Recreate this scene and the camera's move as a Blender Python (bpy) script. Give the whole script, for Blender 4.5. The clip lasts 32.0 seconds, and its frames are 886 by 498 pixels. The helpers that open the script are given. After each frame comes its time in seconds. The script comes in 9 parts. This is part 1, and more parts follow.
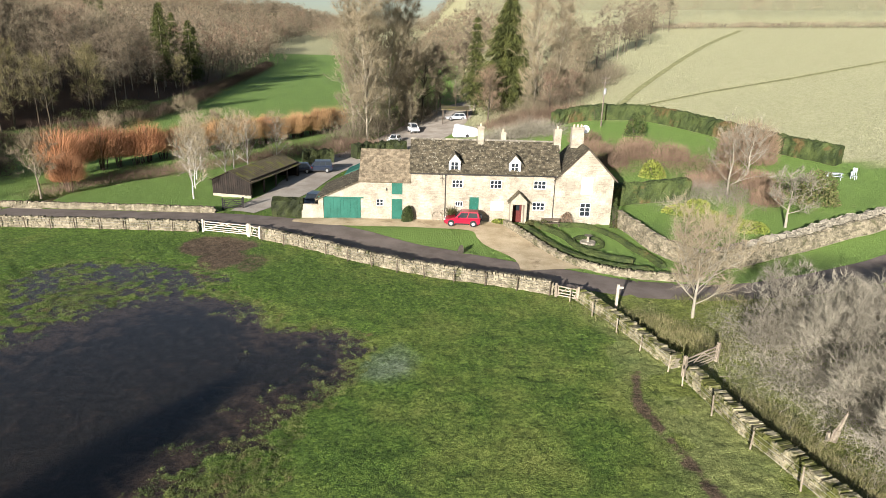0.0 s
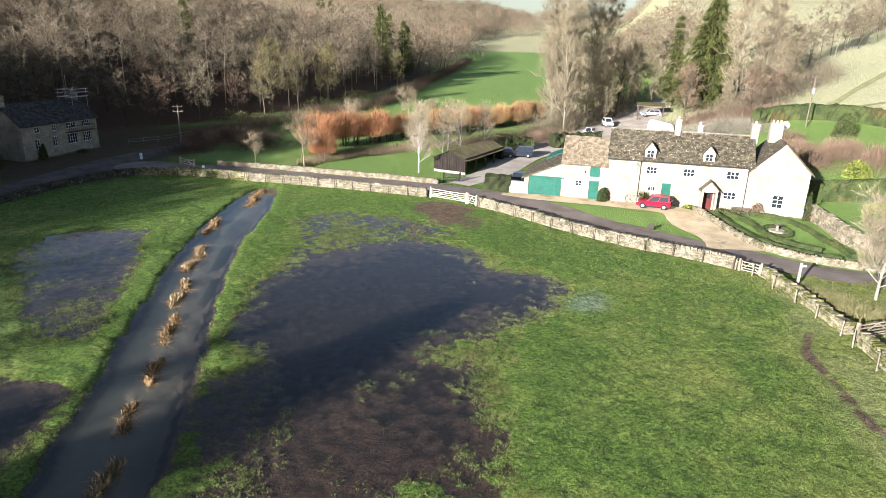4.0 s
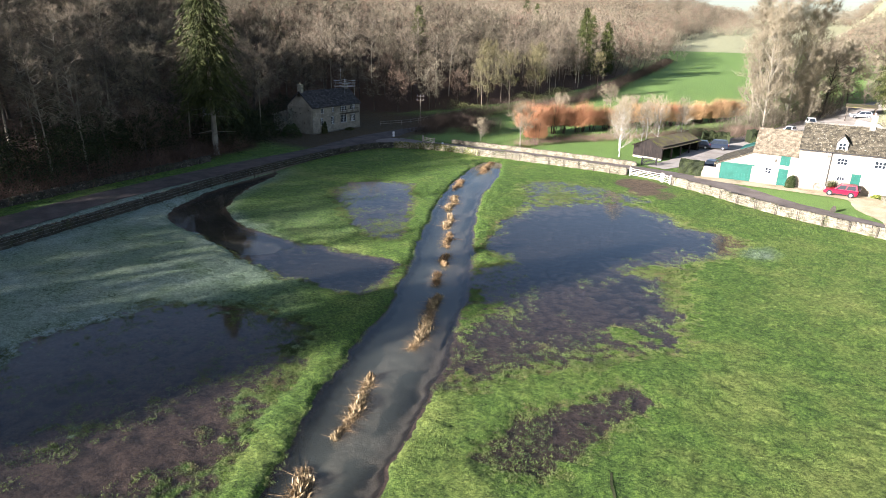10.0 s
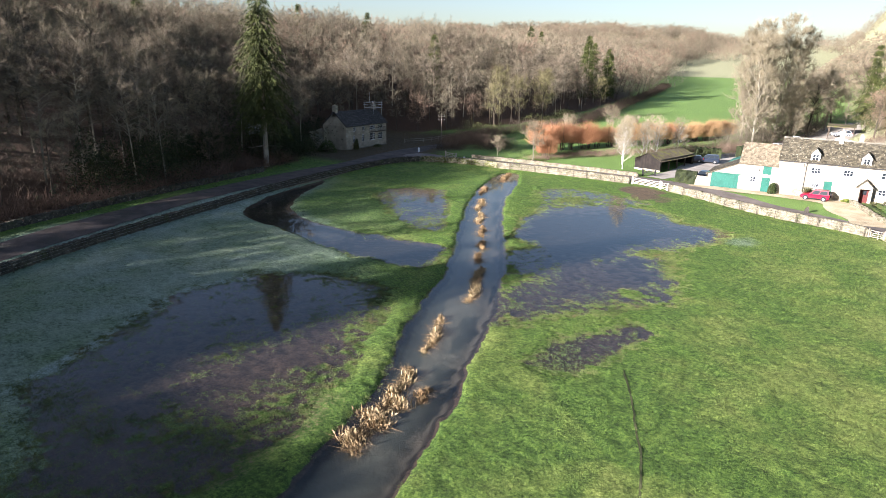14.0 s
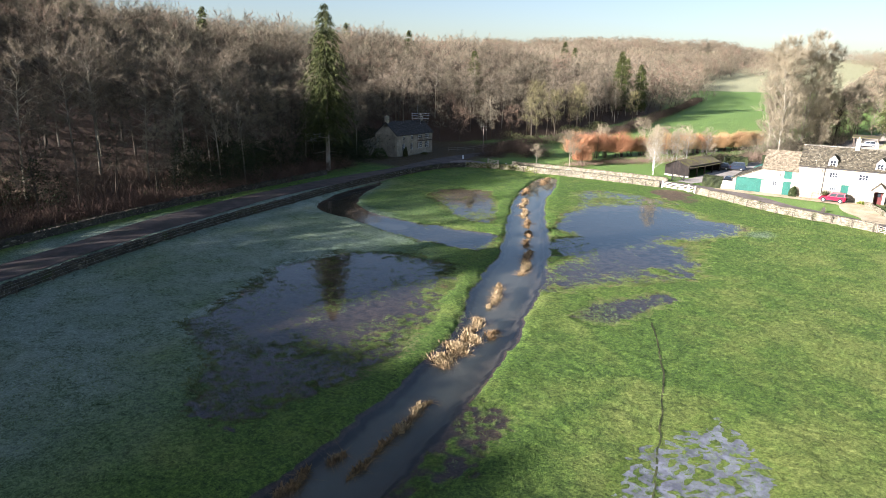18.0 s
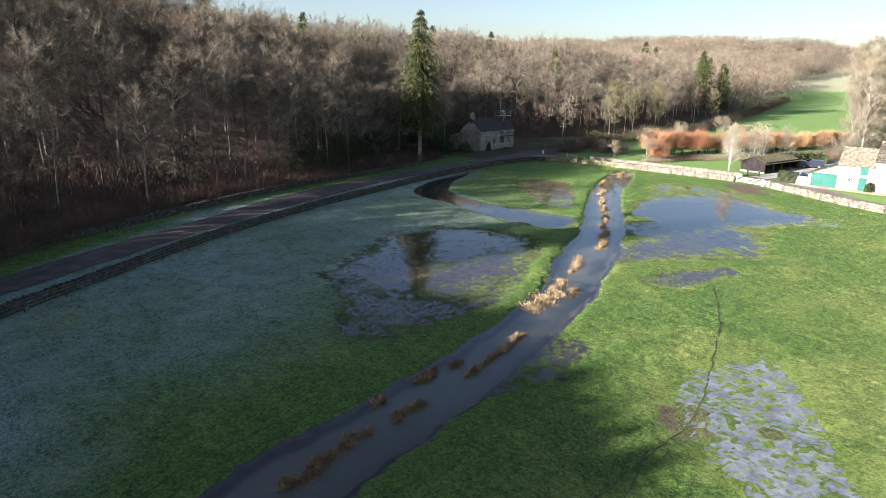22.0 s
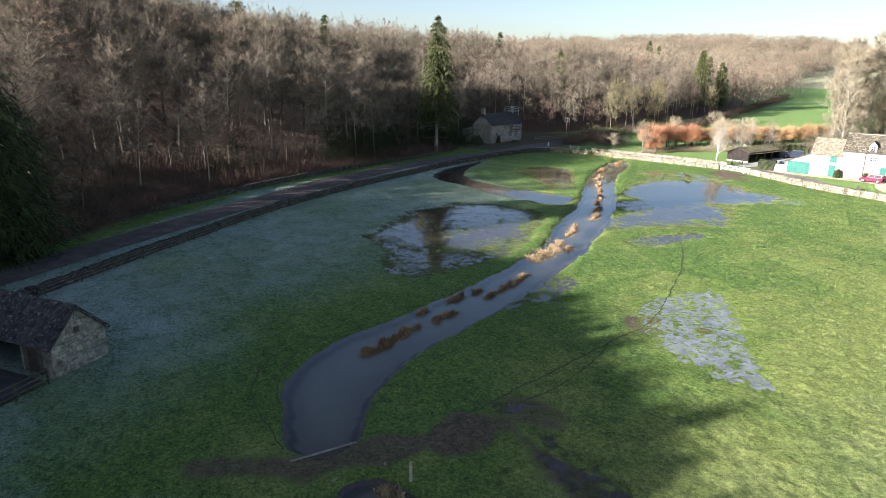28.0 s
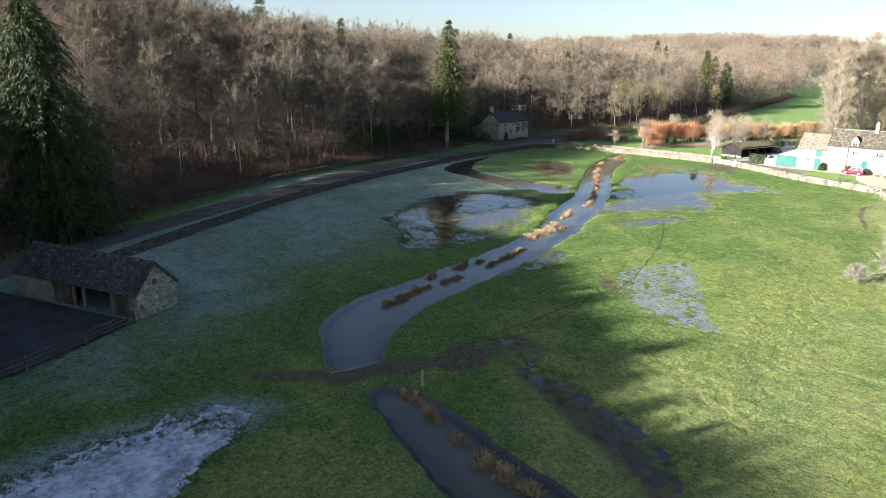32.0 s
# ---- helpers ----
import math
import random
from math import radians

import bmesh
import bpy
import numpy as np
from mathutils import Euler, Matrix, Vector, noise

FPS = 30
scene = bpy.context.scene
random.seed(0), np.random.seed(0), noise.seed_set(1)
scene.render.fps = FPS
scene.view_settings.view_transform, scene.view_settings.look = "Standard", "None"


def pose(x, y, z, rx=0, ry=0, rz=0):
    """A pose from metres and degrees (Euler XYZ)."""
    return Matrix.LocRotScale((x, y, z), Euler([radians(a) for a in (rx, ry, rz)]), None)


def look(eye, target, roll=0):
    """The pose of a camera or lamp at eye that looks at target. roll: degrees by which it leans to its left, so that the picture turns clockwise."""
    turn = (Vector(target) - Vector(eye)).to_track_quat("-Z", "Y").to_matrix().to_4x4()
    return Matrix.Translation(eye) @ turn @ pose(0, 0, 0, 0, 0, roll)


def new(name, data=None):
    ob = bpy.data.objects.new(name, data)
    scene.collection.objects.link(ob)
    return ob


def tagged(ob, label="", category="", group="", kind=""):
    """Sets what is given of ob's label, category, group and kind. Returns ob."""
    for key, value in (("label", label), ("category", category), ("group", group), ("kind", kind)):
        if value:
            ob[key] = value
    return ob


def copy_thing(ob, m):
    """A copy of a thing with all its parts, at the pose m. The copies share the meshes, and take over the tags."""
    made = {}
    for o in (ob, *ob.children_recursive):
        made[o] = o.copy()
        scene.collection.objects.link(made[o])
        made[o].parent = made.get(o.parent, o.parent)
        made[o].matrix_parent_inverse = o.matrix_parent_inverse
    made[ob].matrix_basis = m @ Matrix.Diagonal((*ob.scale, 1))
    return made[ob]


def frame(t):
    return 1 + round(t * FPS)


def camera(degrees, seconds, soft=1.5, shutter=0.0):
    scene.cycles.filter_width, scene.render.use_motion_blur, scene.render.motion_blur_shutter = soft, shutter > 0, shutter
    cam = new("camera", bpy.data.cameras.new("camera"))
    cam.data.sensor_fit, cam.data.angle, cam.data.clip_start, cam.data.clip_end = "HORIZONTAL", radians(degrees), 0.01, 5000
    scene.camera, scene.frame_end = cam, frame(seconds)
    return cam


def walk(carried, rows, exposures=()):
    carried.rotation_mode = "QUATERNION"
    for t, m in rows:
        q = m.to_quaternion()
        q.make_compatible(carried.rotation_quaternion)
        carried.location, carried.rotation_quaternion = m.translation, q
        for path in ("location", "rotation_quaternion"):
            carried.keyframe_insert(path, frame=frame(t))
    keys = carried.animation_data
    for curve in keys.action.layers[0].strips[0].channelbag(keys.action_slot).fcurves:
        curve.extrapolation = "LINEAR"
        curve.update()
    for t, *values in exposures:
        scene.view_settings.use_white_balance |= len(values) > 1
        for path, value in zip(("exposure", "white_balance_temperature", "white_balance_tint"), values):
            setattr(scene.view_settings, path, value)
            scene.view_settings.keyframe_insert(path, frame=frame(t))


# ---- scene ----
cam = camera(70.2, 32.0, soft=0.8)
PATH = [
    (0, (1.682, 14.815, 19.067), (1.717, 16.718, 18.454), 1.6),
    (1, (0.804, 12.18, 19.117), (0.797, 14.083, 18.499), 1.6),
    (2, (0.25, 9.284, 19.217), (0.081, 11.177, 18.593), 1.6),
    (3, (0.135, 6.383, 19.218), (-0.214, 8.25, 18.589), 1.4),
    (3.5, (0.132, 4.977, 19.199), (-0.297, 6.825, 18.567), 1.5),
    (5.5, (0.313, -0.924, 19.231), (-0.394, 0.835, 18.592), 1.4),
    (6, (0.39, -2.54, 19.25), (-0.404, -0.82, 18.609), 1.4),
    (7, (1.077, -5.323, 19.46), (0.097, -3.704, 18.812), 1.3),
    (8, (1.93, -8.418, 19.673), (0.924, -6.817, 19.021), 1.2),
    (9, (2.859, -11.784, 19.739), (1.855, -10.182, 19.087), 1.2),
    (10, (3.766, -15.246, 19.698), (2.763, -13.642, 19.049), 1.3),
    (11, (4.649, -18.814, 19.824), (3.647, -17.21, 19.173), 1.3),
    (12, (5.554, -22.065, 19.73), (4.552, -20.461, 19.082), 1.5),
    (13, (6.457, -25.409, 19.835), (5.45, -23.8, 19.205), 1.4),
    (14, (7.417, -28.658, 19.899), (6.398, -27.037, 19.32), 1.3),
    (14.5, (7.874, -30.23, 19.845), (6.848, -28.605, 19.293), 1.3),
    (16.5, (9.7, -36.095, 19.784), (8.652, -34.478, 19.247), 1.2),
    (17, (10.18, -37.399, 19.801), (9.124, -35.788, 19.263), 1.3),
    (18, (11.209, -39.874, 19.782), (10.106, -38.295, 19.244), 1.2),
    (19, (12.322, -42.538, 19.786), (11.146, -41.013, 19.246), 1.2),
    (20, (13.502, -45.12, 19.668), (12.298, -43.616, 19.128), 1.2),
    (21, (14.788, -47.534, 19.703), (13.543, -46.065, 19.161), 1.2),
    (22, (16.053, -49.948, 19.74), (14.776, -48.508, 19.197), 1.1),
    (23, (17.234, -52.073, 19.966), (15.942, -50.647, 19.42), 1.1),
    (24, (18.67, -54.355, 19.886), (17.377, -52.93, 19.341), 1.1),
    (25, (20.006, -56.687, 19.969), (18.714, -55.262, 19.422), 1.1),
    (25.5, (20.853, -57.773, 19.969), (19.56, -56.349, 19.422), 1.1),
    (27.5, (24.486, -61.46, 19.931), (23.189, -60.039, 19.383), 1.0),
    (28, (25.199, -62.518, 20.034), (23.905, -61.096, 19.485), 1.0),
    (28.5, (26.078, -63.455, 20.129), (24.784, -62.033, 19.578), 1.0),
    (29, (26.915, -64.345, 20.155), (25.621, -62.923, 19.604), 1.0),
    (30, (28.599, -66.164, 20.193), (27.302, -64.744, 19.643), 0.9),
    (31, (30.473, -68.004, 20.243), (29.167, -66.592, 19.693), 0.9),
    (32, (32.52, -69.715, 20.256), (31.198, -68.319, 19.706), 0.8),
]
EXPOSURE = [(0, 1.25, 6350, 13), (2, 1.36, 6300, 13), (6, 2.02, 5900, 18), (13, 2.06, 5900, 18), (18, 2.04, 5900, 18), (22, 2.2, 5850, 18), (32, 2.25, 5850, 18)]
walk(cam, [(t, look(eye, target, roll)) for t, eye, target, roll in PATH], EXPOSURE)

# ---- world, sun, sky ----
SUN_FROM = Vector((-0.40, -0.917, 0.0)).normalized()
SUN_EL = radians(14.5)
world = bpy.data.worlds.new("sky")
scene.world = world
world.use_nodes = True
wn = world.node_tree.nodes
wl = world.node_tree.links
sky = wn.new("ShaderNodeTexSky")
sky.sky_type = 'NISHITA'
sky.sun_disc = False
sky.sun_elevation = SUN_EL
sky.altitude = 100
sky.sun_rotation = math.atan2(SUN_FROM.x, SUN_FROM.y)
sky.air_density, sky.dust_density, sky.ozone_density = 0.9, 1.2, 0.7
wl.new(sky.outputs[0], wn["Background"].inputs[0])
wn["Background"].inputs[1].default_value = 0.044
sun = new("sun", bpy.data.lights.new("sun", "SUN"))
sun.data.energy, sun.data.angle, sun.data.color = 5.0, radians(0.6), (1.0, 0.945, 0.865)
sun_dir = Vector((SUN_FROM.x * math.cos(SUN_EL), SUN_FROM.y * math.cos(SUN_EL), math.sin(SUN_EL)))
sun.matrix_world = look(sun_dir * 300, (0, 0, 0))


# ---- materials ----
def mat(name, rough=0.8, metal=0.0):
    m = bpy.data.materials.new(name)
    m.use_nodes = True
    b = m.node_tree.nodes["Principled BSDF"]
    b.inputs["Roughness"].default_value = rough
    b.inputs["Metallic"].default_value = metal
    b.inputs["Specular IOR Level"].default_value = 0.3
    return m, m.node_tree, b


def tex_noise(nt, scale, detail=4.0, rough=0.55, vec=None):
    n = nt.nodes.new("ShaderNodeTexNoise")
    n.inputs["Scale"].default_value = scale
    n.inputs["Detail"].default_value = detail
    n.inputs["Roughness"].default_value = rough
    if vec is not None:
        nt.links.new(vec, n.inputs["Vector"])
    return n.outputs["Fac"]


def ramp(nt, fac, stops):
    r = nt.nodes.new("ShaderNodeValToRGB")
    while len(r.color_ramp.elements) < len(stops):
        r.color_ramp.elements.new(0.5)
    for e, (p, c) in zip(r.color_ramp.elements, stops):
        e.position, e.color = p, (*c, 1)
    nt.links.new(fac, r.inputs[0])
    return r.outputs[0]


def mixc(nt, fac, a, b, kind='MIX'):
    n = nt.nodes.new("ShaderNodeMix")
    n.data_type, n.blend_type = 'RGBA', kind
    for sock, v in ((n.inputs[0], fac), (n.inputs[6], a), (n.inputs[7], b)):
        if isinstance(v, (int, float)):
            sock.default_value = v
        elif isinstance(v, tuple):
            sock.default_value = (*v, 1)
        else:
            nt.links.new(v, sock)
    return n.outputs[2]


def math_n(nt, op, a, b=None, clamp=False):
    n = nt.nodes.new("ShaderNodeMath")
    n.operation, n.use_clamp = op, clamp
    for sock, v in zip(n.inputs, (a, b)):
        if v is None:
            continue
        if isinstance(v, (int, float)):
            sock.default_value = v
        else:
            nt.links.new(v, sock)
    return n.outputs[0]


def smooth_n(nt, val, lo, hi):
    n = nt.nodes.new("ShaderNodeMapRange")
    n.interpolation_type = 'SMOOTHSTEP'
    n.inputs[1].default_value, n.inputs[2].default_value = lo, hi
    nt.links.new(val, n.inputs[0])
    return n.outputs[0]


def bump(nt, b, h, strength, dist):
    n = nt.nodes.new("ShaderNodeBump")
    n.inputs["Strength"].default_value, n.inputs["Distance"].default_value = strength, dist
    nt.links.new(h, n.inputs["Height"])
    nt.links.new(n.outputs[0], b.inputs["Normal"])


def position(nt):
    return nt.nodes.new("ShaderNodeNewGeometry").outputs["Position"]


def obj_random(nt):
    return nt.nodes.new("ShaderNodeObjectInfo").outputs["Random"]


def island_random(nt):
    return nt.nodes.new("ShaderNodeNewGeometry").outputs["Random Per Island"]


def surface(name, dark, light, scale=1.5, fine=18.0, rough=0.85, relief=0.3, dist=0.02, vary=0.0, island=0.0, stain=None, stain_scale=0.4, stain_lo=0.55, metal=0.0):
    """Grain and blotches between two colours, an optional stain, and variation from piece to piece."""
    m, nt, b = mat(name, rough, metal)
    p = position(nt)
    big, small = tex_noise(nt, scale, 4, 0.6, p), tex_noise(nt, fine, 3, 0.6, p)
    f = math_n(nt, 'ADD', math_n(nt, 'MULTIPLY', big, 0.6), math_n(nt, 'MULTIPLY', small, 0.4))
    c = ramp(nt, f, [(0.40, dark), (0.60, light)])
    if stain:
        s = smooth_n(nt, tex_noise(nt, stain_scale, 6, 0.7, p), stain_lo, stain_lo + 0.12)
        c = mixc(nt, s, c, stain)
    for amount, src in ((vary, obj_random), (island, island_random)):
        if amount:
            v = math_n(nt, 'ADD', math_n(nt, 'MULTIPLY', src(nt), 2 * amount), 1 - amount)
            hsv = nt.nodes.new("ShaderNodeHueSaturation")
            nt.links.new(v, hsv.inputs["Value"])
            nt.links.new(c, hsv.inputs["Color"])
            c = hsv.outputs[0]
    nt.links.new(c, b.inputs["Base Color"])
    if relief:
        bump(nt, b, small, relief, dist)
    return m


STONE = surface("cream_limestone", (0.24, 0.21, 0.158), (0.40, 0.355, 0.275), 0.7, 8, 0.9, 0.5, 0.03, island=0.16, stain=(0.26, 0.232, 0.18), stain_scale=0.5, stain_lo=0.56)
# mossy stone with the wood's shade put into its tone, for the lane walls
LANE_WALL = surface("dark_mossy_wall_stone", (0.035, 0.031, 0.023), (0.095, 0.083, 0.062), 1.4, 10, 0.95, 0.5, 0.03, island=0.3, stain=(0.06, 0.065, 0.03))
# limestone again, greyed and darkened in colour as if standing in shade
STONE_SHADE = surface("shade_grey_limestone", (0.13, 0.118, 0.09), (0.36, 0.325, 0.25), 1.8, 10, 0.9, 0.6, 0.03, island=0.2, vary=0.35, stain=(0.20, 0.20, 0.17))
DRYSTONE = surface("dry_stone", (0.12, 0.105, 0.068), (0.265, 0.23, 0.16), 1.6, 12, 0.95, 0.6, 0.04, island=0.35, stain=(0.085, 0.082, 0.042), stain_scale=0.9, stain_lo=0.52)
MOSSY_STONE = surface("mossy_dry_stone", (0.16, 0.145, 0.085), (0.34, 0.30, 0.20), 1.8, 12, 0.95, 0.6, 0.04, island=0.35, stain=(0.085, 0.09, 0.022), stain_scale=1.1, stain_lo=0.44)
WALL_CORE = surface("wall_rubble_core", (0.16, 0.14, 0.10), (0.26, 0.23, 0.17), 2, 10)
SLATE = surface("stone_roof_slates", (0.042, 0.036, 0.022), (0.13, 0.11, 0.072), 2.2, 16, 0.9, 0.7, 0.04, island=0.4, stain=(0.40, 0.37, 0.28), stain_scale=4.2, stain_lo=0.56)
SLATE_TAN = surface("tan_roof_slates", (0.12, 0.095, 0.06), (0.28, 0.23, 0.155), 2.2, 16, 0.9, 0.7, 0.04, island=0.24, stain=(0.085, 0.07, 0.045), stain_scale=4.0, stain_lo=0.56)
SLATE_BLUE = surface("dark_grey_roof_slates", (0.030, 0.026, 0.024), (0.095, 0.086, 0.080), 2.0, 14, 0.95, 0.5, 0.03, island=0.35, vary=0.15, stain=(0.30, 0.29, 0.28), stain_scale=5.0, stain_lo=0.555)
WHITE_PAINT = surface("white_paint", (0.72, 0.72, 0.70), (0.82, 0.82, 0.80), 2, 20, 0.5, 0.1)
GREEN_PAINT = surface("green_paint", (0.007, 0.080, 0.053), (0.013, 0.110, 0.076), 1.5, 14, 0.5, 0.1)
RED_PAINT = surface("dark_red_paint", (0.085, 0.016, 0.014), (0.12, 0.025, 0.02), 2, 15, 0.5, 0.1)
BLACK_WOOD = surface("black_tarred_boards", (0.010, 0.0075, 0.006), (0.026, 0.019, 0.014), 1.0, 12, 0.85, 0.3, 0.01, vary=0.25)
BARN_WOOD = surface("weathered_boards", (0.065, 0.050, 0.038), (0.16, 0.122, 0.092), 1.4, 14, 0.9, 0.3, 0.01, vary=0.3)
OLD_WOOD = surface("grey_fence_wood", (0.17, 0.14, 0.10), (0.34, 0.29, 0.22), 2, 18, 0.9, 0.3, 0.01, vary=0.2)
DARK_WOOD = surface("dark_fence_wood", (0.05, 0.04, 0.03), (0.11, 0.085, 0.06), 2, 18, 0.9, 0.3, 0.01, vary=0.2)
PALE_WOOD = surface("pale_gate_wood", (0.32, 0.28, 0.22), (0.48, 0.43, 0.34), 2, 18, 0.85, 0.2, 0.01, vary=0.1)
MOSS_ROOF = surface("mossy_corrugated_roof", (0.07, 0.055, 0.035), (0.15, 0.125, 0.075), 0.7, 9, 0.9, 0.5, 0.03, stain=(0.15, 0.15, 0.03), stain_scale=0.9, stain_lo=0.5)
ASPHALT = surface("worn_asphalt", (0.13, 0.105, 0.086), (0.215, 0.178, 0.15), 0.5, 26, 0.75, 0.3, 0.01, stain=(0.15, 0.125, 0.10), stain_scale=0.25, stain_lo=0.58)
TRACK_DIRT = surface("muddy_track", (0.055, 0.042, 0.033), (0.125, 0.096, 0.078), 0.5, 14, 0.85, 0.5, 0.03, stain=(0.06, 0.055, 0.04), stain_scale=0.3, stain_lo=0.52)
GRAVEL = surface("tan_gravel", (0.40, 0.31, 0.18), (0.60, 0.49, 0.32), 0.5, 22, 0.95, 0.4, 0.02, stain=(0.28, 0.21, 0.12), stain_scale=0.3)
GREY_GRAVEL = surface("grey_gravel_yard", (0.30, 0.26, 0.21), (0.46, 0.41, 0.34), 0.4, 20, 0.95, 0.4, 0.02)
YARD_MUD = surface("dark_yard_mud", (0.018, 0.016, 0.016), (0.05, 0.045, 0.043), 0.5, 10, 0.7, 0.5, 0.03)
WORN_GRASS = surface("worn_path_grass", (0.19, 0.195, 0.08), (0.34, 0.335, 0.16), 0.6, 8, 0.9, 0.5, 0.05)
# lavender here is the reflected sky, painted into the wet film's colour
SKY_FILM = surface("sky_tinted_icy_film", (0.11, 0.108, 0.13), (0.27, 0.272, 0.31), 0.9, 4, 0.3, 0.2, 0.01, stain=(0.10, 0.095, 0.09), stain_scale=0.3, stain_lo=0.56)
FROSTED = surface("white_frosted_ice", (0.24, 0.24, 0.255), (0.56, 0.57, 0.60), 0.8, 3, 0.4, 0.2, 0.01, stain=(0.20, 0.20, 0.20), stain_scale=0.25, stain_lo=0.54)
BARK = surface("grey_brown_bark", (0.038, 0.031, 0.022), (0.115, 0.093, 0.066), 0.6, 7, 0.95, 0.5, 0.03, vary=0.2, stain=(0.12, 0.13, 0.06), stain_scale=0.5, stain_lo=0.6)
TWIG_GOLD = surface("olive_gold_twigs", (0.13, 0.112, 0.05), (0.26, 0.225, 0.11), 0.3, 3, 0.95, 0, vary=0.15)
TWIG = surface("brown_twigs", (0.078, 0.061, 0.040), (0.265, 0.213, 0.145), 0.25, 3, 0.95, 0, vary=0.25)
TWIG_OLIVE = surface("olive_grey_twigs", (0.080, 0.068, 0.043), (0.275, 0.23, 0.152), 0.3, 3, 0.95, 0, vary=0.25)
TWIG_GREY = surface("grey_lichen_twigs", (0.16, 0.145, 0.108), (0.33, 0.30, 0.23), 0.4, 3, 0.95, 0, vary=0.15)
TWIG_PALE = surface("pale_poplar_twigs", (0.165, 0.135, 0.083), (0.33, 0.275, 0.175), 0.3, 3, 0.95, 0, vary=0.15)
# TWIG darkened in colour for hedge and undergrowth that lie in shade
HEDGE_TWIG = surface("dark_hedge_twigs", (0.045, 0.032, 0.022), (0.13, 0.094, 0.062), 0.3, 3, 0.95, 0, vary=0.2)
TWIG_RED = surface("russet_twigs", (0.10, 0.068, 0.045), (0.27, 0.19, 0.128), 0.3, 3, 0.95, 0, vary=0.2)
PALE_BARK = surface("pale_grey_bark", (0.15, 0.13, 0.09), (0.31, 0.275, 0.20), 0.8, 7, 0.9, 0.4, 0.02, vary=0.15)
BIRCH_BARK = surface("white_birch_bark", (0.30, 0.28, 0.25), (0.55, 0.53, 0.48), 1.5, 9, 0.8, 0.3, 0.01, stain=(0.12, 0.10, 0.09), stain_scale=2.0, stain_lo=0.62)
WILLOW = surface("orange_willow_stems", (0.27, 0.12, 0.055), (0.45, 0.225, 0.11), 0.3, 3, 0.8, 0, vary=0.2)
RUSSET = surface("russet_undergrowth", (0.06, 0.035, 0.023), (0.17, 0.105, 0.07), 0.3, 3, 0.95, 0, vary=0.2)
RANK = surface("rank_winter_grass", (0.10, 0.105, 0.038), (0.29, 0.26, 0.12), 1.2, 6, 0.9, 0, island=0.3)
WILLOW_PALE = surface("amber_willow_stems", (0.29, 0.165, 0.07), (0.46, 0.29, 0.14), 0.3, 3, 0.8, 0, vary=0.2)
IVY = surface("dark_ivy_leaves", (0.012, 0.017, 0.006), (0.045, 0.055, 0.016), 0.8, 6, 0.85, 0, vary=0.2)
DARK_NEEDLES = surface("dark_conifer_needles", (0.010, 0.018, 0.005), (0.085, 0.108, 0.030), 0.6, 5, 0.85, 0, vary=0.2)
NEEDLES = surface("fir_needles", (0.026, 0.033, 0.008), (0.092, 0.102, 0.024), 0.6, 5, 0.85, 0, vary=0.2)
YEW = surface("clipped_hedge_leaves", (0.022, 0.035, 0.010), (0.068, 0.090, 0.024), 0.6, 6, 0.85, 0.6, 0.05, vary=0.15, stain=(0.10, 0.07, 0.026), stain_scale=0.2, stain_lo=0.54)
SHRUB = surface("olive_shrub_leaves", (0.05, 0.06, 0.018), (0.13, 0.125, 0.045), 0.8, 6, 0.85, 0, vary=0.2)
GOLD_SHRUB = surface("golden_conifer_leaves", (0.10, 0.135, 0.018), (0.22, 0.24, 0.045), 0.8, 6, 0.85, 0, vary=0.15)
DRY_SHRUB = surface("russet_dry_shrub", (0.145, 0.100, 0.066), (0.27, 0.185, 0.122), 0.6, 5, 0.9, 0, vary=0.2)
REED = surface("dry_reed_blades", (0.18, 0.12, 0.056), (0.42, 0.315, 0.17), 1.5, 8, 0.85, 0, island=0.3)
REED_DARK = surface("wet_brown_reed", (0.12, 0.075, 0.035), (0.32, 0.21, 0.10), 1.5, 8, 0.85, 0, island=0.3)
BLACK_RUBBER = surface("black_rubber", (0.015, 0.015, 0.015), (0.03, 0.03, 0.03), 4, 30, 0.8, 0.1)
DARK_METAL = surface("dark_iron", (0.03, 0.03, 0.03), (0.07, 0.065, 0.06), 4, 30, 0.5, 0.1, metal=0.6)
STEEL = surface("galvanised_steel", (0.35, 0.36, 0.36), (0.55, 0.56, 0.56), 4, 30, 0.4, 0.1, metal=0.8)
POLE_WOOD = surface("creosoted_pole", (0.10, 0.08, 0.06), (0.20, 0.165, 0.13), 2, 20, 0.9, 0.3, 0.01)
LEAD = surface("lead_flashing", (0.20, 0.20, 0.21), (0.32, 0.32, 0.33), 2, 20, 0.6, 0.1)
CLAY_POT = surface("buff_chimney_pot", (0.42, 0.34, 0.22), (0.56, 0.47, 0.33), 3, 20, 0.85, 0.2)


def paint(name, col, rough=0.3):
    m, nt, b = mat(name, rough)
    n = tex_noise(nt, 3.0, 3, 0.5, position(nt))
    nt.links.new(ramp(nt, n, [(0.3, tuple(c * 0.85 for c in col)), (0.7, col)]), b.inputs["Base Color"])
    b.inputs["Coat Weight"].default_value = 0.5
    b.inputs["Coat Roughness"].default_value = 0.1
    return m


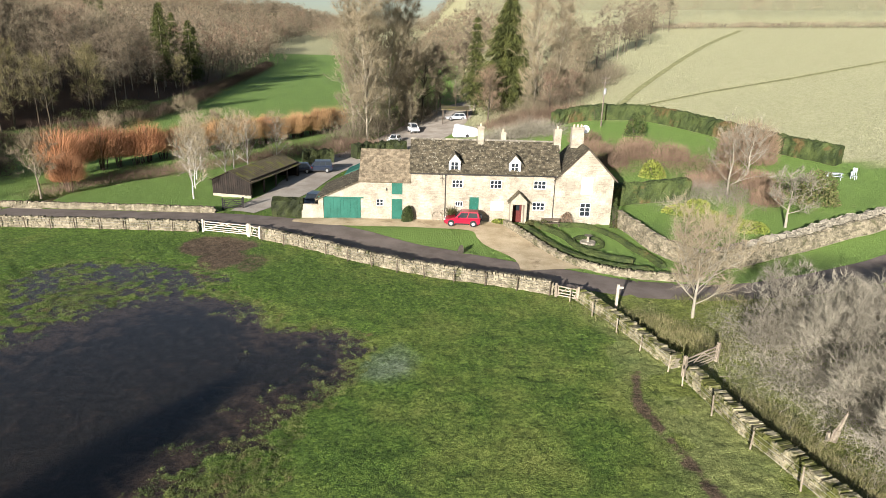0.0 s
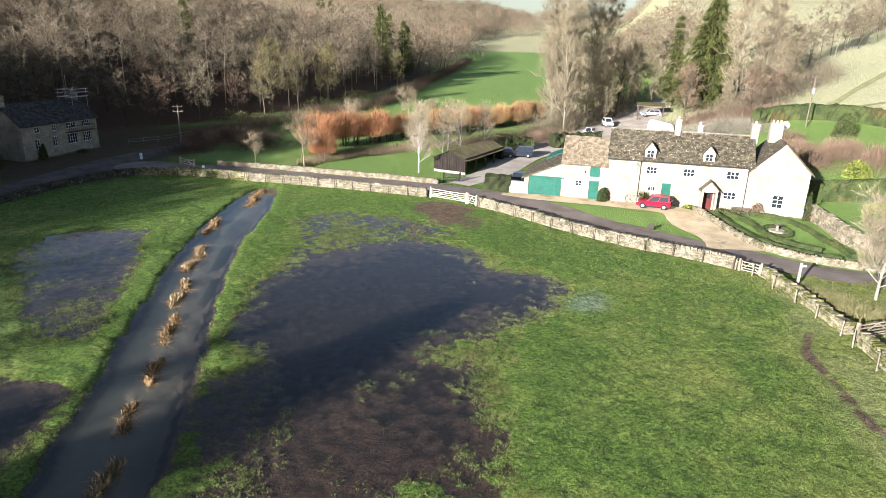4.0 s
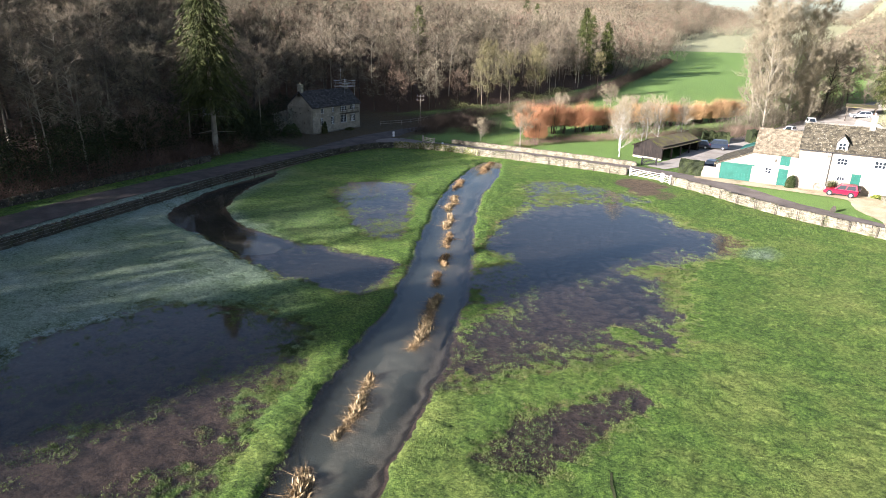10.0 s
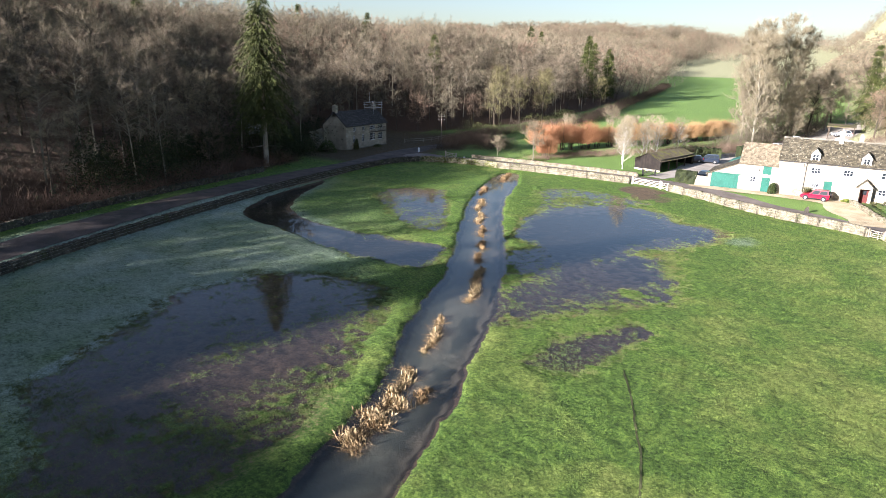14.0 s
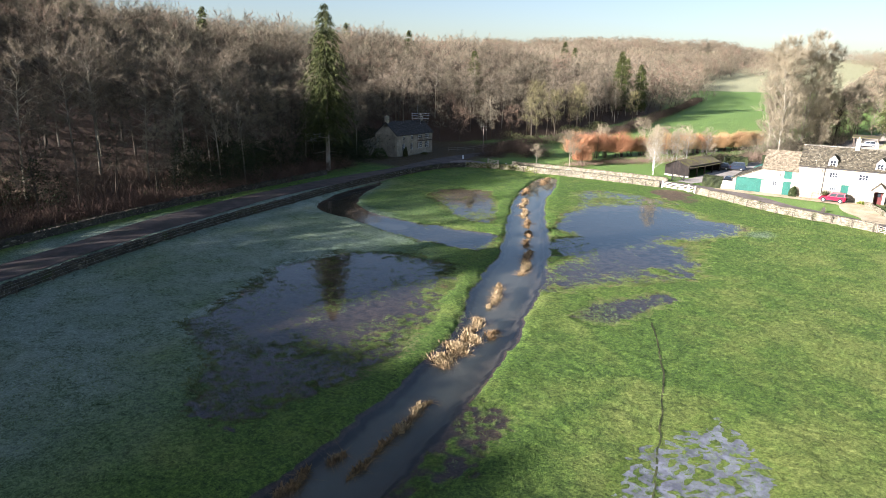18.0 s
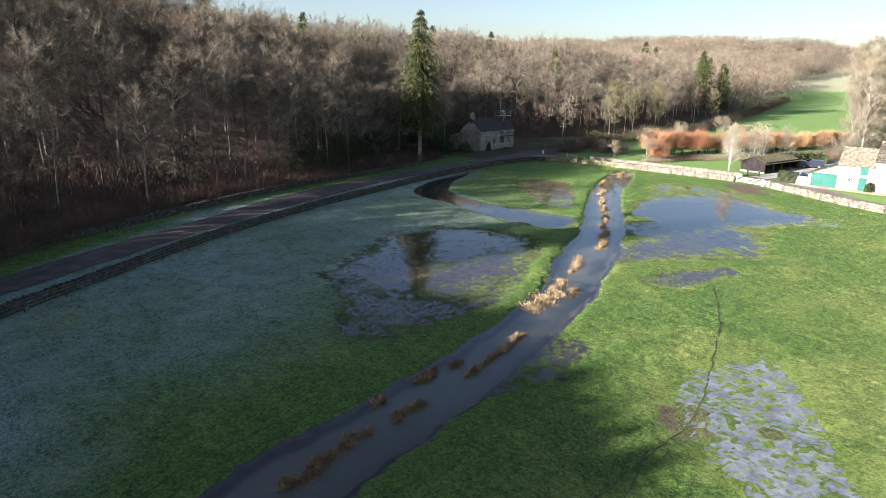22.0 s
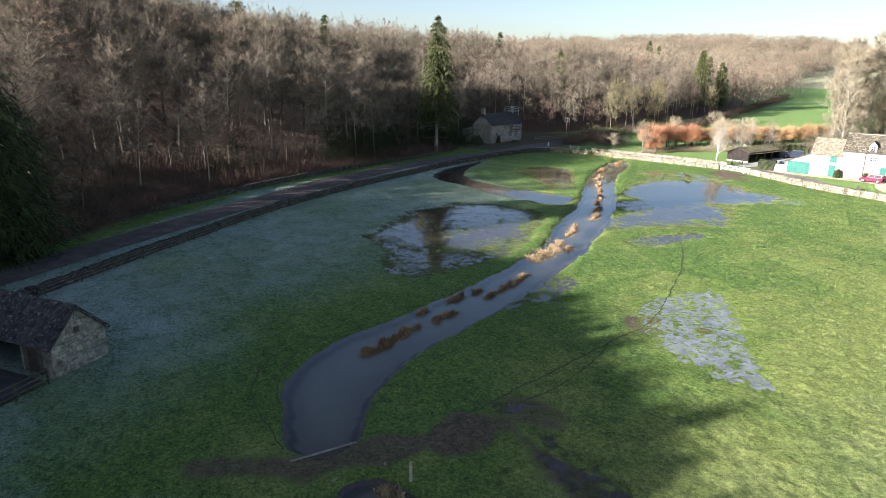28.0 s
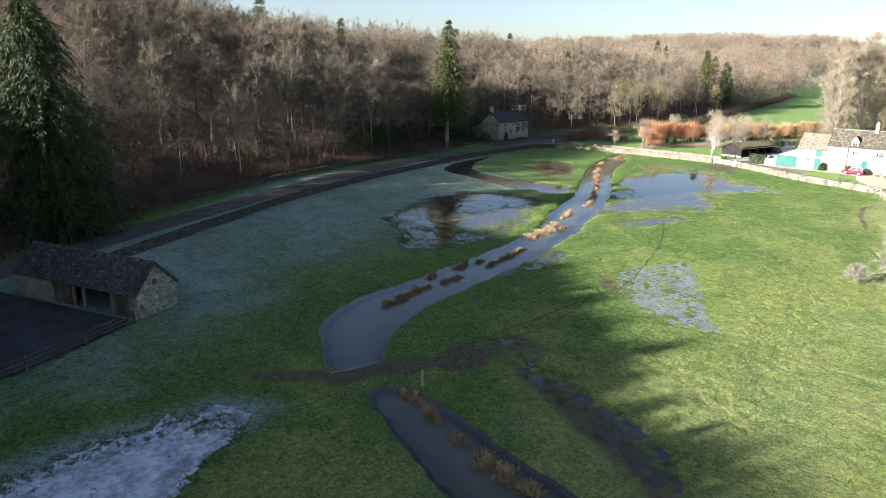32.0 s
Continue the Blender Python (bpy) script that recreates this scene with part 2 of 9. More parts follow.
PALE_BLUE = paint("faded_blue_grey_paint", (0.45, 0.50, 0.50), 0.6)
CAR_RED = paint("red_car_paint", (0.36, 0.006, 0.030))
CAR_BLUE = paint("dark_blue_car_paint", (0.02, 0.028, 0.045))
CAR_WHITE = paint("white_car_paint", (0.75, 0.75, 0.74))
CAR_SILVER = paint("silver_car_paint", (0.45, 0.46, 0.47))
LAMP_RED = paint("red_lamp_plastic", (0.35, 0.01, 0.01), 0.2)
LAMP_CLEAR = paint("clear_lamp_plastic", (0.6, 0.6, 0.6), 0.15)
GLASS, _nt, _b = mat("dark_window_glass", 0.05)
_b.inputs["Base Color"].default_value = (0.02, 0.025, 0.03, 1)
_b.inputs["Specular IOR Level"].default_value = 0.6


def ground_material():
    m, nt, b = mat("grass_ground", 0.9)
    p = position(nt)

    def att(name):
        a = nt.nodes.new("ShaderNodeAttribute")
        a.attribute_name = name
        sp = nt.nodes.new("ShaderNodeSeparateColor")
        nt.links.new(a.outputs["Color"], sp.inputs[0])
        return sp.outputs
    frost, mud, dry = att("cover")[:3]
    litter, lawn, wet = att("cover_more")[:3]
    tuft = tex_noise(nt, 4.6, 5, 0.65, p)
    blade = tex_noise(nt, 14.0, 4, 0.7, p)
    broad = tex_noise(nt, 0.07, 4, 0.6, p)
    mid = tex_noise(nt, 0.35, 4, 0.6, p)
    clod = tex_noise(nt, 1.3, 4, 0.6, p)
    f = math_n(nt, 'ADD', math_n(nt, 'ADD', math_n(nt, 'MULTIPLY', tuft, 0.46), math_n(nt, 'MULTIPLY', clod, 0.16)), math_n(nt, 'MULTIPLY', blade, 0.38))
    g = ramp(nt, f, [(0.40, (0.024, 0.046, 0.007)), (0.5, (0.082, 0.152, 0.020)), (0.60, (0.20, 0.30, 0.045))])
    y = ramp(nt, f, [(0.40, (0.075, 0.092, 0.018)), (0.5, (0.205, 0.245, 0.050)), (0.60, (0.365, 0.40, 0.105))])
    # grass paler and yellower eastward: sunshine put into the base colour
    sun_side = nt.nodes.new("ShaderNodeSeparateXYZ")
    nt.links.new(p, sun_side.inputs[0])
    sunlit_tint = smooth_n(nt, sun_side.outputs[0], -8.0, 22.0)
    # random worn patches plus the painted eastward sun tint
    worn = math_n(nt, 'ADD', math_n(nt, 'ADD', broad, math_n(nt, 'MULTIPLY', mid, 0.5)), math_n(nt, 'MULTIPLY', sunlit_tint, 0.2))
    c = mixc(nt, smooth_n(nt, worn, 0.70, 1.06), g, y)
    c = mixc(nt, lawn, c, ramp(nt, blade, [(0.36, (0.115, 0.205, 0.038)), (0.64, (0.23, 0.345, 0.08))]))
    straw = ramp(nt, f, [(0.42, (0.30, 0.30, 0.14)), (0.58, (0.62, 0.60, 0.37))])
    c = mixc(nt, dry, c, straw)
    leaf = ramp(nt, f, [(0.35, (0.040, 0.024, 0.014)), (0.65, (0.13, 0.075, 0.042))])
    c = mixc(nt, litter, c, leaf)
    earth = ramp(nt, f, [(0.42, (0.050, 0.034, 0.020)), (0.58, (0.20, 0.142, 0.086))])
    c = mixc(nt, smooth_n(nt, math_n(nt, 'ADD', mud, math_n(nt, 'MULTIPLY', math_n(nt, 'SUBTRACT', tuft, 0.5), 1.2)), 0.35, 0.75), c, earth)
    ice = ramp(nt, blade, [(0.36, (0.18, 0.225, 0.185)), (0.64, (0.58, 0.665, 0.60))])
    fr = math_n(nt, 'MULTIPLY', frost, smooth_n(nt, math_n(nt, 'ADD', f, math_n(nt, 'MULTIPLY', mid, 0.30)), 0.47, 0.74))
    c = mixc(nt, math_n(nt, 'MULTIPLY', frost, 0.55), c, ramp(nt, f, [(0.42, (0.035, 0.046, 0.018)), (0.58, (0.19, 0.215, 0.115))]))
    c = mixc(nt, fr, c, ice)
    sep = nt.nodes.new("ShaderNodeSeparateXYZ")
    nt.links.new(p, sep.inputs[0])
    under = smooth_n(nt, sep.outputs[2], 0.03, -0.03)
    silt = ramp(nt, f, [(0.39, (0.030, 0.021, 0.016)), (0.61, (0.135, 0.092, 0.070))])
    c = mixc(nt, math_n(nt, 'MULTIPLY', under, wet), c, silt)
    # bed painted near black with depth, for the light lost in deeper water
    c = mixc(nt, math_n(nt, 'MULTIPLY', smooth_n(nt, sep.outputs[2], -0.10, -0.2), wet), c, ramp(nt, f, [(0.4, (0.008, 0.007, 0.006)), (0.6, (0.030, 0.024, 0.020))]))
    c = mixc(nt, math_n(nt, 'MULTIPLY', smooth_n(nt, sep.outputs[2], -0.3, -0.55), wet), c, (0.13, 0.12, 0.098))
    nt.links.new(c, b.inputs["Base Color"])
    bump(nt, b, f, 1.0, 0.45)
    return m


GROUND = ground_material()


def water_material():
    m = bpy.data.materials.new("flood_water")
    m.use_nodes = True
    nt = m.node_tree
    nt.nodes.remove(nt.nodes["Principled BSDF"])
    t, g = nt.nodes.new("ShaderNodeBsdfTransparent"), nt.nodes.new("ShaderNodeBsdfGlossy")
    t.inputs[0].default_value = (0.90, 0.86, 0.80, 1)
    g.inputs[1].default_value = 0.02
    fr, mx = nt.nodes.new("ShaderNodeLayerWeight"), nt.nodes.new("ShaderNodeMixShader")
    fr.inputs["Blend"].default_value = 0.5
    bp = nt.nodes.new("ShaderNodeBump")
    bp.inputs["Strength"].default_value, bp.inputs["Distance"].default_value = 0.05, 0.02
    nt.links.new(tex_noise(nt, 2.2, 3, 0.5, position(nt)), bp.inputs["Height"])
    for n in (g, fr):
        nt.links.new(bp.outputs[0], n.inputs["Normal"])
    gloss = math_n(nt, 'ADD', math_n(nt, 'MULTIPLY', math_n(nt, 'POWER', fr.outputs["Facing"], 4.4), 0.96), 0.035)
    nt.links.new(gloss, mx.inputs[0])
    silt, cloudy = nt.nodes.new("ShaderNodeBsdfDiffuse"), nt.nodes.new("ShaderNodeMixShader")
    silt.inputs[0].default_value = (0.185, 0.195, 0.15, 1)
    murk = nt.nodes.new("ShaderNodeAttribute")
    murk.attribute_name = "murk"
    drift = tex_noise(nt, 0.25, 3, 0.5, position(nt))
    nt.links.new(math_n(nt, 'MULTIPLY', murk.outputs["Fac"], math_n(nt, 'ADD', drift, 0.5)), cloudy.inputs[0])
    nt.links.new(t.outputs[0], cloudy.inputs[1])
    nt.links.new(silt.outputs[0], cloudy.inputs[2])
    nt.links.new(cloudy.outputs[0], mx.inputs[1])
    nt.links.new(g.outputs[0], mx.inputs[2])
    nt.links.new(mx.outputs[0], nt.nodes["Material Output"].inputs[0])
    return m


WATER = water_material()

# ---- building helpers ----
def sheet(name, V, F, smooth=False):
    """A mesh from an array of points and an array of faces of one size."""
    V, F = np.asarray(V, np.float32), np.asarray(F, np.int32)
    me = bpy.data.meshes.new(name)
    n, k = F.shape
    me.vertices.add(len(V))
    me.vertices.foreach_set("co", V.ravel())
    me.loops.add(n * k)
    me.loops.foreach_set("vertex_index", F.ravel())
    me.polygons.add(n)
    me.polygons.foreach_set("loop_start", np.arange(0, n * k, k, dtype=np.int32))
    me.update(calc_edges=True)
    me.polygons.foreach_set("use_smooth", np.full(n, smooth))
    me.validate()
    return me


class Geo:
    """Collects polygons for one mesh."""

    def __init__(self):
        self.v, self.f = [], []

    def add(self, pts, faces):
        n = len(self.v)
        self.v += [tuple(p) for p in pts]
        self.f += [tuple(i + n for i in f) for f in faces]
        return self

    def box(self, x0, y0, z0, x1, y1, z1, m=None, bev=0.0):
        if bev:
            b = bev
            pts = []
            for z, o in ((z0, b), (z0 + b, 0), (z1 - b, 0), (z1, b)):
                pts += [(x0 + o, y0 + o, z), (x1 - o, y0 + o, z), (x1 - o, y1 - o, z), (x0 + o, y1 - o, z)]
            fs = [(3, 2, 1, 0), (12, 13, 14, 15)]
            for r in range(3):
                for i in range(4):
                    j = (i + 1) % 4
                    fs.append((r * 4 + i, r * 4 + j, r * 4 + 4 + j, r * 4 + 4 + i))
        else:
            pts = [(x0, y0, z0), (x1, y0, z0), (x1, y1, z0), (x0, y1, z0), (x0, y0, z1), (x1, y0, z1), (x1, y1, z1), (x0, y1, z1)]
            fs = [(3, 2, 1, 0), (4, 5, 6, 7), (0, 1, 5, 4), (1, 2, 6, 5), (2, 3, 7, 6), (3, 0, 4, 7)]
        if m is not None:
            pts = [m @ Vector(p) for p in pts]
        return self.add(pts, fs)

    def tube(self, p0, p1, r0, r1, n=6):
        a, b = Vector(p0), Vector(p1)
        d = (b - a).normalized()
        u = d.orthogonal().normalized()
        w = d.cross(u)
        pts = []
        for c, r in ((a, r0), (b, r1)):
            for i in range(n):
                t = 2 * math.pi * i / n
                pts.append(c + u * (r * math.cos(t)) + w * (r * math.sin(t)))
        fs = [(i, (i + 1) % n, n + (i + 1) % n, n + i) for i in range(n)] + [tuple(range(n - 1, -1, -1)), tuple(range(n, 2 * n))]
        return self.add(pts, fs)

    def extrude(self, poly, axis, a, b):
        """A prism: a polygon of two coordinates drawn out along an axis from a to b."""
        def at(p, h):
            return (h, p[0], p[1]) if axis == 'x' else (p[0], h, p[1]) if axis == 'y' else (p[0], p[1], h)
        n = len(poly)
        pts = [at(p, a) for p in poly] + [at(p, b) for p in poly]
        fs = [(i, (i + 1) % n, n + (i + 1) % n, n + i) for i in range(n)] + [tuple(range(n - 1, -1, -1)), tuple(range(n, 2 * n))]
        return self.add(pts, fs)

    def mesh(self, name):
        me = bpy.data.meshes.new(name)
        me.from_pydata(self.v, [], self.f)
        bm = bmesh.new()
        bm.from_mesh(me)
        bmesh.ops.recalc_face_normals(bm, faces=bm.faces)
        bm.to_mesh(me)
        bm.free()
        return me


def thing(name, label="", category="", group="", m=None, kind=""):
    ob = new(name)
    ob.empty_display_size = 0.3
    if m is not None:
        ob.matrix_basis = m
    return tagged(ob, label, category, group, kind)


def part(name, geo, material, parent=None, label=""):
    me = geo.mesh(name) if isinstance(geo, Geo) else geo
    if not me.materials:
        me.materials.append(material)
    ob = new(name, me)
    ob.parent = parent
    if label:
        ob["label"] = label
    return ob


# ---- the lie of the land ----
def lattice(x, y, seed=0):
    """Smooth value noise between -1 and 1."""
    xi, yi = np.floor(x), np.floor(y)
    fx, fy = x - xi, y - yi
    fx, fy = fx * fx * (3 - 2 * fx), fy * fy * (3 - 2 * fy)

    def h(a, b):
        s = np.sin(a * 127.1 + b * 311.7 + seed * 74.7) * 43758.5453
        return (s - np.floor(s)) * 2 - 1
    return (h(xi, yi) * (1 - fx) + h(xi + 1, yi) * fx) * (1 - fy) + (h(xi, yi + 1) * (1 - fx) + h(xi + 1, yi + 1) * fx) * fy


def fbm(x, y, size, seed=0, octaves=3):
    out, amp, tot = 0, 1.0, 0
    for i in range(octaves):
        out = out + amp * lattice(x / size * 2 ** i + 17.3 * i, y / size * 2 ** i - 9.1 * i, seed + i)
        tot += amp
        amp *= 0.55
    return out / tot


def step(v, lo, hi):
    t = np.clip((v - lo) / (hi - lo), 0, 1)
    return t * t * (3 - 2 * t)


def inside(poly, x, y):
    """Signed distance to a closed outline, positive inside."""
    p = np.array(poly, float)
    d = np.full(np.shape(x), 1e9)
    sign = np.zeros(np.shape(x), bool)
    for (ax, ay), (bx, by) in zip(p, np.roll(p, -1, 0)):
        ex, ey = bx - ax, by - ay
        t = np.clip(((x - ax) * ex + (y - ay) * ey) / (ex * ex + ey * ey), 0, 1)
        d = np.minimum(d, np.hypot(x - ax - t * ex, y - ay - t * ey))
        cross = ((ay > y) != (by > y)) & (x < (bx - ax) * (y - ay) / ((by - ay) if by != ay else 1e-9) + ax)
        sign ^= cross
    return np.where(sign, d, -d)


def along(line, x, y):
    """Distance to a line of (x, y, half width) less its half width there, and the distance along it."""
    best, where = np.full(np.shape(x), 1e9), np.zeros(np.shape(x))
    run = 0.0
    for (ax, ay, aw), (bx, by, bw) in zip(line, line[1:]):
        ex, ey = bx - ax, by - ay
        ln = math.hypot(ex, ey)
        t = np.clip(((x - ax) * ex + (y - ay) * ey) / (ln * ln), 0, 1)
        d = np.hypot(x - ax - t * ex, y - ay - t * ey) - (aw + (bw - aw) * t)
        where = np.where(d < best, run + t * ln, where)
        best = np.minimum(best, d)
        run += ln
    return best, where


def spline(pts, gap=1.0):
    """A smooth line through points, about one point every gap metres."""
    p = np.array(pts, float)
    q = np.vstack([2 * p[0] - p[1], p, 2 * p[-1] - p[-2]])
    out = []
    for i in range(1, len(q) - 2):
        n = max(1, int(np.linalg.norm(q[i + 1, :2] - q[i, :2]) / gap))
        for k in range(n):
            t = k / n
            out.append(0.5 * (2 * q[i] + (q[i + 1] - q[i - 1]) * t + (2 * q[i - 1] - 5 * q[i] + 4 * q[i + 1] - q[i + 2]) * t * t + (3 * q[i] - q[i - 1] - 3 * q[i + 1] + q[i + 2]) * t ** 3))
    out.append(p[-1])
    return np.array(out)


STREAM = spline([(-43, 74, 1.6), (-41.3, 68.4, 2.3), (-34.1, 48.6, 2.5), (-22.3, 25.0, 2.8), (-16.3, 9.9, 2.9), (-11.8, -2, 2.5), (-10, -10, 2.5), (-8.3, -21, 2.7), (-7.7, -29, 2.8), (-7.2, -35, 3.0), (-4.6, -40.6, 2.9), (-0.9, -43.6, 2.0)], 3)
CHANNEL = spline([(5.3, -45.5, 1.7), (8.6, -46.3, 2.1), (15, -47.8, 2.4), (24, -49.3, 2.6), (36, -52, 2.6), (60, -62, 0.4)], 4)
BROOK = spline([(-67, 55, 0.6), (-64.0, 46, 1.2), (-60.5, 35, 2.2), (-55, 27.5, 3.2), (-48, 25, 2.6), (-42, 24.2, 2.4)], 3)
MILL_LEAT = spline([(-44, 84, 1.3), (-45, 92, 1.6), (-40, 101, 1.8), (-33, 112, 1.8), (-30, 130, 1.6)], 4)
# hollows of the meadow: outline, ground level inside (water lies at 0), width of the shelving edge
POOL_WEST = [(-32.5, -14), (-35.3, -6), (-39, 2.5), (-37.5, 9.5), (-31, 14.5), (-25, 14), (-21.4, 5.8), (-18.8, -1.5), (-17.5, -8), (-16.8, -15.5), (-16.5, -20.5), (-20.5, -21.5), (-25, -16.5)]
POOL_SPECKLED = [(2.3, -13.5), (2.2, -8), (5.3, -1.8), (8, -3), (10.3, -7), (12.5, -11.6), (14.8, -16.2), (16.5, -20.3), (13, -20.8), (8, -19.9), (5, -17.5)]
POOL_FROZEN = [(-2.6, -67), (-2.6, -62.7), (-2.0, -58.6), (-1.2, -54), (1.3, -52.4), (3.2, -55.7), (4.9, -58.4), (6.5, -62), (5, -70), (0, -72)]
POOLS = [
    ([(-33, 63), (-32.5, 66), (-29.2, 68.5), (-23.1, 68.6), (-17.3, 66.1), (-11.9, 60.1), (-9, 55.5), (-5, 54.5), (-2, 52), (-3.8, 47), (-5.5, 42), (-5.3, 37), (-2.6, 28.5), (-2.2, 25), (-6.2, 21.4), (-9.2, 16.5), (-11.9, 11.9), (-13.5, 9.5), (-15.5, 13), (-19.5, 24), (-22.5, 32), (-25, 42), (-28, 52)], -0.02, 3.5),
    ([(-25.5, 46), (-25, 51), (-21.8, 56), (-18, 60), (-13.6, 59), (-10.7, 54), (-7, 53.8), (-4, 51.8), (-4.2, 48), (-7.4, 43.6), (-9.5, 41), (-8, 36), (-6, 31), (-5.6, 27), (-8.5, 24), (-11, 19), (-13, 14), (-15, 15), (-18, 26), (-22, 36)], -0.10, 4.0),
    ([(-25, 44), (-24, 50), (-18, 58), (-13, 57), (-10.5, 52.5), (-5, 52.5), (-5, 48), (-10, 43), (-12, 36), (-16, 32), (-22, 36)], -0.22, 6.0),
    ([(-10, 30), (-10.5, 36), (-7.5, 37), (-5.5, 32), (-6.5, 29)], -0.15, 2.5),
    ([(-8.6, 7.6), (-8.4, 12), (-6.4, 14.8), (-3.6, 18.8), (-2.6, 17.5), (-3.6, 13), (-5, 8)], -0.07, 2.6),
    (POOL_WEST, -0.05, 3.5),
    ([(-31, -11), (-34.5, -4), (-36.5, 3), (-34, 9), (-27, 11.5), (-23.5, 7), (-21, -0.5), (-20.5, -7), (-23, -12)], -0.11, 4.0),
    ([(-47, 23), (-43.5, 26), (-36.5, 27.2), (-32.4, 27.2), (-28, 27.4), (-25.6, 23), (-26.6, 20.6), (-30.5, 19.8), (-36, 20.4), (-41.5, 20.8)], -0.2, 2.4),
    ([(-50.8, 44.4), (-52, 49.5), (-49, 53.5), (-45, 54.5), (-37, 43.5), (-33, 37), (-31.8, 33.4), (-34.5, 32.2), (-39.4, 34.5), (-44, 38.5)], -0.04, 3.0),
    ([(-48.6, 46), (-48.6, 51), (-45, 51.6), (-37.8, 42), (-37.6, 37.5), (-42.5, 40)], -0.14, 2.6),
    (POOL_SPECKLED, 0.0, 3.0),
    (POOL_FROZEN, 0.004, 2.5),
    ([(-0.6, -70), (-0.4, -62.5), (0.6, -57.5), (2.2, -56), (3.6, -58.6), (5.2, -62), (4.4, -70)], -0.03, 1.6),
    ([(-24.5, 10), (-22.2, 9.8), (-19.3, 4), (-16.9, -2.2), (-15.3, -7), (-14.9, -12), (-17, -18), (-20, -16), (-20, -6), (-22, 2)], -0.015, 1.8),
    ([(8.0, -35.0), (12.3, -35.8), (17.1, -37.0), (20.4, -38.5), (23.4, -42.0), (21, -42.6), (16.5, -40), (12.3, -38.4)], -0.012, 2.2),
    ([(3.6, -34.2), (5.9, -31.9), (6.9, -33.6), (5.0, -35.4)], -0.03, 1.6),
    ([(-7, -9), (-4.2, -10), (-3.9, -16), (-4.6, -20.5), (-6, -22)], -0.04, 2.4),
]
ISLES = [(-20.8, 34, 2.8, 2.2, 0.13), (-16.3, 23.5, 2.6, 4.2, 0.075), (-9.6, 39.6, 3.2, 2.4, 0.10), (-14.5, 61.5, 4.0, 2.0, 0.06), (-8.0, 46.0, 2.0, 2.4, 0.07), (-6.6, 25.5, 1.5, 1.3, 0.13), (-27, -3, 1.6, 2.4, 0.06), (-22, -10, 2.2, 3.2, 0.06), (5.6, -15.0, 2.0, 2.4, 0.008), (8.9, -13.3, 0.6, 0.6, 0.02)]  # grassy shoals: centre, half widths, rise
WOOD_Y = [-220, -160, -120, -80, -41, -35, -18, -6, 18, 34, 58, 72, 92, 104, 124, 145, 165, 200, 260, 400, 560]
WOOD_X = [75, 40, -8, -36, -55, -59.5, -68.5, -72.7, -75.3, -77, -82, -92, -96, -96, -84, -79, -76, -76, -82, -105, -145]


def wood_edge(y):
    return np.interp(y, WOOD_Y, WOOD_X)


def land(x, y):
    """Height of the ground without the fine hollows."""
    x, y = np.asarray(x, float), np.asarray(y, float)
    z = 0.14 + 0.35 * step(y, 74, 79) * step(x, -80, -40) + 0.35 * step(-x, 62, 67) * step(y, -60, 0)
    d = np.maximum(0, wood_edge(y) - x)
    far = step(90 - y, 0, 110) * step(y + 95, 0, 70)
    amp = 30 + 44 * far - 13 * step(y, 110, 230)
    z = z + amp * (1 - np.exp(-d * (0.25 + 0.12 * far) / amp))
    z = z + 0.02 * np.maximum(0, y - 95) + 0.075 * np.clip(y - 560, 0, 380) - 0.02 * np.maximum(0, y - 980)
    s = np.maximum(0, (x - 10) * 0.55 + (y - 95) * 0.83)
    s = np.where(s > 235, 235 + (s - 235) * 0.35, s)
    z = z + 0.13 * s * step(x, -14, 36)
    e = np.maximum(0, x - 60 - np.maximum(0, -y) * 0.1)
    z = z + 0.05 * e * step(-y, -60, 40)
    sth = np.maximum(0, -y - 150)
    z = z + 0.05 * sth
    return np.minimum(z, 95)


def terrain(x, y):
    """Height of the ground with pools, banks and tussocks."""
    x, y = np.asarray(x, float), np.asarray(y, float)
    z = land(x, y)
    near = step(-np.hypot(x + 10, y - 10), -150, -110)
    rag = 0.9 * fbm(x, y, 5.0, 11) + 0.5 * fbm(x, y, 1.6, 12)
    for poly, level, edge in POOLS:
        lo, hi = np.min(poly, 0) - 8, np.max(poly, 0) + 8
        w = (x > lo[0]) & (x < hi[0]) & (y > lo[1]) & (y < hi[1])
        if w.any():
            t = step(inside(poly, x[w], y[w]) + rag[w], -edge * 0.6, edge * 0.45)
            z[w] = np.minimum(z[w], z[w] * (1 - t) + level * t)
    film = np.maximum(step(inside(POOL_SPECKLED, x, y), -2, 1), step(inside(POOL_FROZEN, x, y), -1, 1))
    for cx, cy, rx, ry, rise in ISLES:
        z = z + rise * step(1.4 - np.hypot((x - cx) / rx, (y - cy) / ry) + 0.3 * rag, 0, 1)
    z = z + ((0.02 * fbm(x, y, 14, 3) + 0.014 * fbm(x, y, 1.6, 5, 2)) * (1 - 0.75 * film) + 0.07 * lattice(x / 0.46, y / 0.46, 8) * (1 - 0.85 * film) + 0.034 * lattice(x / 0.24, y / 0.24, 9) * film) * near
    for line, deep in ((STREAM, 0.75), (CHANNEL, 0.8), (BROOK, 0.4), (MILL_LEAT, 0.9)):
        dd, _ = along(line, x, y)
        dd = dd + 0.5 * rag
        z = z - deep * step(-dd, -0.5, 1.1) + 0.05 * step(-np.abs(dd - 1.2), -1.2, 0)
    return z


def gz(x, y):
    return float(terrain(np.array([float(x)]), np.array([float(y)]))[0])


def gl(x, y):
    return float(land(float(x), float(y)))


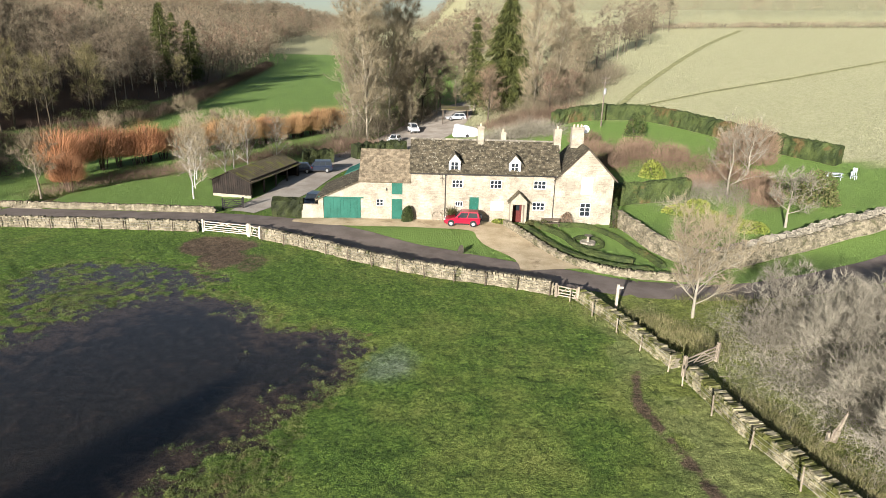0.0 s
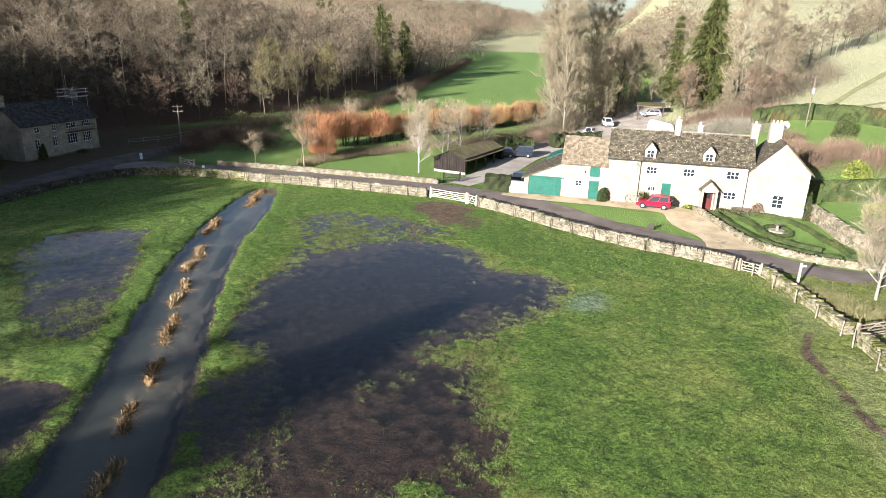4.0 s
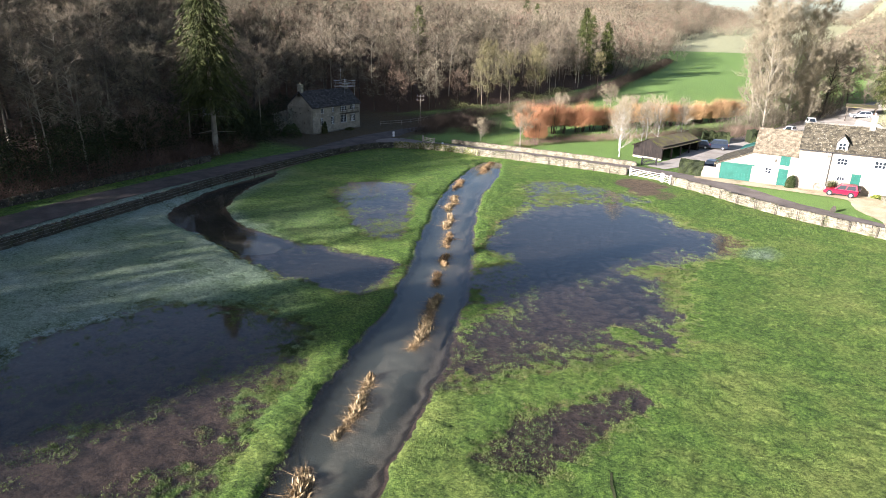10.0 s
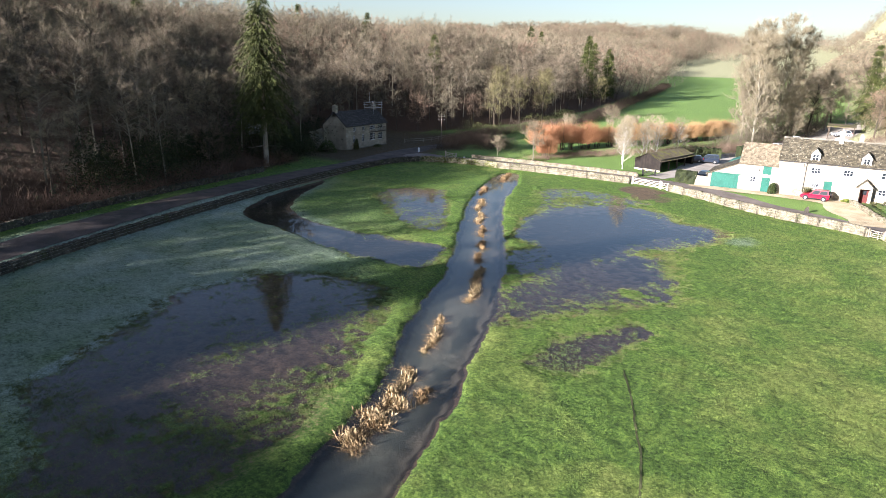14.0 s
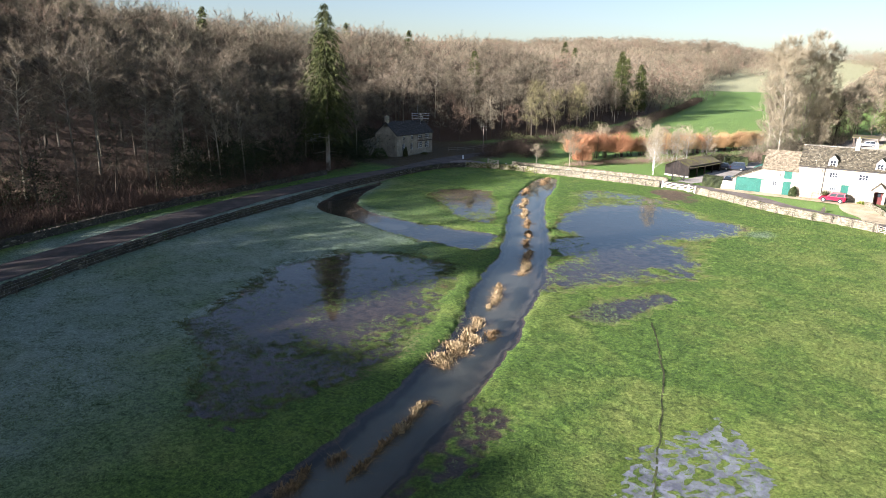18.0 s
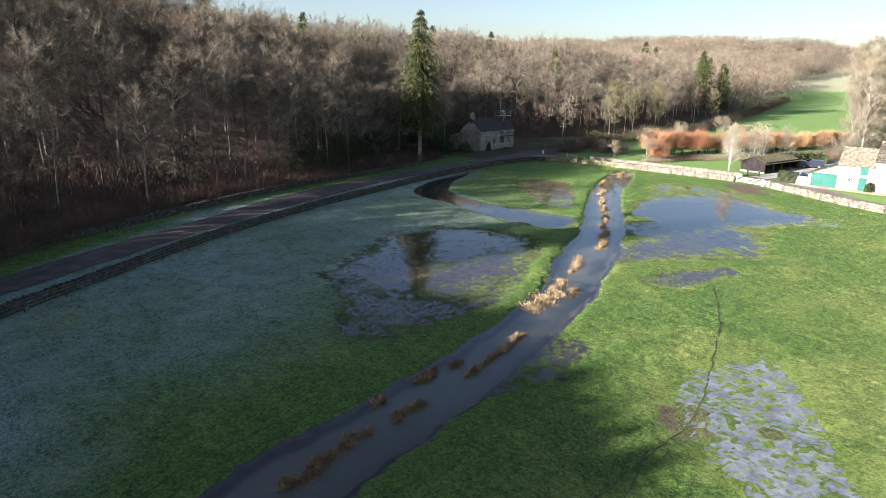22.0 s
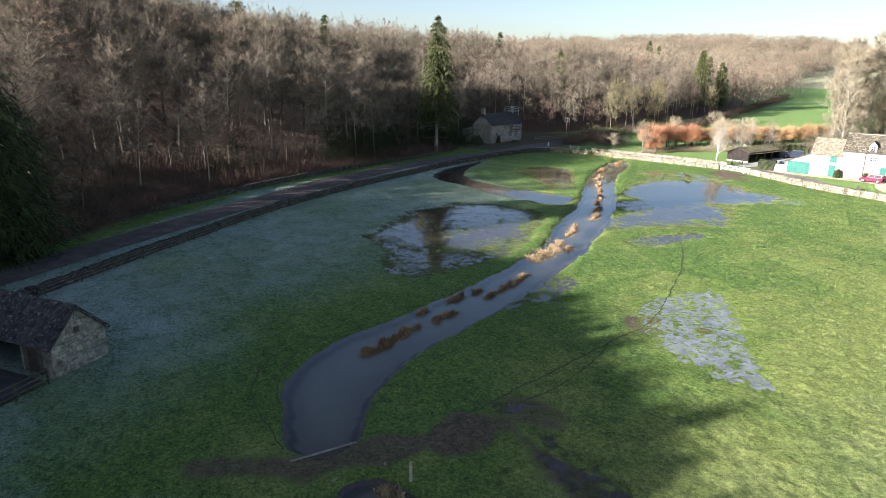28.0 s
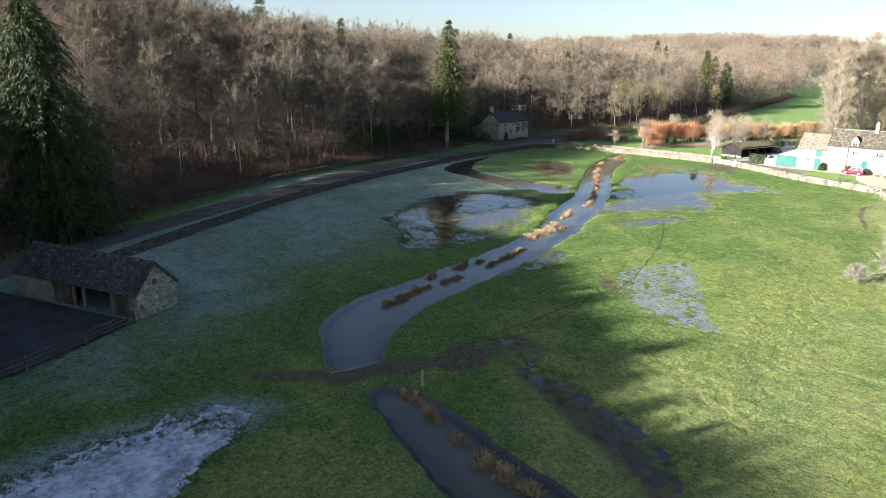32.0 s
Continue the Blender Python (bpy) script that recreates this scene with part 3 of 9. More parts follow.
def axis(stops):
    """Grid lines: (from, to, gap) stretches joined."""
    out = [stops[0][0]]
    for a, b, g in stops:
        n = max(1, int(round((b - a) / g)))
        out += [a + (b - a) * (i + 1) / n for i in range(n)]
    return np.array(out)


def build_ground():
    gx = axis([(-2600, -600, 200), (-600, -200, 20), (-200, -90, 4), (-90, -50, 1.0), (-50, 24, 0.22), (24, 60, 0.9), (60, 240, 6), (240, 600, 20), (600, 2600, 200)])
    gy = axis([(-1600, -400, 150), (-400, -120, 14), (-120, -66, 2), (-66, 74, 0.23), (74, 110, 1.2), (110, 320, 5), (320, 1000, 20), (1000, 3200, 200)])
    X, Y = np.meshgrid(gx, gy)
    x, y = X.ravel(), Y.ravel()
    z = terrain(x, y)
    nx, ny = len(gx), len(gy)
    i = (np.arange(ny - 1)[:, None] * nx + np.arange(nx - 1)[None]).ravel()
    me = sheet("ground", np.stack([x, y, z], 1), np.stack([i, i + 1, i + nx + 1, i + nx], 1), True)
    sx = np.interp(y, [s[1] for s in STREAM[::-1]], [s[0] for s in STREAM[::-1]])
    n1, n2 = fbm(x, y, 9, 21), fbm(x, y, 3, 23)
    field = step(78.0 - y, 0, 2.0) * step(x + 68, 0, 3.0)
    frost = step(sx - 5 - x + 3 * n1, 0, 20) * step(60 - y + 6 * n1, 0, 34) * step(x + 80, 0, 3)
    frost = frost * (0.62 + 0.38 * n1) * step(x - wood_edge(y) - 5 - n2, 0, 3)
    tongue = [(-66, 58), (-58.5, 36), (-53, 29.5), (-42, 26.5), (-30, 20), (-18, 28), (-38, 62)]
    frost = frost * (1 - 0.85 * step(inside(tongue, x, y) + 1.5 * n2, -1, 2))
    rim = inside(POOL_WEST, x, y)
    frost = np.maximum(frost, 0.98 * step(1.3 - np.abs(rim - 0.2), 0, 1.0) * step(-x - 27 + 0.3 * (y + 5), 0, 4) * step(14 - y, 0, 6))
    frost = np.maximum(frost, 0.95 * step(3.2 - np.abs(inside(POOL_FROZEN, x, y) - 1.0), 0, 2.6) * step(4 - x, 0, 4))
    frost = np.maximum(frost, 0.42 * step(1.2 - np.hypot((x + 14) / 8, (y + 57) / 5.0) + 0.7 * n2, 0, 0.9))
    frost = np.maximum(frost, 0.42 * step(1.2 - np.hypot((x + 1.0) / 2.0, (y - 50.2) / 2.2) + 0.6 * n2, 0, 0.8))
    mud = np.zeros_like(x)

    def blob(cx, cy, rx, ry, a=1.0):
        return a * step(1.25 - np.hypot((x - cx) / rx, (y - cy) / ry) + 0.35 * n2, 0, 0.7)
    for c in ((-19.0, 73.0, 4.0, 3.2, 0.95), (-17.5, 69.0, 2.2, 4.0, 0.85), (-14.5, 68.0, 1.6, 3.2, 0.6), (4.8, -38.5, 2.2, 3.0, 0.8), (-16.5, -9, 2.4, 7.0, 0.5), (6.5, -33.5, 3.0, 2.4, 0.6), (5.4, -14.8, 2.2, 2.8, 0.95), (8.9, -13.3, 0.8, 0.8, 0.95)):
        mud = np.maximum(mud, blob(*c))
    dam, _ = along(spline([(-2.6, -50, 1.4), (0.6, -47, 1.5), (2.0, -44.4, 1.6), (3.8, -40.5, 1.4), (5.8, -36, 0.9)], 2), x, y)
    swath, _ = along(spline([(5.5, -35.5, 0.6), (9, -36.6, 1.0), (14, -38.2, 1.4), (18, -39.8, 1.6), (22, -42.6, 1.2), (25, -45, 0.5)], 2), x, y)
    mud = np.maximum(mud, 0.72 * step(-swath + 1.0 * n2, -0.9, 1.0))
    mud = np.maximum(mud, 0.68 * step(-dam + 0.9 * n2, -0.7, 0.9))
    for ln in ([(14.4, 49.5, 0.25), (13.6, 46, 0.3), (14.2, 42, 0.3), (14.6, 38.5, 0.3), (15.6, 35, 0.3), (17, 30, 0.3)], [(-2.5, 10.2, 0.1), (0.8, 2.2, 0.12), (3.7, -8.1, 0.12), (5.1, -15.2, 0.12), (4.7, -22.2, 0.12), (4.3, -28.8, 0.12), (3.6, -37, 0.12)],
               [(4.6, -18, 0.1), (5.8, -27, 0.1), (5.2, -33, 0.1), (3.4, -39, 0.1)], [(-12.2, -32, 0.1), (-12.0, -37, 0.1), (-10.8, -41.2, 0.1), (-7.5, -44.2, 0.1), (-4, -45.4, 0.1), (-1, -46.2, 0.1)], [(-11, -32, 0.1), (-10.8, -36.6, 0.1), (-9.8, -40, 0.1), (-6.8, -42.8, 0.1), (-3.6, -44.2, 0.1)]):
        dd, _ = along(spline(ln, 2), x, y)
        mud = np.maximum(mud, (0.9 if ln[0][1] > 40 else 0.4) * step(-dd + 0.35 * n2, -0.45, 0.35) * step(fbm(x, y, 1.3, 77), -0.75, -0.1))
    hedge_y = np.interp(x, [20, 28, 34, 40, 45, 49.5, 53.5, 58, 72], [134, 135, 134, 131.5, 125, 116.5, 109, 102.5, 96])
    dry = step(y - hedge_y, 0, 2) * step(x - 4 - (y - 130) * 0.03, 0, 6)
    dry = np.maximum(dry, 0.92 * step(y - 545 + 20 * n1, 0, 15) * step(x + 190, 0, 20))
    dry = np.maximum(dry, 0.12 * step(-y, -6, 14) * step(x - 11 - 0.25 * (y + 20) * (y < -20) - 5 * n1, 0, 14) * step(60 - y, 0, 10) * step(n2, -0.5, 0.6))
    dry = np.maximum(dry, 0.16 * step(x - 12 - 3 * n1, 0, 4) * step(62 - y, 0, 3) * step(y - 30, 0, 6) * (n2 > -0.1))
    litter = np.maximum(step(wood_edge(y) - x + 1.5 * n2 + 2.5, 0, 3), 0.5 * step(y - 545 + 20 * n1, 0, 15))
    litter = np.maximum(litter, 0.9 * step(-63 - x + 2 * n2, 0, 5) * step(y - 60, 0, 6) * step(122 - y, 0, 16))
    dry = np.maximum(dry, 0.4 * litter * step(y - 250, 0, 120))
    litter = litter * (1 - 0.5 * step(y - 250, 0, 120))
    lawn = np.maximum(step(y - 62, 0, 2) * step(x - 8, 0, 1) * (1 - dry) * step(128 - y, 0, 10), step(y - 84, 0, 3) * step(-12 - x, 0, 4) * (1 - litter))
    lawn = np.maximum(lawn, step(y - 70, 0, 1) * step(x + 9, 0, 1))
    lawn = lawn * (1 - dry)
    col = np.ones((len(x), 4), np.float32)
    for name, chans in (("cover", (frost, mud, dry)), ("cover_more", (litter, lawn, step(field, 0.4, 0.6)))):
        a = me.color_attributes.new(name, 'FLOAT_COLOR', 'POINT')
        for k, c in enumerate(chans):
            col[:, k] = np.clip(c, 0, 1)
        a.data.foreach_set("color", col.ravel())
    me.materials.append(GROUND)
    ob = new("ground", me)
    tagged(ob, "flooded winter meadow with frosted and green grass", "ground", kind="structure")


build_ground()


def flat(name, pts, z, material, label, category="water"):
    g = Geo().add([(a, b, z) for a, b in pts], [tuple(range(len(pts)))])
    ob = part(name, g, material)
    return tagged(ob, label, category, kind="structure")


def flood():
    """One level sheet of water; the running stream in it is cloudier than the still pools."""
    bounds = [(-66, -72), (66, -72), (66, -30), (14, 20), (10, 58), (-12, 70), (-38, 76.3), (-50, 76.3), (-66, 60)]
    gx, gy = axis([(-66, 30, 0.8), (30, 66, 4)]), axis([(-72, 76, 0.8)])
    X, Y = np.meshgrid(gx, gy)
    x, y = X.ravel(), Y.ravel()
    nx, ny = len(gx), len(gy)
    i = (np.arange(ny - 1)[:, None] * nx + np.arange(nx - 1)[None]).ravel()
    F = np.stack([i, i + 1, i + nx + 1, i + nx], 1)
    F = F[inside(bounds, x[F].mean(1), y[F].mean(1)) > 0]
    me = sheet("water", np.stack([x, y, np.zeros_like(x)], 1), F)
    murk = np.full(len(x), 0.02)
    for line, amount in ((STREAM, 0.26), (CHANNEL, 0.25)):
        murk = np.maximum(murk, amount * step(-along(line, x, y)[0] + 0.6 * fbm(x, y, 4, 91), -0.1, 2.0))
    a = me.attributes.new("murk", 'FLOAT', 'POINT')
    a.data.foreach_set("value", murk.astype(np.float32))
    tagged(part("water", me, WATER), "still flood water and stream lying in the meadow", "water", kind="structure")


flood()
flat("ice", [(1.4 + (px - 1.4) * 1.3, -61 + (py + 61) * 1.15) for px, py in POOL_FROZEN], 0.012, FROSTED, "thin pale frosted ice over a frozen puddle", "ice")
flat("ice", [(8 + (px - 8) * 1.2, -11 + (py + 11) * 1.2) for px, py in POOL_SPECKLED], 0.008, SKY_FILM, "wet icy film among grass tufts, reflected sky put into its colour", "ice")
flat("water", [(-52, 82), (-24, 82), (-24, 134), (-52, 134)], -0.1, WATER, "narrow brook between grass banks beside the willows")


def ribbon(name, line, material, label, lift=0.03, category="road", across=5, crown=0.05):
    """A strip of made ground that follows the land: line of (x, y, half width)."""
    L = spline(line, 1.2)
    t = np.gradient(L[:, :2], axis=0)
    t /= np.linalg.norm(t, axis=1)[:, None]
    nrm = np.stack([-t[:, 1], t[:, 0]], 1)
    V = []
    for k in range(across):
        f = k / (across - 1) * 2 - 1
        wob = 0.12 * lattice(np.arange(len(L)) * 0.45, np.full(len(L), k * 3.7), 5) if k in (0, across - 1) else 0
        xy = L[:, :2] + nrm * (f * L[:, 2] + wob)[:, None]
        V.append(np.c_[xy, land(xy[:, 0], xy[:, 1]) + lift + crown * (1 - f * f)])
    n = len(L)
    V = np.concatenate(V)
    i = (np.arange(across - 1)[:, None] * n + np.arange(n - 1)[None]).ravel()
    me = sheet(name, V, np.stack([i, i + n, i + n + 1, i + 1], 1)[:, ::-1], True)
    ob = part(name, me, material)
    return tagged(ob, label, category, kind="structure")


MAIN_ROAD = [(-70, 77, 2.4), (-64, 80.5, 2.2), (-55, 81.6, 2.1), (-45, 81.6, 2.1), (-30, 81.6, 2.1), (-20, 81.2, 2.2), (-13, 79.7, 2.3), (-9, 77.6, 2.3), (-2, 73.4, 2.3), (7, 68.8, 2.2), (12, 66.6, 2.1), (17, 64.4, 2.0), (21, 63.4, 1.9), (27, 63.5, 1.7), (34, 65.5, 2.0), (44, 70, 2.2), (60, 78.5, 2.3), (90, 96, 2.3)]
LANE = [(-71, 100, 1.8), (-72, 90, 2.0), (-71.5, 79, 3.2), (-70, 62, 2.6), (-70, 45, 2.5), (-68.5, 26, 2.4), (-65, 8, 2.4), (-60, -9, 2.4), (-53.5, -27, 2.4), (-46, -45, 2.4), (-36, -66, 2.4), (-15, -100, 2.4)]
ribbon("road", MAIN_ROAD, ASPHALT, "narrow worn asphalt country road beside a stone wall", 0.05)
ribbon("road", LANE, TRACK_DIRT, "muddy grey lane along the edge of the wood", 0.06, crown=0.08)
for line in ([(36.0, 138, 0.6), (46.2, 156.8, 0.65), (66.3, 189.7, 0.7), (86, 219, 0.8), (107.4, 246.2, 0.9)], [(38.5, 139.5, 0.45), (58.7, 150.6, 0.5), (81.9, 161.2, 0.6), (112.9, 176.2, 0.7), (190, 212, 0.8)]):
    ribbon("path", line, WORN_GRASS, "trodden green path across the pale hill pasture", 0.12, "path", crown=0.02)
ribbon("driveway", [(-20, 84.5, 1.5), (-17, 95, 2.6), (-15, 110, 3.6), (-9, 124, 5.0), (-2, 140, 7.0), (3, 158, 7.0), (6, 176, 3.5)], GREY_GRAVEL, "grey gravel driveway leading up behind the house", 0.05)
ribbon("driveway", [(-13.5, 81.3, 0.5), (-9, 81.2, 1.4), (0, 81.2, 1.6), (7, 80.5, 2.2), (9.5, 76.5, 3.1), (12.0, 71.5, 2.6), (12.8, 68.0, 3.2)], GRAVEL, "tan gravel drive in front of the house", 0.10, crown=0.03)


def rut(line, label, wide=0.055):
    """A narrow trodden line that follows the tussocks of the meadow."""
    L = spline([(*p, 0) for p in line], 0.35)[:, :2]
    t = np.gradient(L, axis=0)
    t /= np.linalg.norm(t, axis=1)[:, None] + 1e-9
    nrm = np.stack([-t[:, 1], t[:, 0]], 1)
    n = len(L)
    k = np.arange(n) * 0.9
    V = []
    for s in (-1, 1):
        xy = L + nrm * (s * wide * (1 + 0.5 * lattice(k, np.full(n, 3.1 * s), 7)) + 0.08 * lattice(k * 0.5, np.zeros(n), 9))[:, None]
        V.append(np.c_[xy, terrain(xy[:, 0], xy[:, 1]) + 0.022])
    i = np.arange(n - 1)
    ob = part("path", sheet("path", np.concatenate(V), np.stack([i, i + 1, i + n + 1, i + n], 1)), RUT)
    return tagged(ob, label, "path", kind="structure")


RUT = surface("trodden_wet_earth", (0.038, 0.048, 0.014), (0.095, 0.095, 0.038), 1.5, 9, 0.9, 0.4, 0.02)
rut([(-2.5, 10.2), (0.8, 2.2), (3.7, -8.1), (5.1, -15.2), (4.7, -22.2), (4.3, -28.8), (3.6, -37)], "narrow dark trodden line across the meadow")
rut([(4.6, -20), (5.8, -27), (5.2, -33), (3.4, -39)], "faint wheel line beside the trodden path", 0.035)
rut([(-12.2, -32), (-12.0, -37), (-10.8, -41.2), (-7.5, -44.2), (-4, -45.4), (-1, -46.2)], "wheel rut curving along the stream", 0.045)
rut([(-11, -32), (-10.8, -36.6), (-9.8, -40), (-6.8, -42.8), (-3.6, -44.2)], "second wheel rut curving along the stream", 0.045)

# ---- trees and shrubs ----
def grow(seed, height, reach, n_limb=11, n_sub=5, n_fine=4, n_twig=6, start=0.3, rise=0.55, width=0.05, twig_len=0.9, lean=0.0, r0=None, top=0.92, lift=1.0):
    """Limbs as tapered prisms and twigs as slivers: two lists of arrays (points, faces)."""
    rnd = random.Random(seed)
    segs, slivers = [], []
    r0 = r0 or height * 0.018

    def vec(s=1.0):
        return Vector((rnd.uniform(-s, s), rnd.uniform(-s, s), rnd.uniform(-s, s)))
    pts = [Vector((0, 0, -0.4))]
    steps = 7
    for i in range(1, steps + 1):
        t = i / steps
        pts.append(Vector((lean * height * t * t, 0, height * top * t)) + Vector((rnd.uniform(-1, 1), rnd.uniform(-1, 1), 0)) * height * 0.018 * t * 2)
    for i in range(steps):
        segs.append((pts[i], pts[i + 1], r0 * (1 - i / steps * 0.88), r0 * (1 - (i + 1) / steps * 0.88), 6))

    def branch(p, d, ln, r, level):
        q = p
        k = 3 if level == 0 else 2 if level == 1 else 1
        nodes = [p]
        for i in range(k):
            d = (d + vec(0.22) + Vector((0, 0, 0.10 * lift))).normalized()
            e = q + d * ln / k
            segs.append((q, e, r * (1 - i / k * 0.6), r * (1 - (i + 1) / k * 0.6), 4 if level == 0 else 3))
            q = e
            nodes.append(q)
        n = (n_sub, n_fine)[level] if level < 2 else 0
        if level < 2:
            for i in range(n):
                t = rnd.uniform(0.25, 1.0) * k
                j = min(int(t), k - 1)
                b = nodes[j].lerp(nodes[j + 1], t - j)
                nd = (d * rnd.uniform(0.4, 0.9) + vec(0.9) + Vector((0, 0, 0.25 * lift))).normalized()
                branch(b, nd, ln * rnd.uniform(0.35, 0.62), r * 0.45, level + 1)
        if level == 2 or n_fine == 0:
            for i in range(n_twig):
                b = nodes[0].lerp(nodes[-1], rnd.uniform(0.15, 1.0))
                nd = (d * 0.9 + vec(0.62 if lift > 0.9 else 0.85) + Vector((0, 0, 0.12 * lift))).normalized()
                slivers.append((b, nd, twig_len * rnd.uniform(0.5, 1.3)))
    for i in range(n_limb):
        t = start + (0.98 - start) * (i + rnd.random() * 0.8) / n_limb
        f = t * steps
        j = min(int(f), steps - 1)
        p = pts[j].lerp(pts[j + 1], f - j)
        a = i * 2.4 + rnd.uniform(-0.5, 0.5)
        u = rise + 0.5 * t + rnd.uniform(-0.15, 0.15)
        shape = math.sin(math.pi * min(1, (t - start) / (1.02 - start) * 0.75 + 0.22))
        branch(p, Vector((math.cos(a), math.sin(a), u)).normalized(), reach * (0.35 + 0.65 * shape) * rnd.uniform(0.8, 1.15), r0 * 0.42 * (1.15 - t), 0)
    return segs, slivers, width


def wood_mesh(name, segs):
    V, F = [], []
    for a, b, ra, rb, n in segs:
        d = b - a
        u = d.orthogonal().normalized()
        w = d.normalized().cross(u)
        k = len(V)
        for c, r in ((a, ra), (b, rb)):
            for i in range(n):
                t = 2 * math.pi * i / n
                V.append(c + u * (r * math.cos(t)) + w * (r * math.sin(t)))
        F += [(k + i, k + (i + 1) % n, k + n + (i + 1) % n, k + n + i) for i in range(n)]
    return sheet(name, np.array([tuple(v) for v in V]), np.array(F))


def sliver_arrays(slivers, width, seed=0, bend=False):
    """Thin pointed blades from (foot, direction, length)."""
    rs = np.random.RandomState(seed)
    p = np.array([tuple(s[0]) for s in slivers])
    d = np.array([tuple(s[1]) for s in slivers]) * np.array([s[2] for s in slivers])[:, None]
    u = np.cross(d, rs.normal(size=d.shape))
    u /= np.linalg.norm(u, axis=1)[:, None] + 1e-9
    w = width * rs.uniform(0.6, 1.3, (len(p), 1))
    if not bend:
        V = np.stack([p - u * w * 0.5, p + u * w * 0.5, p + d], 1).reshape(-1, 3)
        return V, np.arange(len(p) * 3).reshape(-1, 3)
    droop = rs.normal(size=d.shape) * 0.12 * np.linalg.norm(d, axis=1)[:, None]
    V = np.stack([p - u * w * 0.5, p + u * w * 0.5, p + d * 0.55 + droop + u * w * 0.35, p + d], 1).reshape(-1, 3)
    i = np.arange(len(p))[:, None] * 4
    return V, np.concatenate([i + [0, 1, 2], i + [0, 2, 3]])


def make_tree(name, label, category, spec, bark, twig, group=""):
    segs, sl, w = grow(**spec)
    t = thing(name, label, category, group)
    part("trunk", wood_mesh("trunk", segs), bark, t)
    V, F = sliver_arrays(sl, w, spec["seed"])
    part("crown", sheet("crown", V, F), twig, t)
    return t


def place(ob, x, y, s=1.0, turn=0.0, z=None, tall=1.0):
    m = pose(x, y, (gl(x, y) if z is None else z) - 0.05, 0, 0, turn) @ Matrix.Diagonal((s, s, s * tall, 1))
    if not ob.get("used"):
        ob["used"] = 1
        ob.matrix_basis = m
        return ob
    c = copy_thing(ob, m)
    return c


def fir_arrays(seed, height, radius, bare=0.1, n_whorl=30, per=9, leafs=9, size=0.4, droop=0.35, power=0.85):
    """Boughs that leave the trunk in uneven whorls, hung with small drooping sprays."""
    rs = np.random.RandomState(seed)
    out = []
    for k in range(n_whorl):
        t = bare + (1 - bare) * (k + rs.rand()) / n_whorl
        ln0 = radius * min(1.0, ((1 - t) / (1 - bare)) ** power * (0.75 + 0.5 * rs.rand())) + 0.3
        for j in range(per):
            a, ln = rs.uniform(0, 6.283), ln0 * rs.uniform(0.5, 1.15)
            n = max(3, int(leafs * ln / radius * 1.4))
            f = (np.arange(n) + 0.7) / n
            r = ln * f
            z = height * t - droop * ln * f * f + 0.12 * ln * f
            out.append(np.stack([r * math.cos(a), r * math.sin(a), z, np.full(n, a)], 1))
    P = np.concatenate(out)
    P = np.repeat(P, 3, 0)
    n = len(P)
    c = P[:, :3] + rs.normal(size=(n, 3)) * size * 0.45
    a = P[:, 3] + rs.normal(size=n) * 0.8
    d = np.stack([np.cos(a), np.sin(a), -rs.uniform(0.2, 1.6, n)], 1)
    d /= np.linalg.norm(d, axis=1)[:, None]
    side = np.cross(d, rs.normal(size=(n, 3)))
    side /= np.linalg.norm(side, axis=1)[:, None]
    s = size * rs.uniform(0.6, 1.4, (n, 1))
    V = np.stack([c - side * s * 0.16, c + side * s * 0.16, c + d * s * 0.9 + side * s * 0.12, c + d * s * 1.5], 1).reshape(-1, 3)
    return V, np.arange(n * 4).reshape(-1, 4)


def make_fir(name, label, seed, height, radius, bare=0.1, category="tree", needles=None, **kw):
    t = thing(name, label, category)
    g = Geo()
    n = 6
    for i in range(n):
        g.tube((0, 0, height * i / n - 0.3), (0, 0, height * (i + 1) / n - 0.3), height * 0.016 * (1 - i / n * 0.95), height * 0.016 * (1 - (i + 1) / n * 0.95), 7)
    rs = random.Random(seed)
    for i in range(26):
        z, a = height * (bare * 0.3 + rs.random() * 0.6), rs.uniform(0, 6.28)
        ln = radius * 0.7 * (1 - z / height)
        g.tube((0, 0, z), (ln * math.cos(a), ln * math.sin(a), z - 0.1 * ln), 0.05, 0.015, 3)
    part("trunk", g, FIR_BARK, t)
    V, F = fir_arrays(seed, height, radius, bare, **kw)
    part("crown", sheet("crown", V, F), needles or NEEDLES, t)
    return t


def leaf_cloud(seed, rx, ry, rz, n, size, lumps=7):
    """Small leaves on and inside a lumpy mound standing on the ground."""
    rs = np.random.RandomState(seed)
    lc = rs.normal(size=(lumps, 3))
    lc /= np.linalg.norm(lc, axis=1)[:, None]
    d = rs.normal(size=(n, 3))
    d[:, 2] = np.abs(d[:, 2]) * 1.1 - 0.15
    d /= np.linalg.norm(d, axis=1)[:, None]
    bulge = 0.78 + 0.32 * np.max(d @ lc.T, 1) ** 2
    r = bulge * (1 - 0.35 * rs.random(n) ** 2)
    c = d * r[:, None] * np.array([rx, ry, rz])
    c[:, 2] = np.maximum(c[:, 2], 0.02)
    a, b = rs.normal(size=(n, 3)), rs.normal(size=(n, 3))
    a /= np.linalg.norm(a, axis=1)[:, None]
    b = np.cross(a, b)
    b /= np.linalg.norm(b, axis=1)[:, None]
    s = size * rs.uniform(0.6, 1.4, (n, 1))
    V = np.stack([c - a * s * 0.5, c + b * s * 0.4, c + a * s * 0.6, c - b * s * 0.35], 1).reshape(-1, 3)
    return V, np.arange(n * 4).reshape(-1, 4)


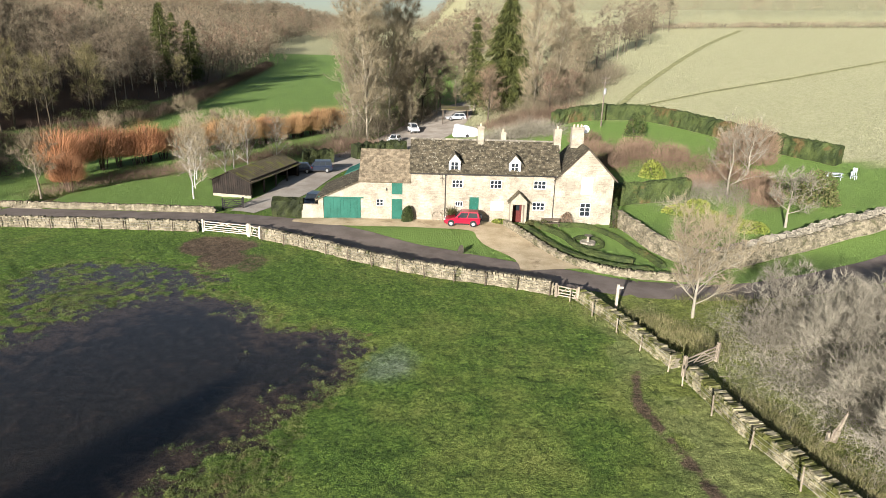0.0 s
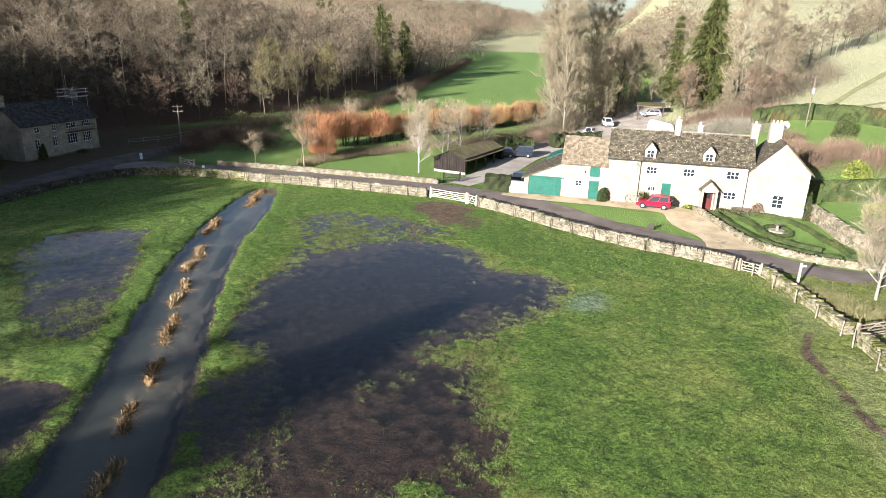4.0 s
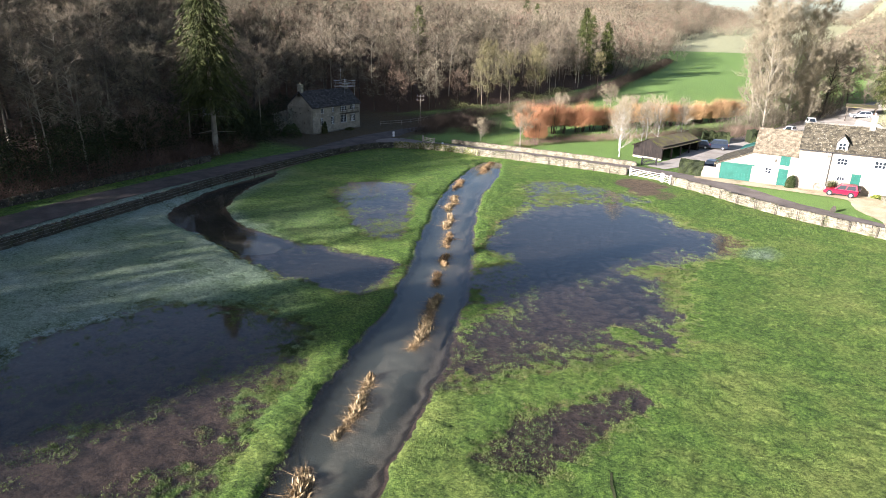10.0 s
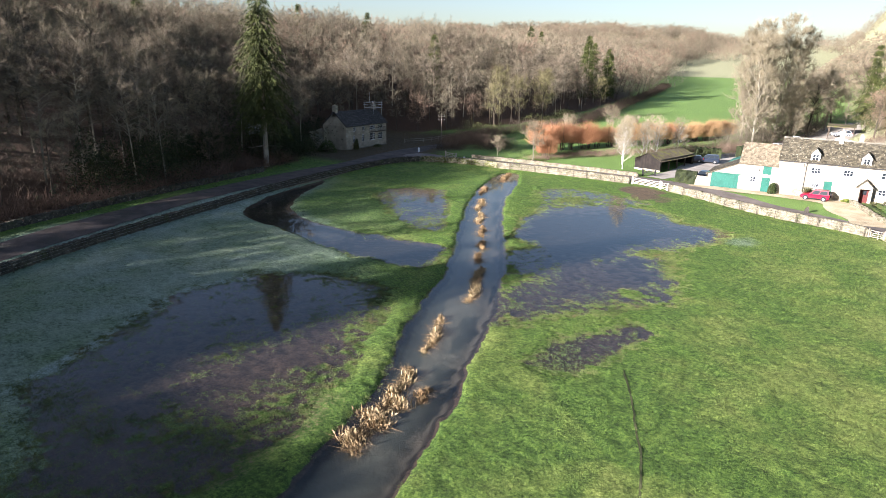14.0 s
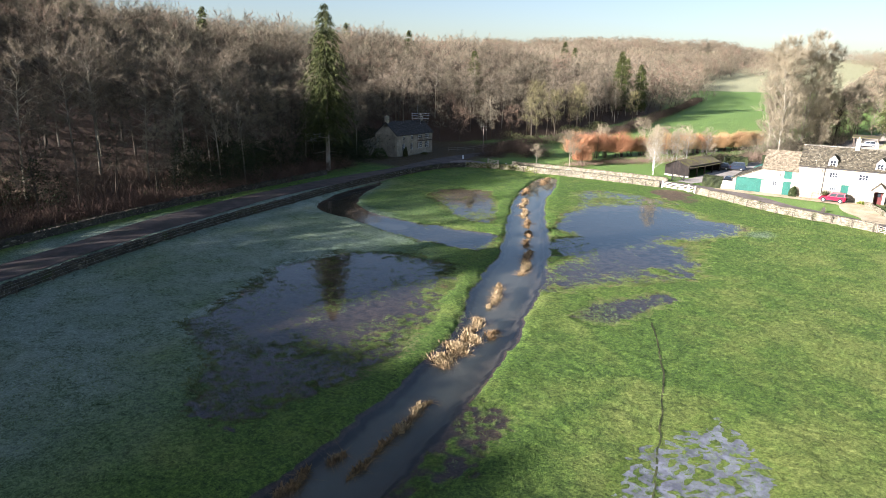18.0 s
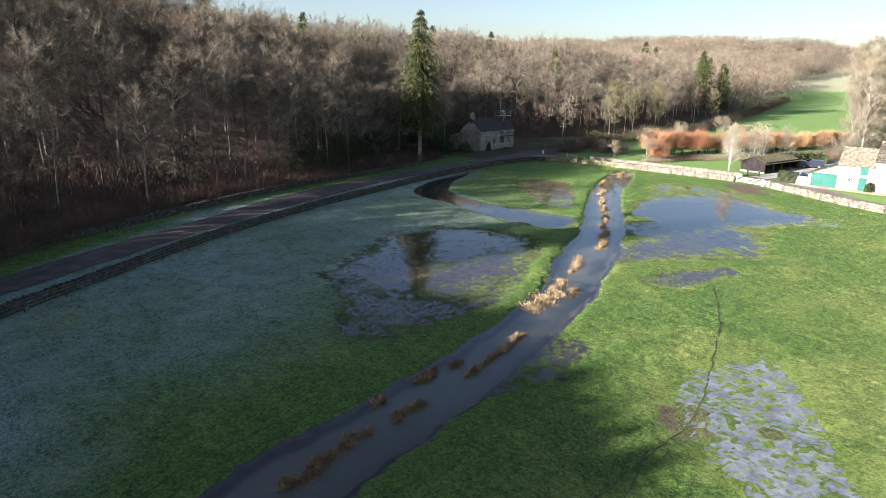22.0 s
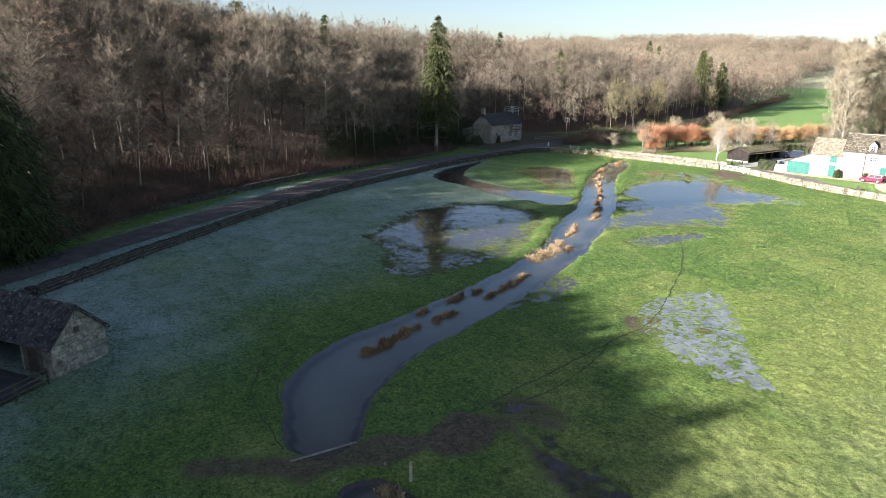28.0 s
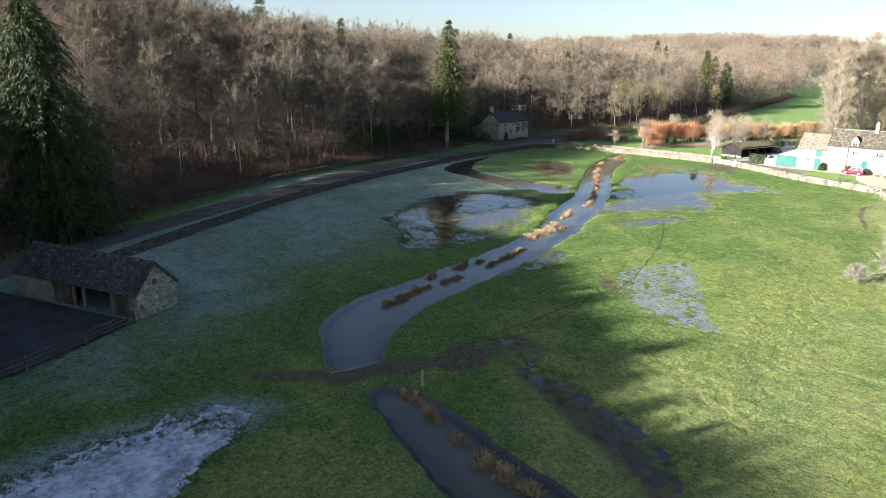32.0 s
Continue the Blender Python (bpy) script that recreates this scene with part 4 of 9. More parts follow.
def shrub(name, label, material, seed, rx, ry, rz, n=900, size=0.22, category="shrub", group=""):
    t = thing(name, label, category, group)
    rnd = random.Random(seed)
    g = Geo()
    for i in range(6):
        a = rnd.uniform(0, 6.28)
        g.tube((0, 0, -0.15), (rx * 0.6 * math.cos(a), ry * 0.6 * math.sin(a), rz * 0.75), 0.05, 0.015, 4)
    tagged(part("stem_clump", g, BARK, t), kind="stuff")
    V, F = leaf_cloud(seed, rx, ry, rz, n, size)
    part("foliage", sheet("foliage", V, F), material, t)
    return t


def brush(seed, rx, ry, rz, n, ln, width, foot=0.0):
    """Bare upright stems and twigs of a thicket."""
    rs = np.random.RandomState(seed)
    a, r = rs.uniform(0, 6.28, n), np.sqrt(rs.random(n))
    p = np.stack([rx * 0.75 * r * np.cos(a), ry * 0.75 * r * np.sin(a), rz * (foot + (1 - foot) * rs.random(n) ** 1.3 * 0.75 * np.sqrt(1 - 0.6 * r * r))], 1)
    d = np.stack([np.cos(a) * r * 0.7, np.sin(a) * r * 0.7, rs.uniform(0.5, 1.2, n)], 1) + rs.normal(size=(n, 3)) * 0.3
    d /= np.linalg.norm(d, axis=1)[:, None]
    return sliver_arrays(list(zip(p, d, ln * rs.uniform(0.5, 1.3, n))), width, seed)


def thicket(name, label, material, seed, rx, ry, rz, n=700, ln=1.0, width=0.05, category="shrub", group="", stems=10, foot=0.0):
    t = thing(name, label, category, group)
    rnd = random.Random(seed)
    g = Geo()
    for i in range(stems):
        a, f = rnd.uniform(0, 6.28), rnd.random()
        g.tube((rx * 0.25 * f * math.cos(a), ry * 0.25 * f * math.sin(a), -0.15), (rx * 0.8 * f * math.cos(a), ry * 0.8 * f * math.sin(a), rz * 0.85), 0.045, 0.012, 4)
    tagged(part("stem_clump", g, HEDGE_TWIG if foot else material, t), kind="stuff")
    V, F = brush(seed, rx, ry, rz, n, ln, width, foot)
    part("crown", sheet("crown", V, F), material, t)
    return t


FIR_BARK = surface("grey_pink_fir_bark", (0.16, 0.13, 0.10), (0.34, 0.29, 0.23), 0.8, 7, 0.9, 0.4, 0.02)
def dome(seed, height, radius, fork=0.35, n_tip=34, n_sub=6, n_twig=36, width=0.024, ln=0.95, r0=0.24, flat=0.40, low=-0.7):
    """A broad bare crown: limbs that leave the trunk above the fork and end in fans of fine twigs on a rounded outline."""
    rs = np.random.RandomState(seed)
    segs = []
    bend = rs.normal(size=(2, 2)) * height * 0.02
    trunk = [np.array((bend[0, 0] * t * 2 + bend[1, 0] * t * t * 2, bend[0, 1] * t * 2 + bend[1, 1] * t * t * 2, height * 0.85 * t - 0.5 * (t == 0))) for t in np.linspace(0, 1, 7)]
    for i in range(6):
        segs.append((trunk[i], trunk[i + 1], r0 * (1 - i * 0.155), r0 * (1 - (i + 1) * 0.155), 6))
    mid = np.array((trunk[4][0], trunk[4][1], height * 0.6))
    size = np.array((radius, radius, height * flat))
    k = np.arange(n_tip) + 0.5
    cz = low + (1 - low) * k / n_tip
    an = k * 2.39996 + rs.uniform(-0.6, 0.6, n_tip)
    lump = rs.uniform(0.66, 1.12, n_tip)
    nrm = np.stack([np.sqrt(1 - cz * cz) * np.cos(an), np.sqrt(1 - cz * cz) * np.sin(an), cz], 1)
    tips = mid + nrm * size * lump[:, None]
    P, D, W = [], [], []
    for i in range(n_tip):
        rise = rs.uniform(0.25, 0.75)
        out = math.hypot(tips[i][0] - mid[0], tips[i][1] - mid[1])
        f = min(max((tips[i][2] - rise * out) / height, fork * rs.uniform(0.75, 1.1)), 0.8) / 0.85 * 6
        j = min(int(f), 5)
        a = trunk[j] * (1 - f + j) + trunk[j + 1] * (f - j)
        run = np.linalg.norm(tips[i] - a)
        pts = [a]
        for t in (0.35, 0.7, 1.0):
            pts.append(a + (tips[i] - a) * t + np.array((0, 0, 0.08 * run * math.sin(math.pi * t))) + rs.normal(size=3) * 0.07 * run * (t < 1))
        rr = 0.022 + 0.0075 * run
        for q in range(3):
            segs.append((pts[q], pts[q + 1], rr * (1 - q * 0.3), rr * (0.7 - q * 0.3) + 0.008, 4 if q < 2 else 3))
        for q in range(n_sub):
            t = rs.uniform(0.3, 1.0)
            b = pts[1] + (pts[2] - pts[1]) * (t - 0.35) / 0.35 if t < 0.7 else pts[2] + (pts[3] - pts[2]) * (t - 0.7) / 0.3
            d = nrm[i] * 0.6 + rs.normal(size=3) * 0.66 + np.array((0, 0, 0.15))
            d /= np.linalg.norm(d)
            sl = rs.uniform(0.14, 0.28) * radius * 1.4
            P.append(b[None])
            D.append((d * sl)[None])
            W.append(np.full(1, 0.045))
            u = rs.uniform(0.1, 1.0, (n_twig, 1))
            e = d * 0.7 + nrm[i] * 0.4 + rs.normal(size=(n_twig, 3)) * 0.6 + np.array((0, 0, 0.1))
            e /= np.linalg.norm(e, axis=1)[:, None]
            P.append(b + d * sl * u)
            D.append(e * ln * rs.uniform(0.45, 1.25, (n_twig, 1)))
            W.append(np.full(n_twig, width) * rs.uniform(0.7, 1.3, n_twig))
    P, D, W = np.concatenate(P), np.concatenate(D), np.concatenate(W)[:, None]
    u = np.cross(D, rs.normal(size=D.shape))
    u /= np.linalg.norm(u, axis=1)[:, None] + 1e-9
    V = np.stack([P - u * W * 0.5, P + u * W * 0.5, P + D], 1).reshape(-1, 3)
    wood = [(Vector(a), Vector(b), ra, rb, n) for a, b, ra, rb, n in segs]
    return wood, V, np.arange(len(V)).reshape(-1, 3)


def dome_tree(label, bark, twig, **spec):
    wood, V, F = dome(**spec)
    t = thing("bare_tree", label, "tree", "trees of the wood edge")
    part("trunk", wood_mesh("trunk", wood), bark, t)
    part("crown", sheet("crown", V, F), twig, t)
    return t


OAKS = [dome_tree("tall leafless oak with spreading brown limbs in the wood", BARK, TWIG, seed=1, height=18, radius=6.4, fork=0.30, n_tip=40, r0=0.32),
        dome_tree("tall leafless ash with grey upright twigs in the wood", BARK, TWIG_OLIVE, seed=2, height=20, radius=4.8, fork=0.42, n_tip=34, r0=0.22, flat=0.36),
        dome_tree("leafless brown woodland tree with a rounded crown", BARK, TWIG_OLIVE, seed=3, height=16, radius=5.2, fork=0.30, n_tip=36, r0=0.22),
        dome_tree("slender leafless woodland tree with pale trunk", PALE_BARK, TWIG, seed=4, height=20, radius=3.8, fork=0.5, n_tip=28, r0=0.17, flat=0.32),
        dome_tree("leafless beech with russet twigs at the wood edge", BARK, TWIG_RED, seed=5, height=14, radius=4.8, fork=0.22, n_tip=34, r0=0.2)]
_rnd = random.Random(77)

SUNLIT = [(-30.5, -5), (-27.4, 2.2), (-25.5, 14), (-24.3, 22.5), (-18, 31), (-15.5, 39), (0, 60), (40, 60), (60, -60), (26, -46), (18, -36), (12, -33), (6, -27), (1, -21), (-3, -19), (-8, -18), (-13.5, -13), (-18, -13), (-24, -13)]  # the open part of the meadow that no tree shades


def grown(x, y, s):
    """The scale to which a tree south of the meadow has grown, so that the shadow of its crown stays off the sunlit part."""
    f = np.array([0.5, 0.65, 0.8, 1.0])
    for k in range(9):
        reach = (18 * s * f + gl(x, y)) / math.tan(SUN_EL)
        if y > -40 or not (inside(SUNLIT, x - SUN_FROM.x * reach, y - SUN_FROM.y * reach) > 0).any():
            return s
        s *= 0.87
    return 0.0


def scatter_wood():
    """Trees along the edge as things of their own, those behind in patches."""
    def kept_clear(x, y):
        return (x < -47 and y < -57 and (x * 7.3 + y * 3.1) % 1 < 0.12) or (-100 < x < -78 and 66 < y < 98) or (abs(x + 80) < 5 and abs(y - 50) < 5) or (abs(x + 52) < 6 and abs(y + 48) < 7)
    y = -53.0
    while y < 235:
        for row in range(4):
            x = float(wood_edge(y)) - 3.0 - row * 6.2 + _rnd.uniform(-2.2, 2.2)
            yy = y + _rnd.uniform(-2.6, 2.6) + (2.9 if row % 2 else 0)
            if kept_clear(x, yy) or not grown(x, yy, 0.9):
                continue
            k = _rnd.choice((0, 0, 1, 2, 3, 3, 4) if row else (1, 2, 3, 3, 4))
            place(OAKS[k], x, yy, min(_rnd.uniform(0.78, 1.08) * (0.88 if row == 0 else 1.0) * (1.13 if -12 < yy < 66 else 1.0), grown(x, yy, 1.08)), _rnd.uniform(0, 360))
        y += 5.8 if y < 130 else 7.5

    def patch(seed, count, half, slope, tone, coarse):
        """Several trees standing on one slope as a single mesh: wood, then twigs."""
        rs = random.Random(seed)
        V, F, mats, off = [], [], [], 0
        side = int(math.ceil(math.sqrt(count)))
        for i in range(count):
            x = (i % side + 0.5 + rs.uniform(-0.34, 0.34)) / side * 2 * half - half
            y = (i // side + 0.5 + rs.uniform(-0.34, 0.34)) / side * 2 * half - half
            h, r = rs.uniform(14.5, 20.5), rs.uniform(4.2, 7.2)
            if coarse:
                wood, Vt, Ft = dome(seed * 31 + i, h, r * 1.15, 0.3, 22, 3, 9, 0.15, 1.4)
                wood = wood[:6]
            else:
                wood, Vt, Ft = dome(seed * 31 + i, h, r, rs.uniform(0.25, 0.45), 34, 5, 24, 0.036, 1.05)
            at = np.array((x, y, -slope * x))
            for a, b, ra, rb, n in wood:
                if n == 3:
                    continue
                u = (b - a).orthogonal().normalized()
                w = (b - a).normalized().cross(u)
                ring = [c + u * (rr * math.cos(2.094 * q)) + w * (rr * math.sin(2.094 * q)) for c, rr in ((a, ra), (b, rb)) for q in range(3)]
                V.append(np.array([tuple(p) for p in ring]) + at)
                F.append(np.array([f for q in range(3) for f in ((q, (q + 1) % 3, 3 + (q + 1) % 3), (q, 3 + (q + 1) % 3, 3 + q))]) + off)
                mats.append(np.zeros(6, np.int32))
                off += 6
            V.append(Vt + at)
            F.append(Ft + off)
            mats.append(np.full(len(Ft), 1 + tone[i % len(tone)], np.int32))
            off += len(Vt)
        me = sheet("woodland", np.concatenate(V), np.concatenate(F))
        for m_ in (BARK, TWIG, TWIG_OLIVE, TWIG_RED):
            me.materials.append(m_)
        me.polygons.foreach_set("material_index", np.concatenate(mats))
        return me
    tones = ((0, 1, 1, 2), (1, 0, 1), (1, 2, 1), (0, 1))
    slopes = (0.30, 0.20, 0.10)
    near = [[patch(11 + 3 * i + k, 9, 12.5, sl, tones[(i + k) % 4], False) for k in range(2)] for i, sl in enumerate(slopes)]
    far = [patch(41 + k, 12, 20, 0.0, tones[k], True) for k in range(4)]
    count = 0

    def stand(me, x, y, turn, scale=1.0, tilt=False, sink=0.3):
        z = gl(x, y)
        if tilt:
            nx, ny = (gl(x - 12, y) - gl(x + 12, y)) / 24, (gl(x, y - 12) - gl(x, y + 12)) / 24
            m = Vector((nx, ny, 1)).to_track_quat('Z', 'Y').to_matrix().to_4x4() @ pose(0, 0, 0, 0, 0, turn)
            m = Matrix.Translation((x, y, z - sink)) @ m
        else:
            m = pose(x, y, z - sink, 0, 0, turn)
        ob = part("woodland", me, BARK)
        ob.matrix_basis = m @ Matrix.Diagonal((1, 1, scale, 1))
        tagged(ob, "dense leafless brown woodland on the valley side", "woodland", kind="stuff")
    # slopes behind the edge of the wood
    y = -40.0
    while y < 262:
        d = 36.0
        while d < (215 if y < 150 else 140):
            x = float(wood_edge(y)) - d
            sl = (gl(x - 12, y) - gl(x + 12, y)) / 24
            i = int(np.argmin([abs(sl - q) for q in slopes]))
            stand(near[i][count % 2], x + _rnd.uniform(-2, 2), y + _rnd.uniform(-2, 2), _rnd.uniform(-14, 14), _rnd.uniform(0.86, 1.1))
            count += 1
            d += 22
        y += 22
    # the valley's far side woods
    y = 262.0
    while y < 700:
        d = 8.0
        while d < 265:
            stand(far[count % 4], float(wood_edge(y)) - d + _rnd.uniform(-5, 5), y + _rnd.uniform(-5, 5), _rnd.uniform(0, 360), _rnd.uniform(0.85, 1.1), True)
            count += 1
            d += 34
        y += 34
    for i in range(150):
        stand(far[i % 4], _rnd.uniform(-640, -110), _rnd.uniform(660, 1000), _rnd.uniform(0, 360), _rnd.uniform(0.85, 1.1), True, 3)
    for i in range(70):
        x, yy = _rnd.uniform(-420, 420), _rnd.uniform(690, 980)
        if not (-190 < x < 40 and yy < 780):
            stand(far[i % 4], x, yy, _rnd.uniform(0, 360), _rnd.uniform(0.75, 1.0), True, 4)
    for i in range(11):
        yy = 255 + 28 * i
        stand(far[i % 4], float(np.interp(yy, [150, 250, 560], [10, 18, -8])), yy, i * 77, 0.75, True, 1)
    # single trees on the hill behind the farmhouse, and the wood south of the meadow, out of sight, that throws its long shadow
    spots = []

    def fill(n, y0, y1, d0, d1):
        for i in range(n):
            yy = _rnd.uniform(y0, y1)
            x = float(wood_edge(yy)) - _rnd.uniform(d0, d1)
            if not kept_clear(x, yy) and not (x > -12 and yy < -80):
                spots.append((x, yy, _rnd.uniform(0.75, 1.1) * (0.85 if yy > -112 else 1.0)))
    fill(80, -112, -60, 0, 30)
    fill(40, -112, -70, 30, 60)
    fill(380, -235, -108, -3, 75)
    for i in range(320):
        spots.append((_rnd.uniform(-52, -17), _rnd.uniform(-135, -86), _rnd.uniform(0.8, 1.05)))
    for i in range(60):
        spots.append((_rnd.uniform(-27, -14), _rnd.uniform(-128, -104), _rnd.uniform(0.8, 1.05)))
    edge = spline([(-22, -14, 0), (-13.5, -14, 0), (-3, -20, 0), (1, -22, 0), (6, -28, 0), (12, -34, 0), (18, -37, 0), (26, -47, 0)], 0.7)
    for ex, ey, _ in edge:
        for k in range(7):
            s = _rnd.uniform(0.75, 1.0)
            back = 70 * s + _rnd.uniform(0, 24)
            spots.append((ex + SUN_FROM.x * back + _rnd.uniform(-2, 2), ey + SUN_FROM.y * back, s))
    spots = [(x, y, grown(x, y, s)) for x, y, s in spots]
    spots = [q for q in spots if q[2]]
    for i in range(60):
        spots.append((_rnd.uniform(6, 42), _rnd.uniform(168, 270), _rnd.uniform(0.45, 0.75)))
    for i in range(110):
        x = _rnd.uniform(20, 420)
        spots.append((x, 292 + _rnd.uniform(0, 60) - 0.25 * x, _rnd.uniform(0.25, 0.6)))
    protos = [[dome(71 + k, h, r, 0.2, 22, 3, 8, w, ln)[1] for k, (h, r) in enumerate(((18, 6.4), (20, 5.4), (17, 6.6)))] for w, ln in ((0.42, 1.7), (0.09, 1.3))]
    for south, lab in ((True, "dense leafless woodland south of the meadow"), (False, "small leafless trees along the hill")):
        Vs = []
        for j, (x, yy, s) in enumerate(spots):
            if (yy < 0) != south:
                continue
            v = protos[0 if south else 1][j % 3]
            c, sn = math.cos(j * 2.4) * s, math.sin(j * 2.4) * s
            Vs.append(np.stack([v[:, 0] * c - v[:, 1] * sn + x, v[:, 0] * sn + v[:, 1] * c + yy, v[:, 2] * s + gl(x, yy)], 1))
        V = np.concatenate(Vs)
        tagged(part("woodland", sheet("woodland", V, np.arange(len(V)).reshape(-1, 3)), TWIG), lab, "woodland", kind="stuff")


scatter_wood()

# ---- buildings ----
def wall_panel(g, u0, u1, z0, z1, holes, y0, y1, m=None):
    """A wall in the x-z plane between y0 and y1, with openings (u0, z0, u1, z1) cut through."""
    us = sorted({u0, u1, *[h[0] for h in holes], *[h[2] for h in holes]})
    zs = sorted({z0, z1, *[h[1] for h in holes], *[h[3] for h in holes]})
    for a, b in zip(us, us[1:]):
        run = None
        for c, d in zip(zs, zs[1:]):
            full = not any(h[0] <= a and b <= h[2] and h[1] <= c and d <= h[3] for h in holes)
            if full:
                run = (run[0], d) if run else (c, d)
            if run and (not full or d == z1):
                g.box(a, y0, run[0], b, y1, run[1], m)
                run = None
    return g


def stone_courses(x0, x1, z0, z1, holes, y, seed, material_stones=None, hgt=0.2, ln=0.42, proud=0.02):
    """Squared stones laid in courses a little proud of a wall face."""
    rnd = random.Random(seed)
    V, F = [], []
    z = z0
    while z < z1 - 0.05:
        h = min(hgt * rnd.uniform(0.75, 1.25), z1 - z)
        x = x0
        while x < x1 - 0.05:
            l = min(ln * rnd.uniform(0.5, 1.5), x1 - x)
            if not any(a - 0.01 < x + l and x < c + 0.01 and b - 0.01 < z + h and z < d + 0.01 for a, b, c, d in holes):
                p = y - proud * rnd.uniform(0.3, 1.4)
                g = 0.012
                n = len(V)
                V += [(x + g, y + 0.02, z + g), (x + l - g, y + 0.02, z + g), (x + l - g, y + 0.02, z + h - g), (x + g, y + 0.02, z + h - g),
                      (x + g + 0.01, p, z + g + 0.01), (x + l - g - 0.01, p, z + g + 0.01), (x + l - g - 0.01, p, z + h - g - 0.01), (x + g + 0.01, p, z + h - g - 0.01)]
                F += [(n + 4, n + 5, n + 6, n + 7), (n, n + 1, n + 5, n + 4), (n + 1, n + 2, n + 6, n + 5), (n + 2, n + 3, n + 7, n + 6), (n + 3, n, n + 4, n + 7)]
            x += l
        z += h
    return V, F


def slates(a, b, c, d, seed, row=0.27, wide=0.34, thick=0.03, lift=0.05):
    """Overlapping roof slates on the slope a-b (eaves) to d-c (ridge)."""
    rnd = random.Random(seed)
    a, b, c, d = (Vector(p) for p in (a, b, c, d))
    up = ((d - a) + (c - b)) * 0.5
    nrm = (b - a).cross(d - a).normalized()
    if nrm.z < 0:
        nrm = -nrm
    n_row = max(2, int(up.length / row))
    V, F = [], []
    for r in range(n_row):
        t0, t1 = r / n_row, min(1.0, (r + 1.35) / n_row)
        e0, e1 = a.lerp(d, t0), b.lerp(c, t0)
        f0, f1 = a.lerp(d, t1), b.lerp(c, t1)
        n = max(1, int((e1 - e0).length / wide))
        cuts = [0.0] + sorted((i + rnd.uniform(-0.3, 0.3)) / n for i in range(1, n)) + [1.0]
        for s0, s1 in zip(cuts, cuts[1:]):
            s0, s1 = s0 + 0.006 / n, s1 - 0.006 * 3 / n
            j = rnd.uniform(-0.012, 0.02)
            lo, hi = nrm * (lift + thick + j), nrm * (lift * 0.35)
            p = [e0.lerp(e1, s0) + lo - up * rnd.uniform(0, 0.012), e0.lerp(e1, s1) + lo - up * rnd.uniform(0, 0.012), f0.lerp(f1, s1) + hi, f0.lerp(f1, s0) + hi]
            k = len(V)
            V += p + [p[0] - nrm * thick, p[1] - nrm * thick]
            F += [(k, k + 1, k + 2, k + 3), (k + 4, k + 5, k + 1, k)]
    return sheet("roof_covering", np.array([tuple(v) for v in V]), np.array(F))


def roof_plane(name, parent, a, b, c, d, material, seed, thick=0.14, label="", **kw):
    a, b, c, d = (Vector(p) for p in (a, b, c, d))
    nrm = (b - a).cross(d - a).normalized()
    if nrm.z < 0:
        nrm = -nrm
    pts = [p - nrm * thick for p in (a, b, c, d)] + [a, b, c, d]
    g = Geo().add(pts, [(3, 2, 1, 0), (4, 5, 6, 7), (0, 1, 5, 4), (1, 2, 6, 5), (2, 3, 7, 6), (3, 0, 4, 7)])
    r = part(name, g, material, parent, label)
    s = part("roof_covering", slates(a, b, c, d, seed, **kw), material, r)
    tagged(s, kind="stuff")
    return r


def window(parent, x0, z0, x1, z1, y=0.0, cols=2, rows=3, depth=0.10, m=None, material=None, bars=0.045, label="white painted casement window", lintel=True):
    """A casement set back in its opening, with a pane in each light and a stone sill."""
    m = m or Matrix()
    material = material or WHITE_PAINT
    f = 0.07
    g = Geo()
    ring = [(x0, z0), (x1, z0), (x1, z1), (x0, z1), (x0 + f, z0 + f), (x1 - f, z0 + f), (x1 - f, z1 - f), (x0 + f, z1 - f)]
    pts = [m @ Vector((a, y + depth + d, c)) for d in (0, 0.07) for a, c in ring]
    fs = []
    for i in range(4):
        j = (i + 1) % 4
        fs += [(i, j, 4 + j, 4 + i), (8 + i, 12 + i, 12 + j, 8 + j), (i, 8 + i, 8 + j, j), (4 + i, 4 + j, 12 + j, 12 + i)]
    g.add(pts, fs)
    xs = [x0 + f + (x1 - x0 - 2 * f) * i / cols for i in range(cols + 1)]
    zs = [z0 + f + (z1 - z0 - 2 * f) * i / rows for i in range(rows + 1)]
    w = part("window", g, material, parent, label)
    for x in xs[1:-1]:
        part("glazing_bar", Geo().box(x - bars / 2, y + depth + 0.005, z0 + f, x + bars / 2, y + depth + 0.06, z1 - f, m), material, w)
    for z in zs[1:-1]:
        part("glazing_bar", Geo().box(x0 + f, y + depth + 0.01, z - bars / 3, x1 - f, y + depth + 0.05, z + bars / 3, m), material, w)
    for a, b in zip(xs, xs[1:]):
        for c, d in zip(zs, zs[1:]):
            part("pane", Geo().box(a, y + depth + 0.03, c, b, y + depth + 0.036, d, m), GLASS, w)
    part("sill", Geo().box(x0 - 0.06, y - 0.06, z0 - 0.09, x1 + 0.06, y + depth + 0.05, z0 - 0.005, m, 0.01), STONE, w)
    if lintel:
        part("lintel", Geo().box(x0 - 0.12, y - 0.025, z1 + 0.005, x1 + 0.12, y + 0.12, z1 + 0.20, m), STONE, w)
    return w


